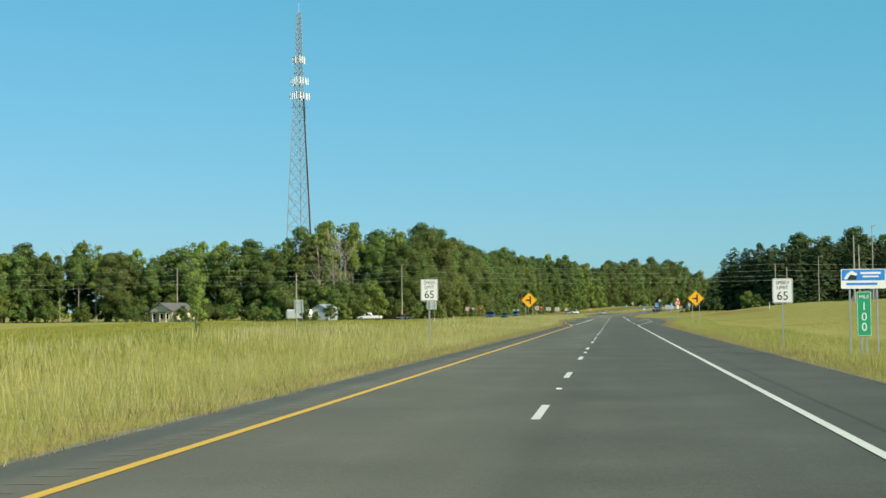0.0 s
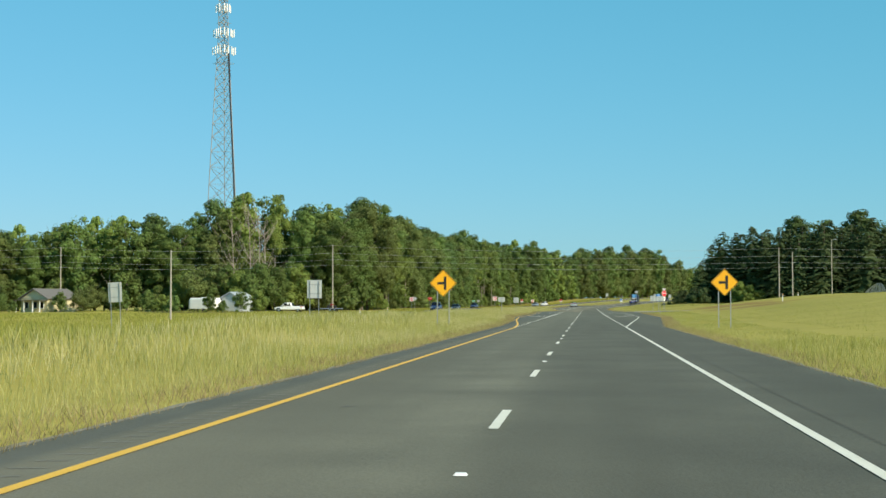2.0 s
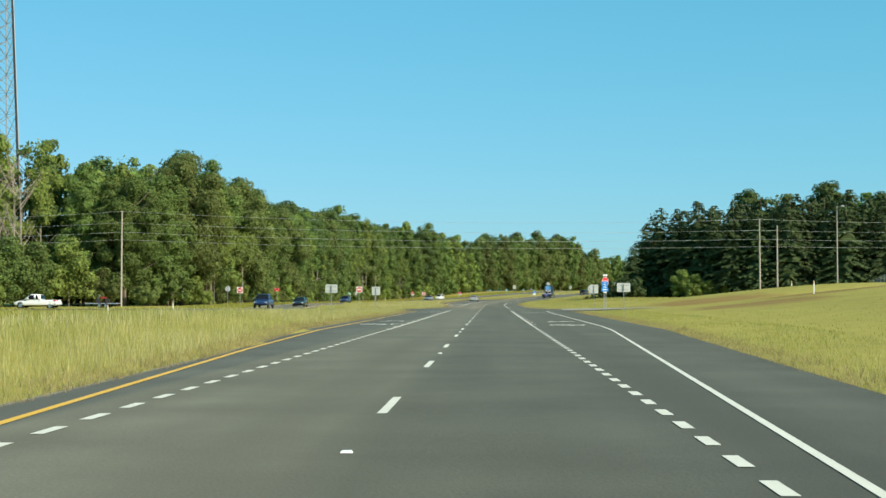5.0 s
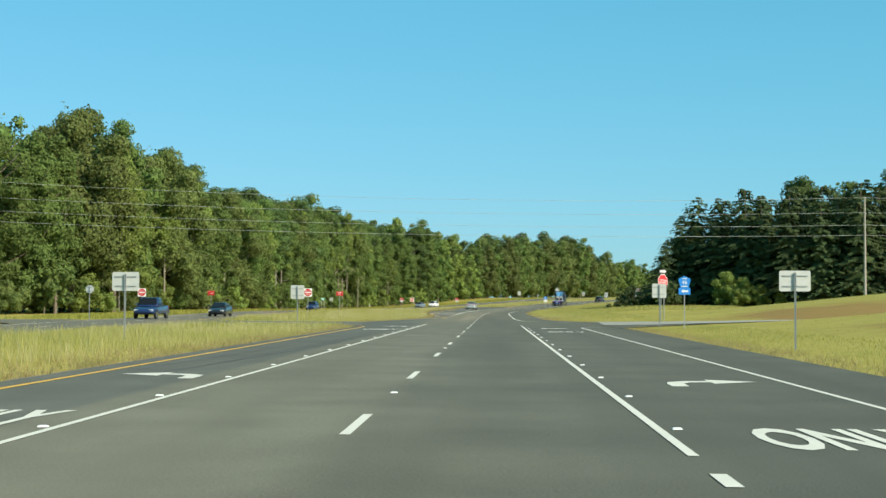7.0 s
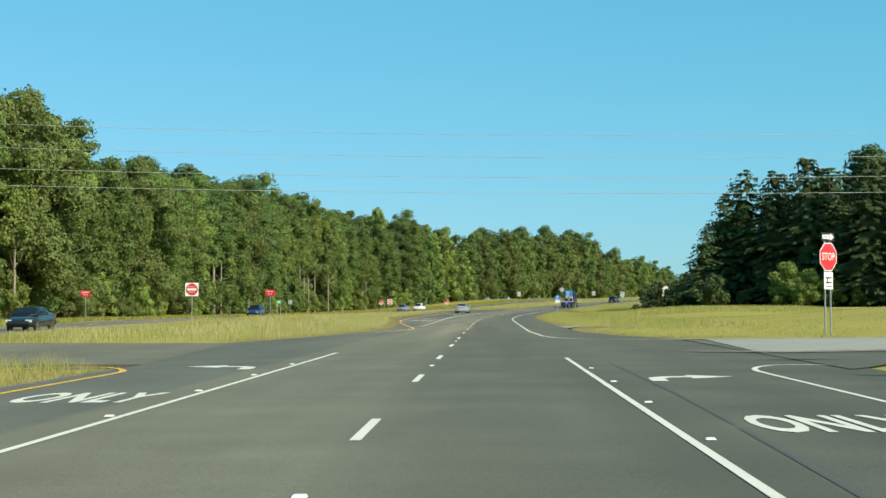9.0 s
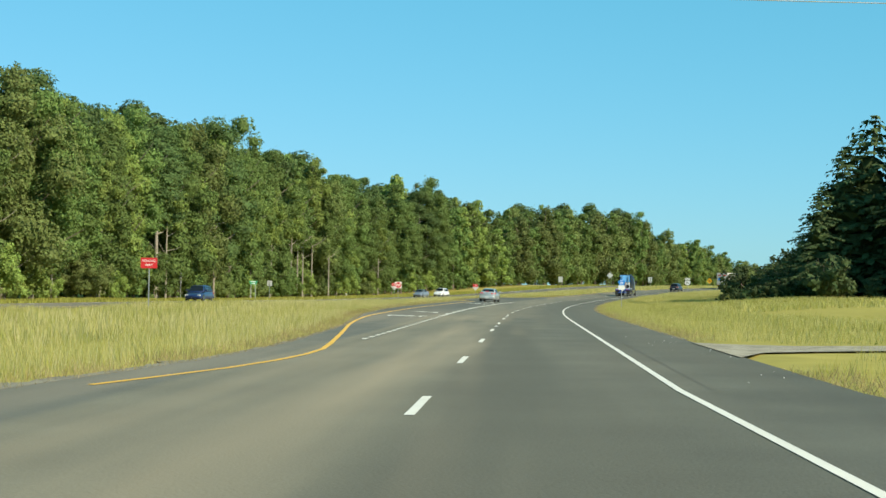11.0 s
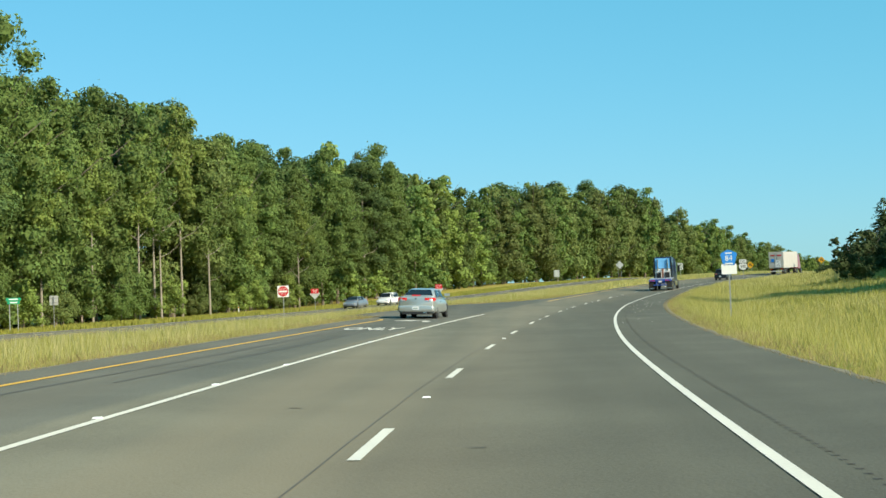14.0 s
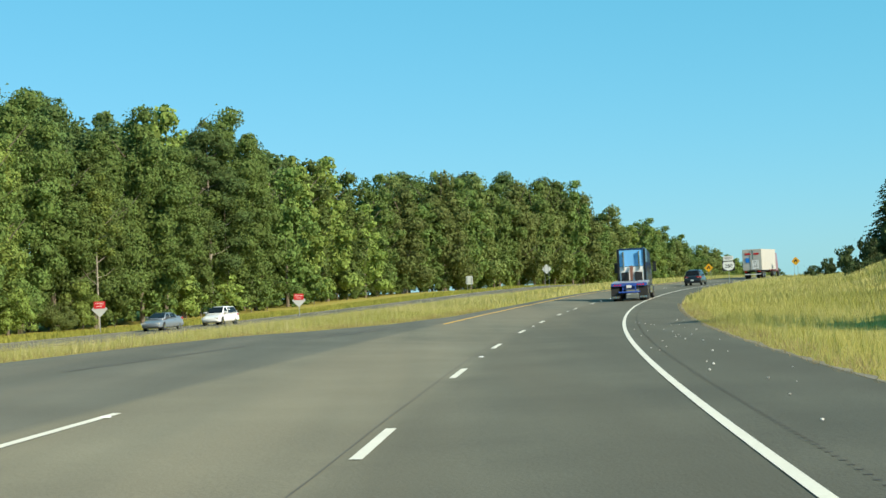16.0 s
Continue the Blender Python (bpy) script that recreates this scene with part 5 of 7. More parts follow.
def route_sign(x, y):
    ob = stand("route_sign", x, y, -15, "white west route 280 shield sign on a post at the verge", "road sign")
    panel(ob, moved(rect(1.0, 0.46), 0, 5.62), M_SIGN_WHITE, "direction_plate")
    word_part("word", "WEST", 0.3, 0, 5.62, M_SIGN_BLACK, ob)
    panel(ob, moved(rect(1.25, 1.02, 0.05), 0, 4.86), M_SIGN_BLACK, "shield_plate")
    shield = [(-0.58, 0.2), (-0.42, 0.46), (-0.2, 0.40), (0, 0.47), (0.2, 0.40), (0.42, 0.46), (0.58, 0.2), (0.56, -0.15), (0.3, -0.40), (0, -0.48), (-0.3, -0.40), (-0.56, -0.15)]
    flat_part("shield", moved(shield, 0, 4.86), M_SIGN_WHITE, ob)
    word_part("number", "280", 0.52, 0, 4.84, M_SIGN_BLACK, ob)
    post(ob, 0, 5.8, 5.8 - foot(x, y))


route_sign(30.45, 637)


def curve_sign(x, y, zc):
    ob = stand("warning_sign", x, y, -18, "small amber diamond warning sign with a plate on two posts", "road sign", "warning signs on the crest")
    panel(ob, moved(diamond(1.45), 0, zc), M_SIGN_YELLOW)
    flat_part("symbol", [(-0.3, zc - 0.2), (-0.1, zc - 0.2), (-0.1, zc), (0.1, zc), (0.1, zc - 0.2), (0.3, zc - 0.2), (0.2, zc + 0.15), (0.08, zc + 0.3), (-0.08, zc + 0.3), (-0.2, zc + 0.15)], M_SIGN_BLACK, ob)
    for dx in (-0.3, 0.3):
        post(ob, dx, zc, zc - foot(x, y))


curve_sign(46.4, 732, 6.45)
curve_sign(60.9, 732, 6.9)


def street_names(x, y):
    ob = stand("street_name_sign", x, y, 20, "pair of small green street name blades on two posts", "road sign")
    for dz, w in ((3.25, 1.1), (3.0, 0.9)):
        panel(ob, moved(rect(w, 0.22, 0.02), 0, dz), M_SIGN_GREEN, "blade")
        Shape().box((0, -0.014, dz), (w * 0.6, 0.004, 0.08)).object("line_of_text", M_SIGN_WHITE, ob)
    for dx in (-0.3, 0.3):
        post(ob, dx, 3.3, 3.3 - foot(x, y))


street_names(-39.2, 540)


# marker posts beside the carriageways
def marker_post(x, y, h=1.0):
    ob = tagged(empty("marker_post", pose(x, y, float(ground_at(x, y)) - 0.1)), "short white marker post in the grass", "post", "marker posts")
    Shape().box((0, 0, h / 2), (0.11, 0.05, h), taper=0.9).object("post", M_SIGN_WHITE, ob)
    Shape().box((0, -0.028, h - 0.12), (0.08, 0.006, 0.12)).object("reflector", M_SIGN_YELLOW, ob)


for x, y, h in ((-38.5, 300, 1.1), (-37, 322, 1.0), (30.5, 300, 1.3), (-34.5, 603, 1.0), (43, 372, 0.8)):
    marker_post(x, y, h)

# ---- utility poles, wires, fence, tower ----
M_WIRE = material("bright_aluminium_wire", (0.62, 0.63, 0.63), 0.5, 0.4)
M_DARK = material("dark_rubber_cable", (0.03, 0.03, 0.035), 0.7)


def utility_pole(x, y, top, arm=True, r=0.16, label="weathered grey wooden utility pole", lamp=False):
    z0 = float(ground_at(x, y)) - 0.3
    ob = tagged(empty("utility_pole", pose(x, y, z0)), label, "utility pole", "utility poles")
    h = top - z0
    Shape().rod((0, 0, 0), (0, 0, h), r, r * 0.62, 10).object("shaft", M_WOOD_POLE, ob)
    if arm:
        for drop in (0.1, 1.8, 3.2, 4.35):
            Shape().rod((0, -0.1, h - drop - 0.05), (0, -0.42, h - drop), 0.035, 0.05, 6).object("insulator", M_GALV, ob)
    if lamp:
        Shape().rod((0, 0, h - 0.3), (0.6, -0.4, h), 0.04, 0.03, 6).object("lamp_arm", M_GALV, ob)
        Shape().box((0.75, -0.5, h), (0.5, 0.25, 0.15), taper=0.8).object("lamp_head", M_GALV, ob)
    return ob


POLES = [(-190, 350, 13.8), (-113.5, 362, 14.2), (-56.3, 372.8, 14.8), (40.9, 386, 14.2), (120, 400, 16)]
for x, y, top in POLES:
    utility_pole(x, y, top)
utility_pole(44.2, 389, 13.3, False)
utility_pole(50.8, 377, 15.6, False, 0.12, "slim grey lamp pole on the grassy hill", True)
utility_pole(-59.1, 260.8, 9.4, False, 0.14, "pale dead tree trunk standing like a pole")
utility_pole(37.5, 237, 13.6, False)
utility_pole(38.6, 239, 12.2, False)
utility_pole(44.0, 258, 16.5, False, 0.12, "slim grey lamp pole on the grassy hill", True)


def cable(p, q, sag, r, name, label):
    sh = Shape()
    n = 14
    pts = [Vector(p).lerp(Vector(q), k / n) - Vector((0, 0, sag * 4 * (k / n) * (1 - k / n))) for k in range(n + 1)]
    side = (Vector(q) - Vector(p)).cross(Vector((0, 0, 1))).normalized() * r
    up = Vector((0, 0, r))
    sh.loft([[a - side, a - up, a + side, a + up] for a in pts])
    return tagged(sh.object(name, M_WIRE), label, "wire", "overhead wires")


for (x0, y0, t0), (x1, y1, t1) in zip(POLES[:-1], POLES[1:]):
    for drop, sag in ((0.1, 1.07), (1.8, 0.87), (3.2, 0.82), (4.35, 0.72)):
        cable((x0, y0 - 0.42, t0 - drop), (x1, y1 - 0.42, t1 - drop), sag, 0.014, "overhead_wire", "thin bright overhead wire between utility poles")


def chain_fence():
    ob = tagged(empty("chain_link_fence", pose(0, 0, 0)), "grey chain-link fence along the top of the grassy hill", "fence")
    n = 56
    pts = []
    for k in range(n + 1):
        x, y = 45 + 30 * k / n, 262 + 238 * k / n
        pts.append(Vector((x, y, float(ground_at(x, y)))))
    me = None
    for p in pts:
        o = mesh_object("fence_post", *(lambda s: (s.v, s.f))(Shape().rod(p - Vector((0, 0, 0.2)), p + Vector((0, 0, 2.0)), 0.04, 0.04, 6)), M_GALV, ob)
    rail, mesh_ = Shape(), Shape()
    for a, b in zip(pts[:-1], pts[1:]):
        rail.rod(a + Vector((0, 0, 1.95)), b + Vector((0, 0, 1.95)), 0.025, 0.025, 5)
        m = 22
        for k in range(-9, m):
            for lean in (1, -1):
                u0, u1 = k / m, (k + 10) / m
                z0, z1 = 0.05, 1.9
                if lean < 0:
                    z0, z1 = z1, z0
                c0, c1 = max(u0, 0), min(u1, 1)
                f0, f1 = (c0 - u0) / (u1 - u0), (c1 - u0) / (u1 - u0)
                p, q = a.lerp(b, c0) + Vector((0, 0, z0 + (z1 - z0) * f0)), a.lerp(b, c1) + Vector((0, 0, z0 + (z1 - z0) * f1))
                e = Vector((0, 0, 0.012))
                mesh_.add([p - e, q - e, q + e, p + e], [(0, 1, 2, 3)])
    rail.object("top_rail", M_GALV, ob)
    mesh_.object("wire_mesh", M_GALV, ob)


chain_fence()


def lattice_tower(x, y, h=98.0):
    z0 = float(ground_at(x, y))
    ob = tagged(empty("radio_tower", pose(x, y, z0, 0, 0, 8)), "tall grey steel lattice tower with white antenna panels", "tower")

    def half(z):
        return float(np.interp(z, (0, 35, 72, 84, h), (5.2, 3.6, 1.55, 1.2, 0.75)))

    def corner(k, z):
        a = radians(90 + 120 * k)
        return Vector((half(z) * 1.1 * math.cos(a), half(z) * 1.1 * math.sin(a), z))

    levels = [0.0]
    while levels[-1] < h - 1:
        levels.append(min(h, levels[-1] + max(1.6, half(levels[-1]) * 1.25)))
    for k in range(3):
        sh = Shape()
        for a, b in zip(levels[:-1], levels[1:]):
            sh.rod(corner(k, a), corner(k, b), 0.13 if a < 60 else 0.09, None, 6)
        sh.object("leg", M_GALV, ob)
    for k in range(3):
        sh = Shape()
        for i, (a, b) in enumerate(zip(levels[:-1], levels[1:])):
            j = (k + 1) % 3
            sh.rod(corner(k, a), corner(j, b), 0.075, None, 4)
            sh.rod(corner(j, a), corner(k, b), 0.075, None, 4)
            sh.rod(corner(k, b), corner(j, b), 0.045, None, 4)
        sh.object("bracing", M_GALV, ob)
    spine = [(corner(2, a) * 0.93, a) for a in levels if a <= 70]
    run = Shape().loft([[(p.x + 0.28 * math.cos(k * math.pi / 3), p.y + 0.28 * math.sin(k * math.pi / 3), a) for k in range(6)] for p, a in spine])
    run.object("cable_run", M_DARK, ob, "dark bundle of feeder cables")
    for z, r, n in ((78.0, 2.6, 9), (71.6, 3.4, 12), (67.0, 3.8, 12)):
        ring = Shape()
        for k in range(3):
            a0, a1 = radians(30 + 120 * k), radians(150 + 120 * k)
            p, q = Vector((r * math.cos(a0), r * math.sin(a0), z)), Vector((r * math.cos(a1), r * math.sin(a1), z))
            ring.rod(p.lerp(q, 0.12), p.lerp(q, 0.88), 0.06, None, 5)
            ring.rod(p.lerp(q, 0.5), (0, 0, z), 0.08, None, 5)
        ring.object("antenna_mount", M_GALV, ob)
        for k in range(n):
            side, f = k % 3, (0.15, 0.4, 0.62, 0.85)[(k // 3) % 4]
            a0, a1 = radians(30 + 120 * side), radians(150 + 120 * side)
            p = Vector((r * math.cos(a0), r * math.sin(a0), z)).lerp(Vector((r * math.cos(a1), r * math.sin(a1), z)), f)
            m = Matrix.Translation(p * 1.05 + Vector((0, 0, -0.05 * z * 0))) @ pose(0, 0, 0, 0, 0, 120 * side)
            Shape().box((0, 0.12, 0.1), (0.38, 0.2, 2.1), m, 0.96).object("antenna_panel", M_SIGN_WHITE, ob)
    Shape().rod((0, 0, h - 0.5), (0, 0, h + 3), 0.05, 0.02, 5).object("lightning_rod", M_GALV, ob)


lattice_tower(-99.6, 444.7)


# ---- houses at the edge of the wood ----
M_SIDING = material("cream_siding", (0.62, 0.55, 0.34), 0.8, second=(0.52, 0.46, 0.28), scale=1, fine=10)
M_ROOF = material("grey_shingle_roof", (0.16, 0.15, 0.14), 0.9, second=(0.10, 0.095, 0.09), scale=2, fine=15, bump=0.3)
M_TIN = material("pale_corrugated_tin", (0.55, 0.58, 0.60), 0.5, 0.4, second=(0.40, 0.43, 0.45), scale=2, fine=15)
M_GLASS = material("dark_window_glass", (0.012, 0.013, 0.015), 0.12, spec=0.18)
M_PLASTIC_WHITE = material("white_gelcoat", (0.82, 0.82, 0.80), 0.35, second=(0.7, 0.7, 0.68), scale=1, fine=8)


def house(x, y, turn, w, d, wall, rise, mat, roof_mat, name, label, porch=True):
    z0 = float(ground_at(x, y)) - 0.1
    ob = tagged(empty(name, pose(x, y, z0, 0, 0, turn)), label, "building")
    Shape().box((0, 0, wall / 2), (w, d, wall)).object("wall", mat, ob)
    for s in (-1, 1):
        Shape().plate([(-w / 2, wall), (w / 2, wall), (0, wall + rise)], s * d / 2 - 0.06, s * d / 2 + 0.06).object("gable", mat, ob)
    roof = Shape()
    for s in (-1, 1):
        a, b = Vector((s * (w / 2 + 0.45), 0, wall - 0.2)), Vector((0, 0, wall + rise + 0.12))
        n = 0.15
        pts = [(a.x, -d / 2 - 0.5, a.z), (b.x, -d / 2 - 0.5, b.z), (b.x, d / 2 + 0.5, b.z), (a.x, d / 2 + 0.5, a.z)]
        roof.add(pts + [(p[0], p[1], p[2] + n) for p in pts], [(0, 1, 2, 3), (7, 6, 5, 4), (0, 4, 5, 1), (1, 5, 6, 2), (2, 6, 7, 3), (3, 7, 4, 0)])
    roof.object("roof", roof_mat, ob)
    if porch:
        for dx in (-w * 0.28, w * 0.05, w * 0.3):
            win = Shape().box((dx, -d / 2 - 0.03, wall * 0.52), (1.0, 0.08, 1.4)).object("window", M_SIGN_WHITE, ob)
            Shape().box((dx, -d / 2 - 0.08, wall * 0.52), (0.8, 0.04, 1.2)).object("pane", M_GLASS, win)
        for dx in (-w * 0.45, -w * 0.15, w * 0.18, w * 0.45):
            Shape().box((dx, -d / 2 - 1.8, wall * 0.42), (0.16, 0.16, wall * 0.84)).object("porch_post", M_SIGN_WHITE, ob)
        Shape().box((0, -d / 2 - 1.0, wall * 0.87), (w + 0.3, 2.1, 0.14)).object("porch_roof", roof_mat, ob)
    else:
        Shape().box((0, -d / 2 - 0.03, 1.05), (1.6, 0.06, 2.1)).object("door", M_TIN, ob)


house(-110, 347, -22, 7.0, 9.0, 2.9, 1.7, M_SIDING, M_ROOF, "house", "small cream house with a porch before the wood")
house(-72.6, 353, -18, 4.2, 5.0, 2.9, 1.0, M_TIN, M_TIN, "shed", "grey tin shed among the trees", False)
house(-128, 236, -30, 4.0, 6.0, 2.3, 0.8, M_SIGN_WHITE, M_TIN, "shed", "low white shed in the long grass", False)


def camper(x, y, turn):
    ob = tagged(empty("camper_trailer", pose(x, y, float(ground_at(x, y)), 0, 0, turn)), "white camper trailer parked under the trees", "trailer")
    rings = [[(sx * 1.2 * k, yy, 0.6 + zz) for sx, zz in ((-1, 0.0), (1, 0.0), (1, 1.9 * k), (0.85, 2.2 * k), (-0.85, 2.2 * k), (-1, 1.9 * k))] for yy, k in ((-3.2, 0.86), (-2.9, 1.0), (2.8, 1.0), (3.3, 0.8))]
    Shape().loft(rings).object("body", M_PLASTIC_WHITE, ob)
    for yy in (-1.6, 0.6):
        Shape().box((1.21, yy, 1.9), (0.03, 1.1, 0.6)).object("window", M_GLASS, ob)
    Shape().box((0, 0.2, 2.85), (0.7, 0.9, 0.22)).object("roof_unit", M_PLASTIC_WHITE, ob)
    for sx in (-1, 1):
        Shape().rod((sx * 1.0, -0.3, 0.35), (sx * 1.2, -0.3, 0.35), 0.35, None, 14).object("wheel", M_DARK, ob)


camper(-78.8, 351, 72)

# ---- vehicles ----
def paint(name, color, metal=0.3):
    return material(name, color, 0.28, metal, second=tuple(c * 0.9 for c in color), scale=1, fine=30, coat=0.6)


M_SILVER, M_BLUE_PAINT = paint("silver_green_paint", (0.52, 0.55, 0.52), 0.55), paint("blue_lorry_paint", (0.05, 0.12, 0.50), 0.2)
M_WHITE_PAINT, M_BLACK_PAINT = paint("white_car_paint", (0.75, 0.75, 0.74), 0.0), paint("black_car_paint", (0.02, 0.022, 0.026), 0.3)
M_NAVY_PAINT, M_GREY_PAINT, M_RED_PAINT = paint("navy_car_paint", (0.02, 0.04, 0.12), 0.3), paint("grey_blue_car_paint", (0.24, 0.27, 0.31), 0.4), paint("red_lorry_paint", (0.35, 0.03, 0.03), 0.2)
M_NIGHT_PAINT = paint("dark_blue_lorry_paint", (0.012, 0.022, 0.07), 0.2)
# the sky mirrored in the cab's rear panel, put into its blue base colour
M_SKY_REFLECTION = material("light_blue_sky_reflection", (0.20, 0.55, 0.95), 0.3, 0.0, second=(0.17, 0.48, 0.9), scale=1, fine=8, coat=0.8)
M_TYRE = material("black_tyre_rubber", (0.018, 0.018, 0.018), 0.85, second=(0.03, 0.03, 0.028), scale=6, fine=40)
M_CHROME = material("polished_alloy", (0.70, 0.71, 0.72), 0.2, 0.95)
M_TAIL = material("red_tail_lamp_lens", (0.55, 0.02, 0.02), 0.15, second=(0.4, 0.015, 0.015), scale=3, fine=30, coat=0.5)
M_TAIL_LIT = material("lit_red_tail_lamp", (0.62, 0.03, 0.03), 0.2, second=(0.45, 0.02, 0.02), scale=6, fine=40, emit=0.3)
M_PLATE_BAR = material("pale_green_plate_bar", (0.32, 0.42, 0.36), 0.5)
M_LENS = material("clear_lamp_lens", (0.75, 0.76, 0.76), 0.1, 0.2)
M_TRIM = material("black_plastic_trim", (0.02, 0.02, 0.02), 0.6)
M_DECK = material("worn_steel_deck", (0.42, 0.45, 0.52), 0.45, 0.4, second=(0.26, 0.28, 0.34), scale=3, fine=20)
M_CURTAIN = material("brown_hose_bundle", (0.20, 0.09, 0.06), 0.8)
M_VAN_SIDE = material("white_trailer_panel", (0.52, 0.50, 0.45), 0.5, second=(0.42, 0.40, 0.36), scale=1, fine=12)


def ring8(y, hw, z0, z1, top=0.92, cham=0.12):
    """A body cross-section: narrower at the top, with bevelled shoulders."""
    c = cham
    return [(-hw + c, y, z0), (hw - c, y, z0), (hw, y, z0 + c), (hw, y, z0 + (z1 - z0) * 0.55), (hw * top, y, z1 - c * 0.6), (hw * top - c, y, z1), (-hw * top + c, y, z1), (-hw * top, y, z1 - c * 0.6), (-hw, y, z0 + (z1 - z0) * 0.55), (-hw, y, z0 + c)]


def soft_ring(y, hw, z0, z1, power=6.0, tumble=0.06, n=28):
    """A rounded body cross-section that leans in towards the top."""
    mid, half = (z0 + z1) / 2, (z1 - z0) / 2
    out = []
    for i in range(n):
        a = 2 * math.pi * (i + 0.5) / n
        c, s = math.cos(a), math.sin(a)
        x, z = math.copysign(abs(c) ** (2 / power), c), math.copysign(abs(s) ** (2 / power), s)
        out.append((hw * x * (1 - tumble * max(0, z)), y, mid + half * z))
    return out


def wheel(parent, x, y, r, width, rim=0.66, name="wheel"):
    side = 1 if x > 0 else -1
    hub = Shape()
    prof = [(0.86, 0.0), (0.97, 0.12), (1.0, 0.3), (1.0, 0.7), (0.97, 0.88), (0.86, 1.0)]
    n = 20
    rings = []
    for k, f in prof:
        rings.append([(x + side * (f - 1) * width, y + r * k * math.cos(2 * math.pi * i / n), r + r * k * math.sin(2 * math.pi * i / n)) for i in range(n)])
    ob = hub.loft(rings).object(name, M_TYRE, parent, smooth=False)
    rm = Shape()
    rm.rod((x - side * 0.05, y, r), (x + side * 0.012, y, r), r * rim, r * rim * 0.95, 20)
    o2 = rm.object("rim", M_CHROME, ob)
    slots = 9 if r < 0.45 else 8
    for k in range(slots):
        quad = [(rad * r * rim, 2 * math.pi * (k + e) / slots) for rad, e in ((0.40, 0.36), (0.40, 0.64), (0.82, 0.66), (0.82, 0.34))]
        ring = [(y + d * math.cos(a), r + d * math.sin(a)) for d, a in quad]
        sp = Shape().add([(x + side * 0.008, p, q) for p, q in ring] + [(x + side * 0.017, p, q) for p, q in ring], [(0, 1, 2, 3), (7, 6, 5, 4), (0, 4, 5, 1), (1, 5, 6, 2), (2, 6, 7, 3), (3, 7, 4, 0)])
        sp.object("wheel_slot", M_TRIM, ob)
    return ob


def on_lane(s, lat, turn=0.0):
    p = spot(s, lat)
    p.z = float(surface(s, lat)) + (0.005 if lat > -12 else 0.025)
    tilt = math.degrees(math.atan(float(surface(s, lat - 0.8) - surface(s, lat + 0.8)) / 1.6))
    slope = math.degrees(math.atan(float(surface(s + 2, lat) - surface(s - 2, lat)) / 4))
    return Matrix.Translation(p) @ pose(0, 0, 0, 0, 0, -heading(s)) @ pose(0, 0, 0, slope, tilt, 0) @ pose(0, 0, 0, 0, 0, turn)


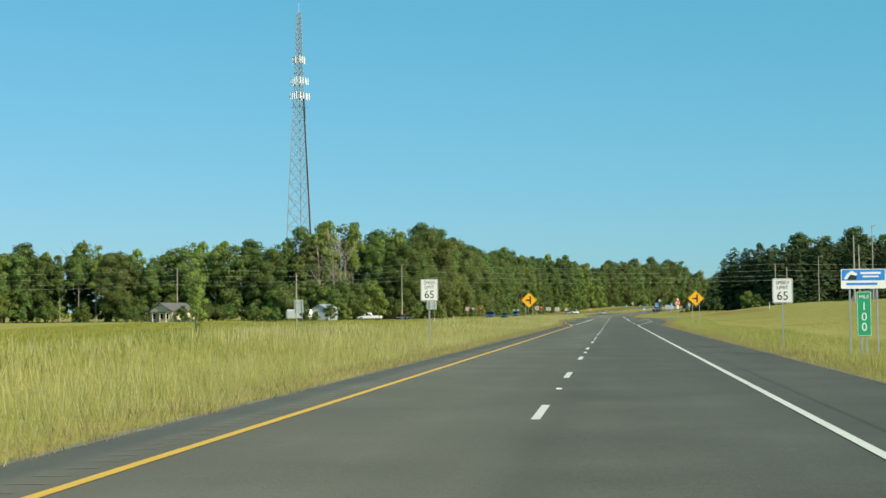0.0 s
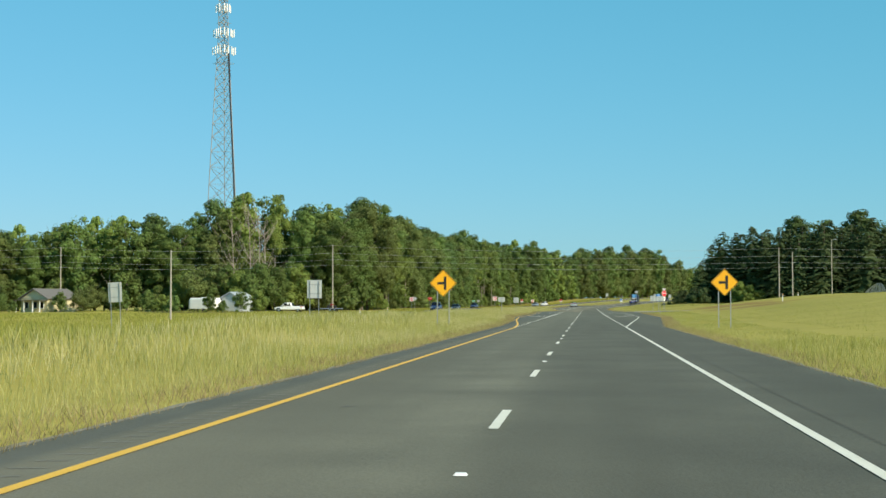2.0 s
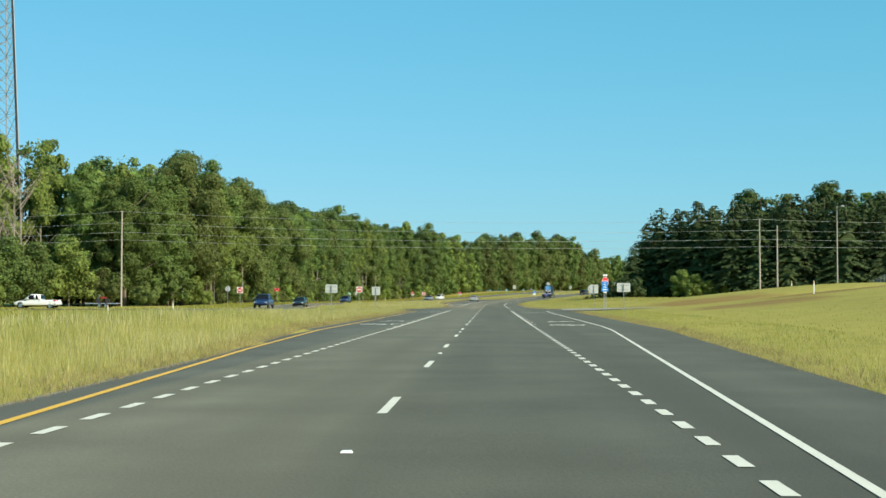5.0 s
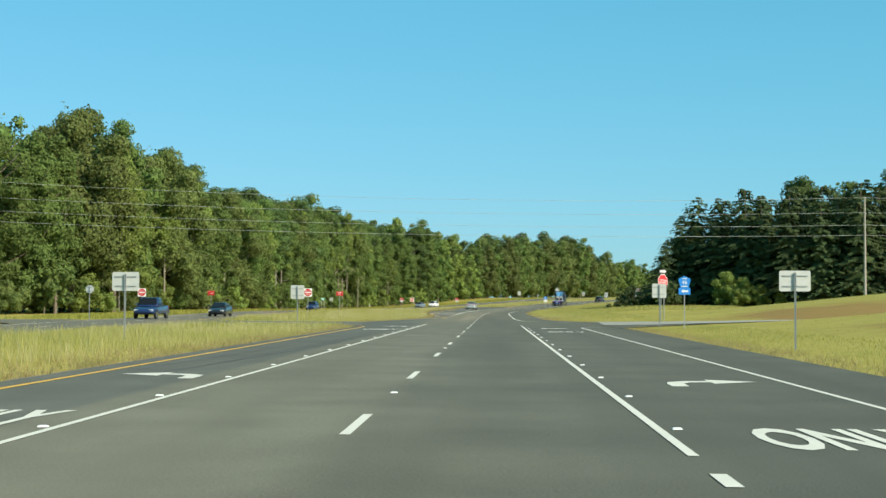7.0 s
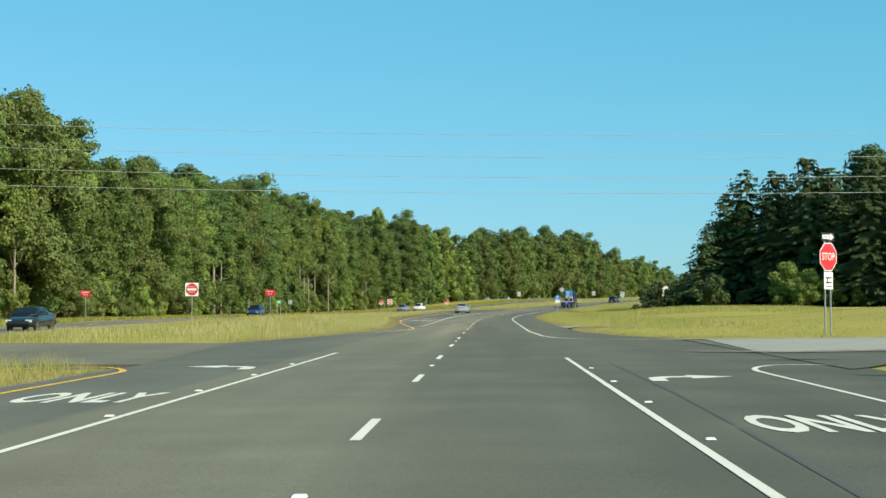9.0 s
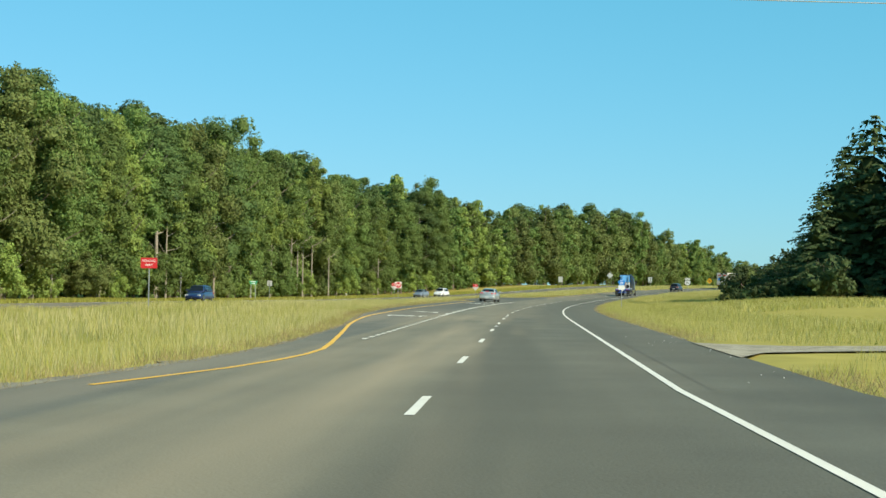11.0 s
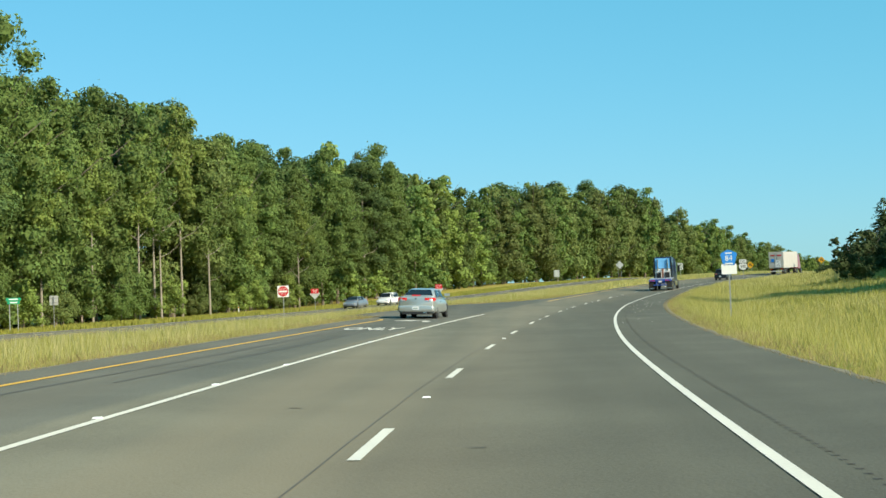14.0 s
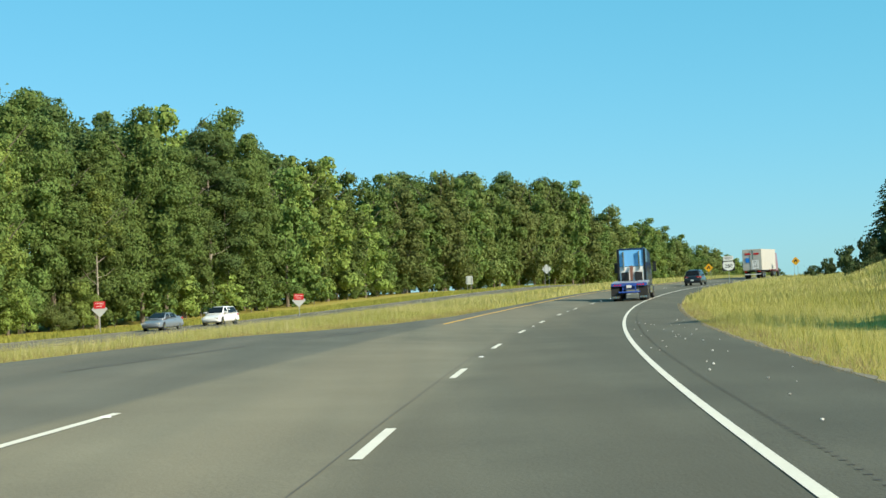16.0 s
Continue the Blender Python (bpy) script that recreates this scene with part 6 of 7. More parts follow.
def car(m, body_mat, label, kind="sedan", name="car"):
    """A car facing +y; kind is sedan, suv or pickup."""
    ob = tagged(empty(name, m), label, "car" if kind != "pickup" else "pickup truck", "cars on the road")
    L, W, H, r = {"sedan": (4.8, 1.83, 1.45, 0.33), "suv": (4.7, 1.88, 1.70, 0.36), "pickup": (5.8, 2.0, 1.9, 0.40)}[kind]
    hw, b = W / 2, L / 2
    belt = {"sedan": 0.98, "suv": 1.02, "pickup": 1.15}[kind]
    z0 = {"sedan": 0.24, "suv": 0.28, "pickup": 0.42}[kind]
    tail = belt + (0.11 if kind == "sedan" else 0.02)
    low = z0 - 0.04
    stations = ((-b, 0.90, low + 0.16, tail - 0.10), (-b + 0.03, 0.935, low + 0.08, tail - 0.04), (-b + 0.10, 0.96, low + 0.04, tail - 0.01), (-b + 0.28, 0.985, low, tail + 0.01), (-b + 0.7, 0.995, low, tail + 0.005), (-b + 1.3, 1.0, low, belt + 0.01), (0.0, 1.0, low, belt), (0.7, 1.0, low, belt - 0.01), (1.25, 0.995, low, belt - 0.035), (b - 0.75, 0.98, low, belt - 0.12), (b - 0.35, 0.94, low + 0.02, belt - 0.21), (b - 0.12, 0.86, low + 0.06, belt - 0.30), (b, 0.74, low + 0.16, belt - 0.40))
    Shape().loft([soft_ring(y, hw * f, a, c) for y, f, a, c in stations]).object("body", body_mat, ob, smooth=True)
    # greenhouse
    if kind == "sedan":
        cab = [(-b + 0.62, 0.74, 0.10), (-b + 1.45, 0.66, 0.41), (-0.35, 0.68, 0.48), (0.35, 0.67, 0.45), (1.35, 0.76, 0.0)]
    elif kind == "suv":
        cab = [(-b + 0.12, 0.78, 0.02), (-b + 0.5, 0.70, 0.60), (-0.4, 0.71, 0.67), (0.4, 0.70, 0.62), (1.35, 0.78, 0.0)]
    else:
        cab = [(-0.75, 0.80, 0.02), (-0.6, 0.74, 0.66), (0.1, 0.75, 0.74), (0.7, 0.74, 0.70), (1.55, 0.82, 0.0)]
    rr = []
    for y, w, h in cab:
        w = w * hw / 0.92
        rr.append([(-w - 0.10, y, belt - 0.05), (w + 0.10, y, belt - 0.05), (w + 0.03, y, belt + h * 0.55), (w - 0.06, y, belt + h * 0.94), (w - 0.2, y, belt + h), (-w + 0.2, y, belt + h), (-w + 0.06, y, belt + h * 0.94), (-w - 0.03, y, belt + h * 0.55)])
    Shape().loft(rr).object("roof", body_mat, ob, smooth=True)
    # glass, a little proud of the shell
    def pane(nm, pts, out):
        o = Vector(out)
        sh = Shape().add([Vector(p) + o for p in pts] + [Vector(p) - o for p in pts], [tuple(range(len(pts))), tuple(range(2 * len(pts) - 1, len(pts) - 1, -1))] + [(i, i + len(pts), (i + 1) % len(pts) + len(pts), (i + 1) % len(pts)) for i in range(len(pts))])
        return sh.object(nm, M_GLASS, ob)

    (y0, w0, h0), (y1, w1, h1), (y2, w2, h2), (y3, w3, h3), (y4, w4, h4) = cab
    k = hw / 0.92
    d = Vector((0, y1 - y0, h1 - h0))
    pane("rear_window", [(-w0 * k * 0.95, y0 + d.y * 0.12, belt + h0 + d.z * 0.12), (w0 * k * 0.95, y0 + d.y * 0.12, belt + h0 + d.z * 0.12), ((w1 * k - 0.16), y0 + d.y * 0.9, belt + h0 + d.z * 0.92), (-(w1 * k - 0.16), y0 + d.y * 0.9, belt + h0 + d.z * 0.92)], Vector((0, -d.z, d.y)).normalized() * 0.03)
    d = Vector((0, y3 - y4, h3 - h4))
    pane("windscreen", [(-w4 * k * 0.95, y4 + d.y * 0.12, belt + h4 + d.z * 0.12), (w4 * k * 0.95, y4 + d.y * 0.12, belt + h4 + d.z * 0.12), ((w3 * k - 0.16), y4 + d.y * 0.92, belt + d.z * 0.94), (-(w3 * k - 0.16), y4 + d.y * 0.92, belt + d.z * 0.94)], Vector((0, d.z, -d.y)).normalized() * 0.03)
    for side in (-1, 1):
        for a, c in ((y1 - 0.1 if kind == "sedan" else y0 + 0.3, -0.05), (0.02, y4 - 0.42)):
            xs = (w2 * k + 0.085) * side
            pane("side_window", [(xs, a, belt + 0.05), (xs, c, belt + 0.05), (xs - side * 0.12, c - (0.35 if c > 0 else 0.0), belt + 0.40 * (h2 / 0.5)), (xs - side * 0.12, a + 0.22, belt + 0.40 * (h2 / 0.5))], (0.018 * side, 0, 0.004))
        mir = Shape().loft([[(side * (hw + x), 0.92 + y, belt + 0.08 + z) for y, z in ((-0.08, 0), (0.08, 0.02), (0.08, 0.12), (-0.08, 0.14))] for x in (-0.06, 0.20)])
        mir.object("mirror", body_mat, ob)
        Shape().box((side * (hw * 0.985), -0.55, belt - 0.16), (0.05, 0.2, 0.035)).object("door_handle", M_CHROME, ob)
    for side in (-1, 1):
        lamp = Shape().loft([[(side * x, y, tail - a), (side * x, y, tail - c), (side * (x - 0.02), y + 0.22, tail - c), (side * (x - 0.02), y + 0.22, tail - a)] for x, y, a, c in ((hw * 0.48, -b - 0.016, 0.18, 0.085), (hw * 0.62, -b - 0.018, 0.23, 0.075), (hw * 0.88, -b + 0.030, 0.25, 0.075), (hw * 0.975, -b + 0.15, 0.24, 0.08), (hw * 1.0, -b + 0.30, 0.20, 0.10))])
        lo = lamp.object("tail_lamp", M_TAIL_LIT if kind == "sedan" and body_mat is M_SILVER else M_TAIL, ob)
        Shape().box((side * hw * 0.68, -b - 0.010, tail - 0.205), (0.20, 0.04, 0.035), None, 0.9).object("reversing_lens", M_LENS, lo)
        Shape().box((side * hw * 0.66, b - 0.12, belt - 0.38), (0.36, 0.16, 0.15)).object("headlamp", M_LENS, ob)
    Shape().loft([soft_ring(y, hw * f, z0 + a, z0 + c, 5.0, 0.0) for y, f, a, c in ((-b - 0.075, 0.86, 0.12, 0.34), (-b - 0.06, 0.91, 0.08, 0.38), (-b - 0.01, 0.955, 0.05, 0.405), (-b + 0.10, 0.985, 0.04, 0.41), (-b + 0.34, 1.006, 0.04, 0.40))]).object("rear_bumper", body_mat, ob, smooth=True)
    Shape().box((0, -b - 0.078, z0 + 0.27), (0.32, 0.02, 0.16)).object("number_plate", M_SIGN_WHITE, ob)
    Shape().box((0, -b - 0.09, z0 + 0.26), (0.20, 0.01, 0.045)).object("plate_characters", M_PLATE_BAR, ob)
    Shape().box((0, -b + 0.02, z0 + 0.05), (hw * 1.5, 0.2, 0.13), None, 0.88).object("rear_bumper_trim", M_TRIM, ob)
    Shape().box((0, b - 0.06, z0 + 0.24), (hw * 1.2, 0.1, 0.2)).object("grille", M_TRIM, ob)
    if kind == "sedan":
        Shape().box((0, -b + 0.115, tail + 0.035), (0.42, 0.03, 0.05)).object("high_brake_lamp", M_TAIL_LIT if body_mat is M_SILVER else M_TAIL, ob)
        Shape().box((0, -b + 0.20, tail + 0.035), (hw * 1.35, 0.14, 0.025)).object("boot_spoiler", body_mat, ob)
        for dx in (0.42, 0.52):
            Shape().rod((dx, -b - 0.10, z0 + 0.06), (dx, -b + 0.2, z0 + 0.06), 0.035, None, 10).object("exhaust_pipe", M_CHROME, ob)
        Shape().rod((0, -b - 0.015, tail - 0.12), (0, -b + 0.05, tail - 0.12), 0.05, None, 14).object("badge", M_CHROME, ob)
    if kind == "pickup":
        Shape().box((0, -1.9, belt + 0.02), (hw * 1.6, 1.9, 0.05)).object("bed_floor", M_TRIM, ob)
    for x in (-hw + 0.035, hw - 0.035):
        for y in (-b + 0.95, b - 0.95):
            arch = Shape().rod((x * 0.9, y, r), (x * 1.012, y, r), r * 1.18, r * 1.18, 20)
            arch.object("wheel_arch", M_TRIM, ob)
            wheel(ob, x * 1.015, y, r, 0.22)
    return ob


car(on_lane(483.6, -5.85, -2), M_SILVER, "silver-green sedan with lit brake lights in the turn lane")
car(on_lane(596, float(oncoming(596)) - 0.6, 180), M_WHITE_PAINT, "white sport utility car on the opposite carriageway", "suv")
car(on_lane(585, float(oncoming(585)) - 1.2, 180), M_GREY_PAINT, "grey-blue sedan on the opposite carriageway")
car(on_lane(634, 1.3), M_BLACK_PAINT, "black sport utility car driving up the bend", "suv")
car(on_lane(329, float(oncoming(329)) - 1.9, 180), M_NAVY_PAINT, "dark blue pickup truck on the opposite carriageway", "pickup", "pickup_truck")
car(on_lane(352, float(oncoming(352)) + 1.8, 180), M_BLACK_PAINT, "black sedan on the opposite carriageway")
car(on_lane(467, float(oncoming(467)) - 1.8, 180), M_NAVY_PAINT, "dark blue sport utility car on the opposite carriageway", "suv")
car(Matrix.Translation((-60, 345, float(ground_at(-60, 345)) + 0.03)) @ pose(0, 0, 0, 0, 0, 88), M_WHITE_PAINT, "white pickup truck on the side road by the wood", "pickup", "pickup_truck")


def utility_trailer(x, y):
    ob = tagged(empty("utility_trailer", pose(x, y, float(ground_at(x, y)) + 0.03, 0, 0, 88)), "low flat trailer carrying a small red motorcycle", "trailer")
    Shape().box((0, 0, 0.6), (1.8, 4.2, 0.12)).object("deck", M_DECK, ob)
    Shape().box((0, 3.0, 0.55), (0.1, 2.0, 0.08)).object("drawbar", M_TRIM, ob)
    for sx in (-1, 1):
        Shape().rod((sx * 0.88, 0, 0.95), (sx * 0.88, 0.001, 0.66), 0.03).object("stake", M_TRIM, ob)
        for dy in (-0.5, 0.35):
            wheel(ob, sx * 1.0, dy - 0.2, 0.32, 0.2)
    bike = tagged(empty("motorcycle", pose(x, y, float(ground_at(x, y)) + 0.69, 0, 0, 88)), "small red motorcycle tied down on a trailer", "motorcycle")
    for dy in (-0.65, 0.65):
        wheel(bike, 0.06, dy, 0.30, 0.10, 0.8)
    Shape().loft([[(-0.1, -0.5, 0.62), (0.1, -0.5, 0.62), (0.1, -0.5, 0.76), (-0.1, -0.5, 0.76)], [(-0.13, 0.25, 0.55), (0.13, 0.25, 0.55), (0.13, 0.25, 0.85), (-0.13, 0.25, 0.85)]]).object("frame", M_RED_PAINT, bike)
    Shape().rod((-0.35, 0.42, 0.98), (0.35, 0.42, 0.98), 0.02).object("handlebar", M_CHROME, bike)
    Shape().rod((0, 0.42, 0.98), (0, 0.65, 0.3), 0.035).object("fork", M_CHROME, bike)


utility_trailer(-51.5, 345.3)


def tractor(m):
    """A bobtail road tractor seen from behind: low deck, mud flaps and a tall sleeper cab."""
    ob = tagged(empty("road_tractor", m), "blue road tractor without a trailer on the highway", "lorry")
    hw = 1.25
    fr = Shape()
    for sx in (-0.43, 0.43):
        fr.box((sx, 0.6, 0.92), (0.09, 7.4, 0.28))
    fr.box((0, -3.0, 0.92), (0.8, 0.1, 0.26)).box((0, -0.6, 0.92), (0.8, 0.12, 0.2))
    fr.object("chassis", M_BLUE_PAINT, ob)
    deck = Shape().loft([[(-1.25, y, z - 0.1), (1.25, y, z - 0.1), (1.25, y, z), (-1.25, y, z)] for y, z in ((-3.34, 1.22), (-2.0, 1.36), (-0.75, 1.40))])
    dk = deck.object("rear_deck", M_DECK, ob, "worn steel deck with a blue rear edge")
    Shape().box((0, -3.37, 1.16), (2.5, 0.03, 0.22)).object("rear_edge", M_BLUE_PAINT, dk)
    for sx in (-1, 1):
        for k in range(3):
            Shape().rod((sx * (0.62 + 0.19 * k), -3.385, 1.14), (sx * (0.62 + 0.19 * k), -3.41, 1.14), 0.055, None, 12).object("tail_lamp", M_TAIL_LIT, dk)
    Shape().box((0, -3.39, 1.02), (0.36, 0.02, 0.2)).object("number_plate", M_SIGN_WHITE, dk)
    for sx in (-1, 1):
        Shape().box((sx * 0.98, -3.28, 0.62), (0.60, 0.03, 0.92)).object("mud_flap", M_TYRE, ob)
        Shape().box((sx * 0.98, -3.30, 0.28), (0.5, 0.012, 0.14)).object("flap_weight", M_CHROME, ob)
        Shape().rod((sx * 0.45, -3.36, 0.62), (sx * 0.45, -3.36, 1.0), 0.045).object("tow_hanger", M_BLUE_PAINT, ob)
        for y in (-2.55, -1.3):
            for x in (0.92, 1.22):
                wheel(ob, sx * x, y, 0.51, 0.27, 0.6)
        wheel(ob, sx * 1.2, 4.0, 0.51, 0.30, 0.6)
    Shape().rod((-0.75, -3.36, 0.62), (0.75, -3.36, 0.62), 0.06).object("tow_bar", M_BLUE_PAINT, ob)
    fw = Shape().loft([[(-0.45, -2.2, 1.25), (0.45, -2.2, 1.25), (0.45, -2.2, 1.33), (-0.45, -2.2, 1.33)], [(-0.5, -1.5, 1.3), (0.5, -1.5, 1.3), (0.5, -1.5, 1.4), (-0.5, -1.5, 1.4)]])
    fw.object("fifth_wheel", M_TRIM, ob)
    # sleeper cab
    cab = []
    for y, w, z0, z1 in ((-0.35, 1.0, 0.95, 3.62), (-0.28, 1.04, 0.9, 3.74), (0.6, 1.08, 0.85, 3.75), (1.8, 1.22, 0.8, 3.45), (2.7, 1.2, 0.8, 2.75), (3.1, 1.12, 0.8, 1.95), (4.4, 1.0, 0.75, 1.75), (4.9, 0.85, 0.7, 1.55)):
        cab.append(ring8(y, w, z0, z1, 0.96, 0.16))
    Shape().loft(cab).object("cab", M_NIGHT_PAINT, ob, "dark blue sleeper cab")
    # rear panel with the sky's reflection as its colour
    Shape().box((0, -0.40, 3.02), (1.72, 0.06, 1.16)).object("sky_blue_panel", M_SKY_REFLECTION, ob)
    for sx in (-1, 1):
        Shape().box((sx * 0.96, -0.42, 2.45), (0.13, 0.16, 2.5), None, 0.95).object("side_fairing", M_BLACK_PAINT, ob)
        Shape().rod((sx * 0.56, -0.52, 2.2), (sx * 0.56, -0.52, 3.5), 0.06, None, 10).object("tall_exhaust", M_CHROME, ob)
        Shape().box((sx * 1.42, 2.75, 2.35), (0.28, 0.14, 0.75), None, 0.92).object("mirror", M_BLACK_PAINT, ob)
        Shape().box((sx * 1.10, 1.2, 0.72), (0.30, 2.6, 0.55)).object("fuel_tank_fairing", M_CHROME, ob)
        Shape().box((sx * 0.48, -0.50, 1.66), (0.54, 0.06, 0.70)).object("dark_panel", M_TRIM, ob)
    Shape().box((0, -0.44, 1.82), (1.74, 0.06, 1.16), None, 0.97).object("white_panel", M_PLASTIC_WHITE, ob)
    for k in range(4):
        pts = [(-0.09 + 0.06 * k, -0.55, 2.45), (-0.08 + 0.05 * k, -0.75, 1.9), (-0.06 + 0.04 * k, -0.85, 1.45), (-0.1 + 0.06 * k, -0.62, 1.25)]
        Shape().loft([[(x + 0.03 * math.cos(a), y, z + 0.03 * math.sin(a)) for a in (0, 1.05, 2.09, 3.14, 4.19, 5.24)] for x, y, z in pts]).object("air_hose", M_CURTAIN, ob)
    return ob


tractor(on_lane(579.0, 2.4))


def box_lorry(m):
    ob = tagged(empty("semi_trailer_lorry", m), "white box trailer drawn by a red tractor near the crest", "lorry")
    body = Shape().box((0, 0, 2.55), (2.55, 12.5, 2.85)).object("trailer_box", M_VAN_SIDE, ob)
    for sx in (-1, 1):
        d = Shape().box((sx * 0.63, -6.27, 2.55), (1.2, 0.04, 2.7)).object("rear_door", M_VAN_SIDE, body)
        Shape().box((sx * 0.55, -6.31, 3.35), (0.8, 0.02, 0.24)).object("line_of_text", M_SIGN_RED, d)
        Shape().rod((sx * 0.2, -6.31, 1.25), (sx * 0.2, -6.31, 3.85), 0.025).object("lock_rod", M_GALV, d)
        Shape().box((sx * 0.9, -6.3, 0.95), (0.3, 0.06, 0.16)).object("tail_lamp", M_TAIL, ob)
    Shape().box((-0.62, -6.32, 2.5), (0.5, 0.02, 0.6)).object("emblem", M_SIGN_BLUE, body)
    Shape().box((0, 0, 1.0), (1.0, 11.5, 0.25)).object("chassis", M_TRIM, ob)
    Shape().box((0, -6.2, 0.6), (2.2, 0.1, 0.12)).object("under_run_bar", M_SIGN_WHITE, ob)
    for sx in (-1, 1):
        for y in (-4.9, -3.6, 4.6, 5.8, 9.6):
            wheel(ob, sx * 1.24, y, 0.5, 0.5 if y < 9 else 0.3, 0.6)
    cab = [ring8(y, w, 0.8, z1, 0.95, 0.15) for y, w, z1 in ((6.6, 1.2, 3.5), (8.3, 1.22, 3.5), (9.0, 1.2, 2.7), (10.4, 1.0, 1.8))]
    Shape().loft(cab).object("cab", M_RED_PAINT, ob)
    Shape().box((0, 5.6, 0.95), (1.0, 4.0, 0.25)).object("tractor_frame", M_RED_PAINT, ob)


box_lorry(on_lane(680.0, 1.9))

# ---- grass: blades and seed stalks along the verges ----
grass_rng = np.random.default_rng(21)


def blades(name, s, lat, height, width, mat, label, lean=0.55):
    """One mesh of tapered blades at the given places along the road."""
    n = len(s)
    x, y, h = np.interp(s, S_TAB, X_TAB), np.interp(s, S_TAB, Y_TAB), np.interp(s, S_TAB, H_TAB)
    base = np.stack([x + lat * np.cos(h), y - lat * np.sin(h), land(s, lat) - 0.06], -1)
    a = grass_rng.uniform(0, 2 * np.pi, n)
    u = np.stack([np.cos(a), np.sin(a), 0 * a], -1) * (width / 2)[:, None]
    b = grass_rng.uniform(0, 2 * np.pi, n)
    bend = np.stack([np.cos(b), np.sin(b), 0 * b], -1) * (height * lean * grass_rng.uniform(0.2, 1.0, n))[:, None]
    up = np.zeros((n, 3))
    up[:, 2] = height
    q = np.stack([base - u, base + u, base + bend + up], 1)
    return tagged(facets_object(name, q, mat), label, "grass", kind="stuff")


def patch(s, lat):
    return 0.5 + 0.5 * np.sin(s * 0.21 + 2.0 * np.sin(lat * 0.3)) * np.sin(lat * 0.37 + s * 0.05)


def keep_off(s, lat):
    """Where grass grows: not on the carriageways, crossovers and side roads."""
    ok = (lat < left_edge(s) - 0.12) | (lat > right_edge(s) + 0.1)
    ok &= np.abs(lat - oncoming(s)) > 5.1
    ok &= ~(crossing(s, lat) | ((s > 298) & (s < 323) & (lat < 0) & (lat > oncoming(s))))
    ok &= ~((s > 295) & (s < 326) & (lat > 0) & (lat < 13.5)) & ~((s > 303) & (s < 320) & (lat > 13)) & ~((s > 352) & (s < 369) & (lat > 0) & (lat < 9)) & ~((s > 358) & (s < 367) & (lat > 0) & (lat < 25))
    ok &= ~((s > 300) & (s < 320) & (lat < -31))
    return ok


def thin(height, dist):
    """Width of a blade by its height, broader where it stands far from the carriageway."""
    return grass_rng.uniform(0.007, 0.018, len(height)) * np.clip(dist / 3.0, 1, 2.6)


n = 460000
s = grass_rng.uniform(-22, 600, n)
lat = left_edge(s) - 0.15 - 17.5 * grass_rng.uniform(0, 1, n) ** 1.8
ok = keep_off(s, lat) & (lat > oncoming(s) + 5)
s, lat = s[ok], lat[ok]
dist = left_edge(s) - lat
ok = dist > 0.55 * np.exp(-((s - 343) / 11) ** 2) * grass_rng.uniform(0.3, 1.1, len(s))
s, lat, dist = s[ok], lat[ok], dist[ok]
hgt = np.clip(dist / 1.3, 0.3, 1) * (0.24 + 0.24 * patch(s, lat)) * grass_rng.uniform(0.55, 1.35, len(s))
green = grass_rng.uniform(0, 1, len(s)) < np.clip(0.10 + 0.75 * smooth_step(4, 11, dist) * (s < 330) * patch(s * 0.35, lat * 0.8 + 3) + 0.15 * patch(s * 0.9 + 5, lat), 0, 0.72)
for pick, mat, word in ((~green, M_GRASS, "tall dry yellow-green grass of the median"), (green, M_LAWN, "greener tufts among the dry grass of the median")):
    blades("median_grass", s[pick], lat[pick], hgt[pick], thin(hgt[pick], dist[pick]), mat, word)
n = 46000
s = grass_rng.uniform(-22, 600, n)
lat = left_edge(s) - 0.8 - 12 * grass_rng.uniform(0, 1, n) ** 1.5
ok = keep_off(s, lat) & (lat > oncoming(s) + 5) & (patch(s * 0.5 + 9, lat * 1.4) + grass_rng.uniform(-0.25, 0.25, n) > np.where(s > 330, 0.32, 0.52))
s, lat = s[ok], lat[ok]
blades("seed_stalks", s, lat, grass_rng.uniform(0.42, 0.68, len(s)), thin(s, left_edge(s) - lat) * 0.8, M_SEED, "pale seed stalks standing over the dry grass", 0.35)
n = 250000
s = grass_rng.uniform(-22, 620, n)
lat = right_edge(s) + 0.12 + np.where(s > 330, 11, 6) * grass_rng.uniform(0, 1, n) ** 1.8
ok = keep_off(s, lat)
s, lat = s[ok], lat[ok]
ok = ~((s > 322) & (s < 350) & (lat > 9.5) & (grass_rng.uniform(0, 1, len(s)) < 0.75))
s, lat = s[ok], lat[ok]
tall = np.where((s > 350), 1.1, np.where(s > 322, 0.5, 0.0)) + (s < 322) * np.where(s < 100, 0.8, 0.42)
hgt = tall * np.clip((lat - right_edge(s)) / 1.0, 0.3, 1) * (0.22 + 0.28 * patch(s, lat)) * grass_rng.uniform(0.6, 1.25, len(s))
pick = grass_rng.uniform(0, 1, len(s)) < np.where(s > 330, 0.72, 0.5)
for some, mat, word in ((pick, M_GRASS, "tall dry grass along the right verge"), (~pick, M_LAWN, "green grass along the right verge")):
    blades("verge_grass", s[some], lat[some], hgt[some], thin(hgt[some], lat[some] - right_edge(s[some])), mat, word)
n = 120000
s = grass_rng.uniform(20, 330, n)
lat = grass_rng.uniform(-110, -31, n)
ok = keep_off(s, lat)
s, lat = s[ok], lat[ok]
blades("meadow_grass", s, lat, (0.25 + 0.25 * patch(s * 0.4, lat * 0.4)) * grass_rng.uniform(0.6, 1.2, len(s)), grass_rng.uniform(0.04, 0.12, len(s)), M_LAWN, "green meadow grass beyond the road")
n = 60000
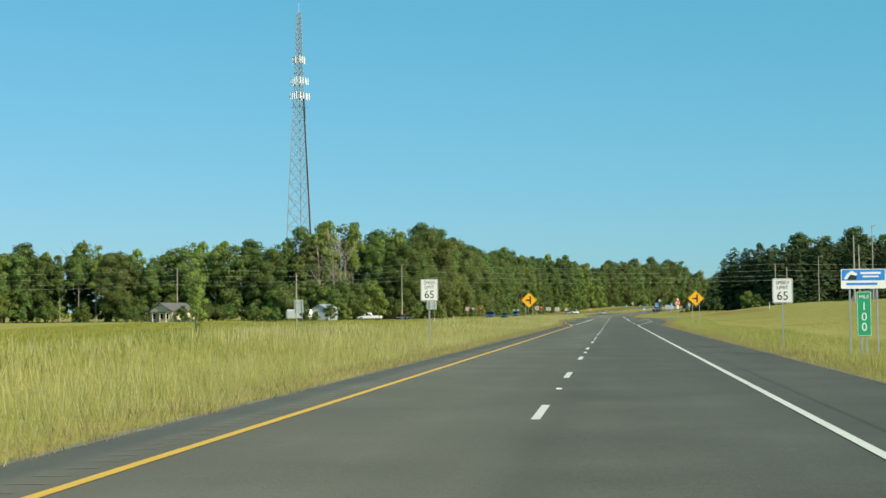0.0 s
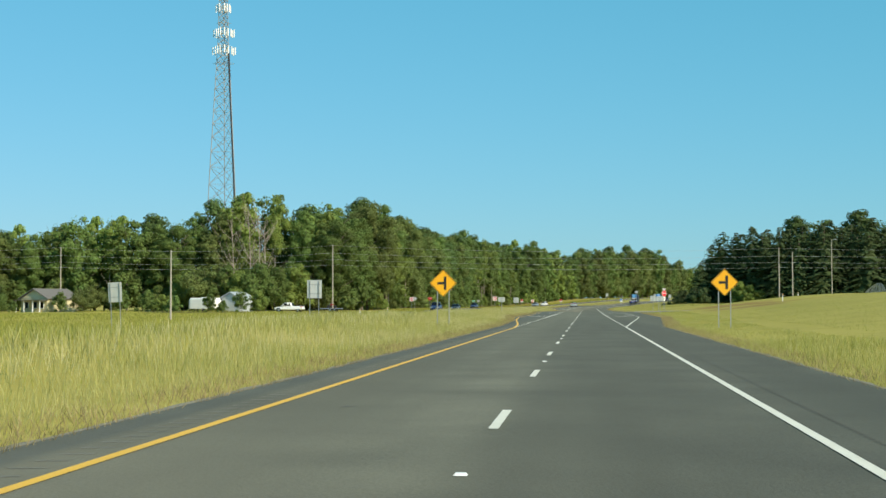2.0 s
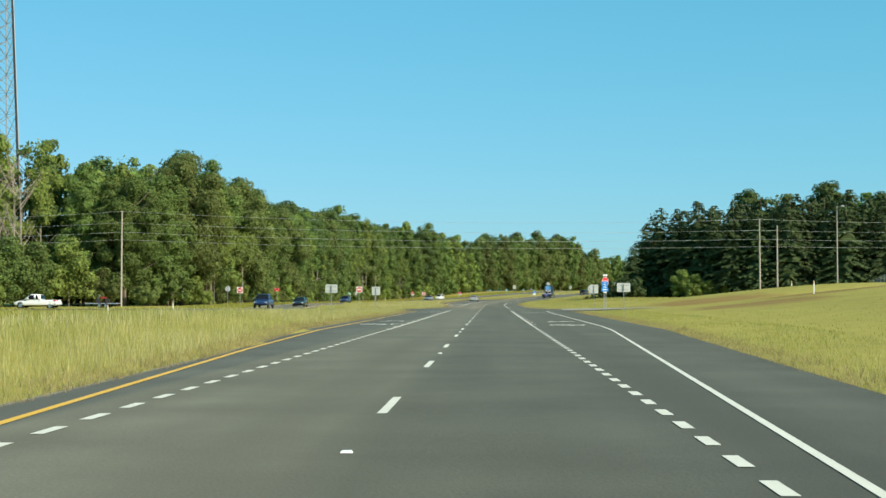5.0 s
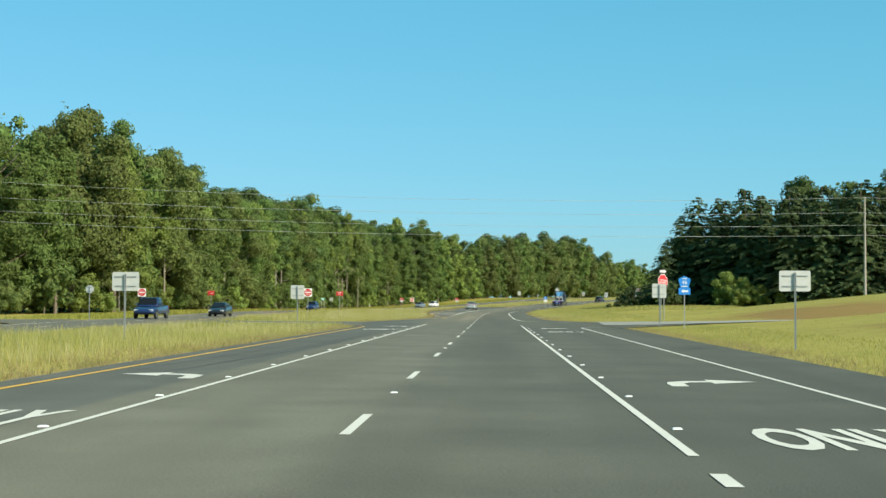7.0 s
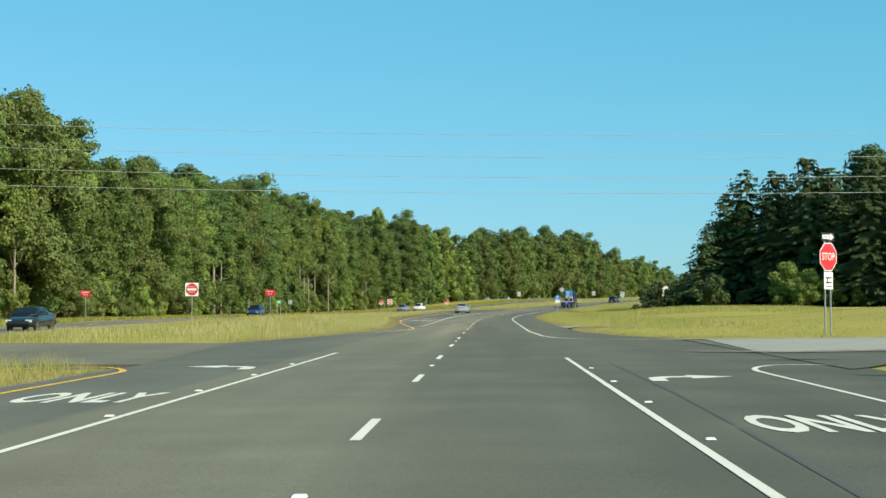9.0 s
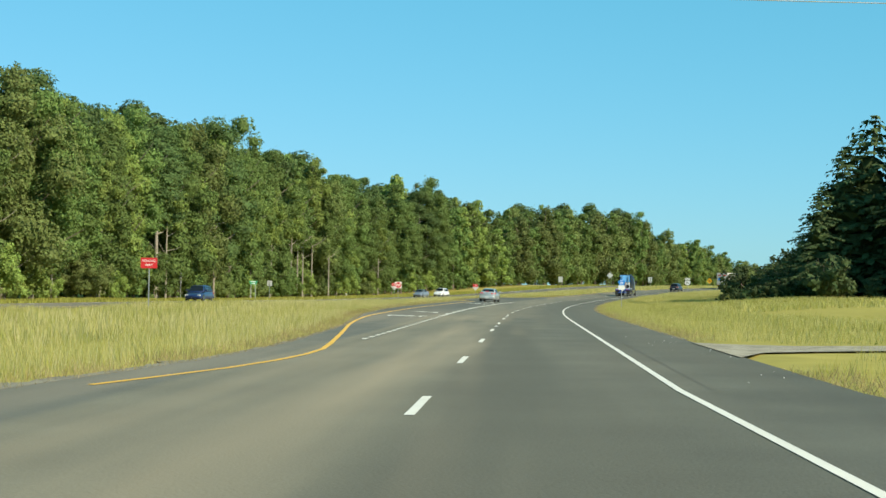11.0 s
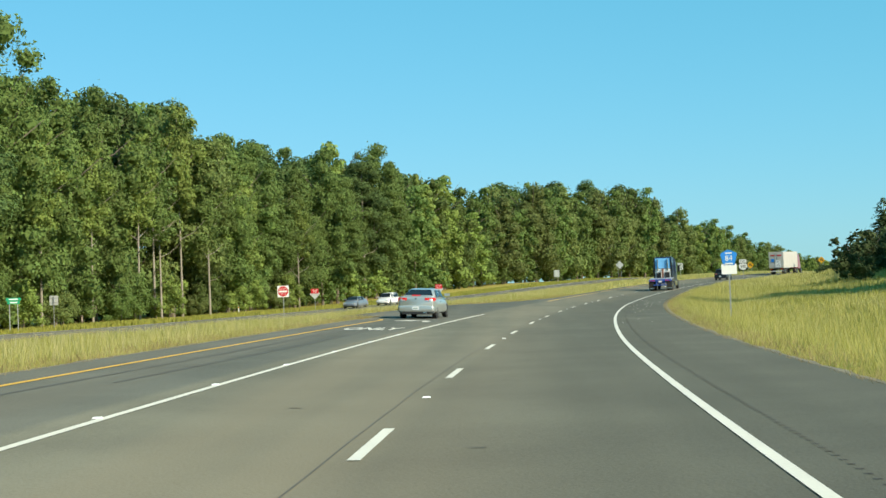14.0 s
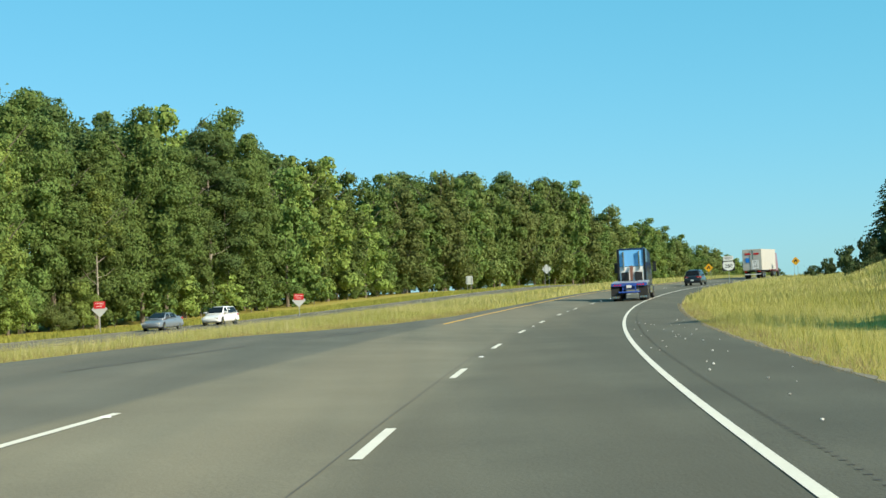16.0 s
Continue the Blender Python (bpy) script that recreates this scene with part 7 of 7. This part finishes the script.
s = grass_rng.uniform(20, 420, n)
lat = 15 + 60 * grass_rng.uniform(0, 1, n) ** 1.3
ok = keep_off(s, lat)
s, lat = s[ok], lat[ok]
ok = ~((lat > 13) & (lat < 42) & (s > 244) & (s < 300) & (grass_rng.uniform(0, 1, len(s)) < 0.6))
s, lat = s[ok], lat[ok]
blades("hill_grass", s, lat, 0.11 * grass_rng.uniform(0.6, 1.3, len(s)), grass_rng.uniform(0.02, 0.06, len(s)), M_LAWN, "short grass on the hill beside the road")
n = 60000
s = grass_rng.uniform(330, 760, n)
lat = oncoming(s) - 5 - 9 * grass_rng.uniform(0, 1, n)
blades("far_verge_grass", s, lat, 0.35 * grass_rng.uniform(0.6, 1.3, n), grass_rng.uniform(0.06, 0.16, n), M_LAWN, "rough grass at the foot of the wood")
n = 50000
s = grass_rng.uniform(560, 780, n)
lat = grass_rng.uniform(-1, 1, n)
lat = np.where(lat < 0, left_edge(s) - 0.2 + lat * 28, 6.4 + lat * 16)
ok = keep_off(s, lat)
s, lat = s[ok], lat[ok]
blades("far_median_grass", s, lat, 0.4 * grass_rng.uniform(0.6, 1.3, len(s)), grass_rng.uniform(0.08, 0.2, len(s)), M_GRASS, "dry grass of the rising median")

n = 80000
s = grass_rng.uniform(440, 720, n)
lat = 14 + 31 * grass_rng.uniform(0, 1, n) ** 1.4
dry = grass_rng.uniform(0, 1, n) < 0.6
for pick, mat, word in ((dry, M_GRASS, "rough dry grass on the roadside bank"), (~dry, M_LAWN, "rough green grass on the roadside bank")):
    blades("bank_grass", s[pick], lat[pick], 0.38 * grass_rng.uniform(0.6, 1.4, pick.sum()), grass_rng.uniform(0.03, 0.09, pick.sum()), mat, word)

n = 130000
s = grass_rng.uniform(-22, 560, n)
left = grass_rng.uniform(0, 1, n) < 0.6
off = 1.15 * grass_rng.uniform(0, 1, n) ** 1.7 - 0.10
lat = np.where(left, left_edge(s) - off, right_edge(s) + off)
ok = keep_off(s, np.where(left, lat - 0.25, lat + 0.25)) & (patch(s * 6, lat) + grass_rng.uniform(-0.3, 0.4, n) > 0.30)
s, lat, off = s[ok], lat[ok], off[ok]
blades("dead_grass_edge", s, lat, grass_rng.uniform(0.06, 0.20, len(s)) + 0.14 * np.clip(off, 0, 1), grass_rng.uniform(0.006, 0.018, len(s)), M_STRAW, "ragged dead grass along the edge of the asphalt", 1.0)

# ---- litter of pale stones on the shoulder of the bend ----
M_STONE = material("pale_stone_chips", (0.60, 0.58, 0.53), 0.9, second=(0.45, 0.43, 0.4), scale=4, fine=30)
stone_rng = np.random.default_rng(5)
for k in range(74):
    s0 = 497 + 34 * stone_rng.uniform(0, 1) if k < 36 else stone_rng.uniform(470, 500) if k < 46 else stone_rng.uniform(346, 372)
    lat0 = stone_rng.uniform(3.9, 5.9) if k < 46 else stone_rng.uniform(4.6, 6.6)
    r = stone_rng.uniform(0.012, 0.032) * (1 if k < 46 else 0.55)
    p = spot(s0, lat0)
    p.z = float(surface(s0, lat0)) + r * 0.5
    bm = bmesh.new()
    bmesh.ops.create_icosphere(bm, subdivisions=1, radius=r)
    for v in bm.verts:
        v.co *= stone_rng.uniform(0.7, 1.2)
        v.co.z *= 0.7
    me = bpy.data.meshes.new("stone")
    bm.to_mesh(me)
    bm.free()
    me.materials.append(M_STONE)
    ob = new("stone", me)
    ob.location = p
    tagged(ob, "small pale stone chip lying on the shoulder", "stone", "stones on the shoulder")
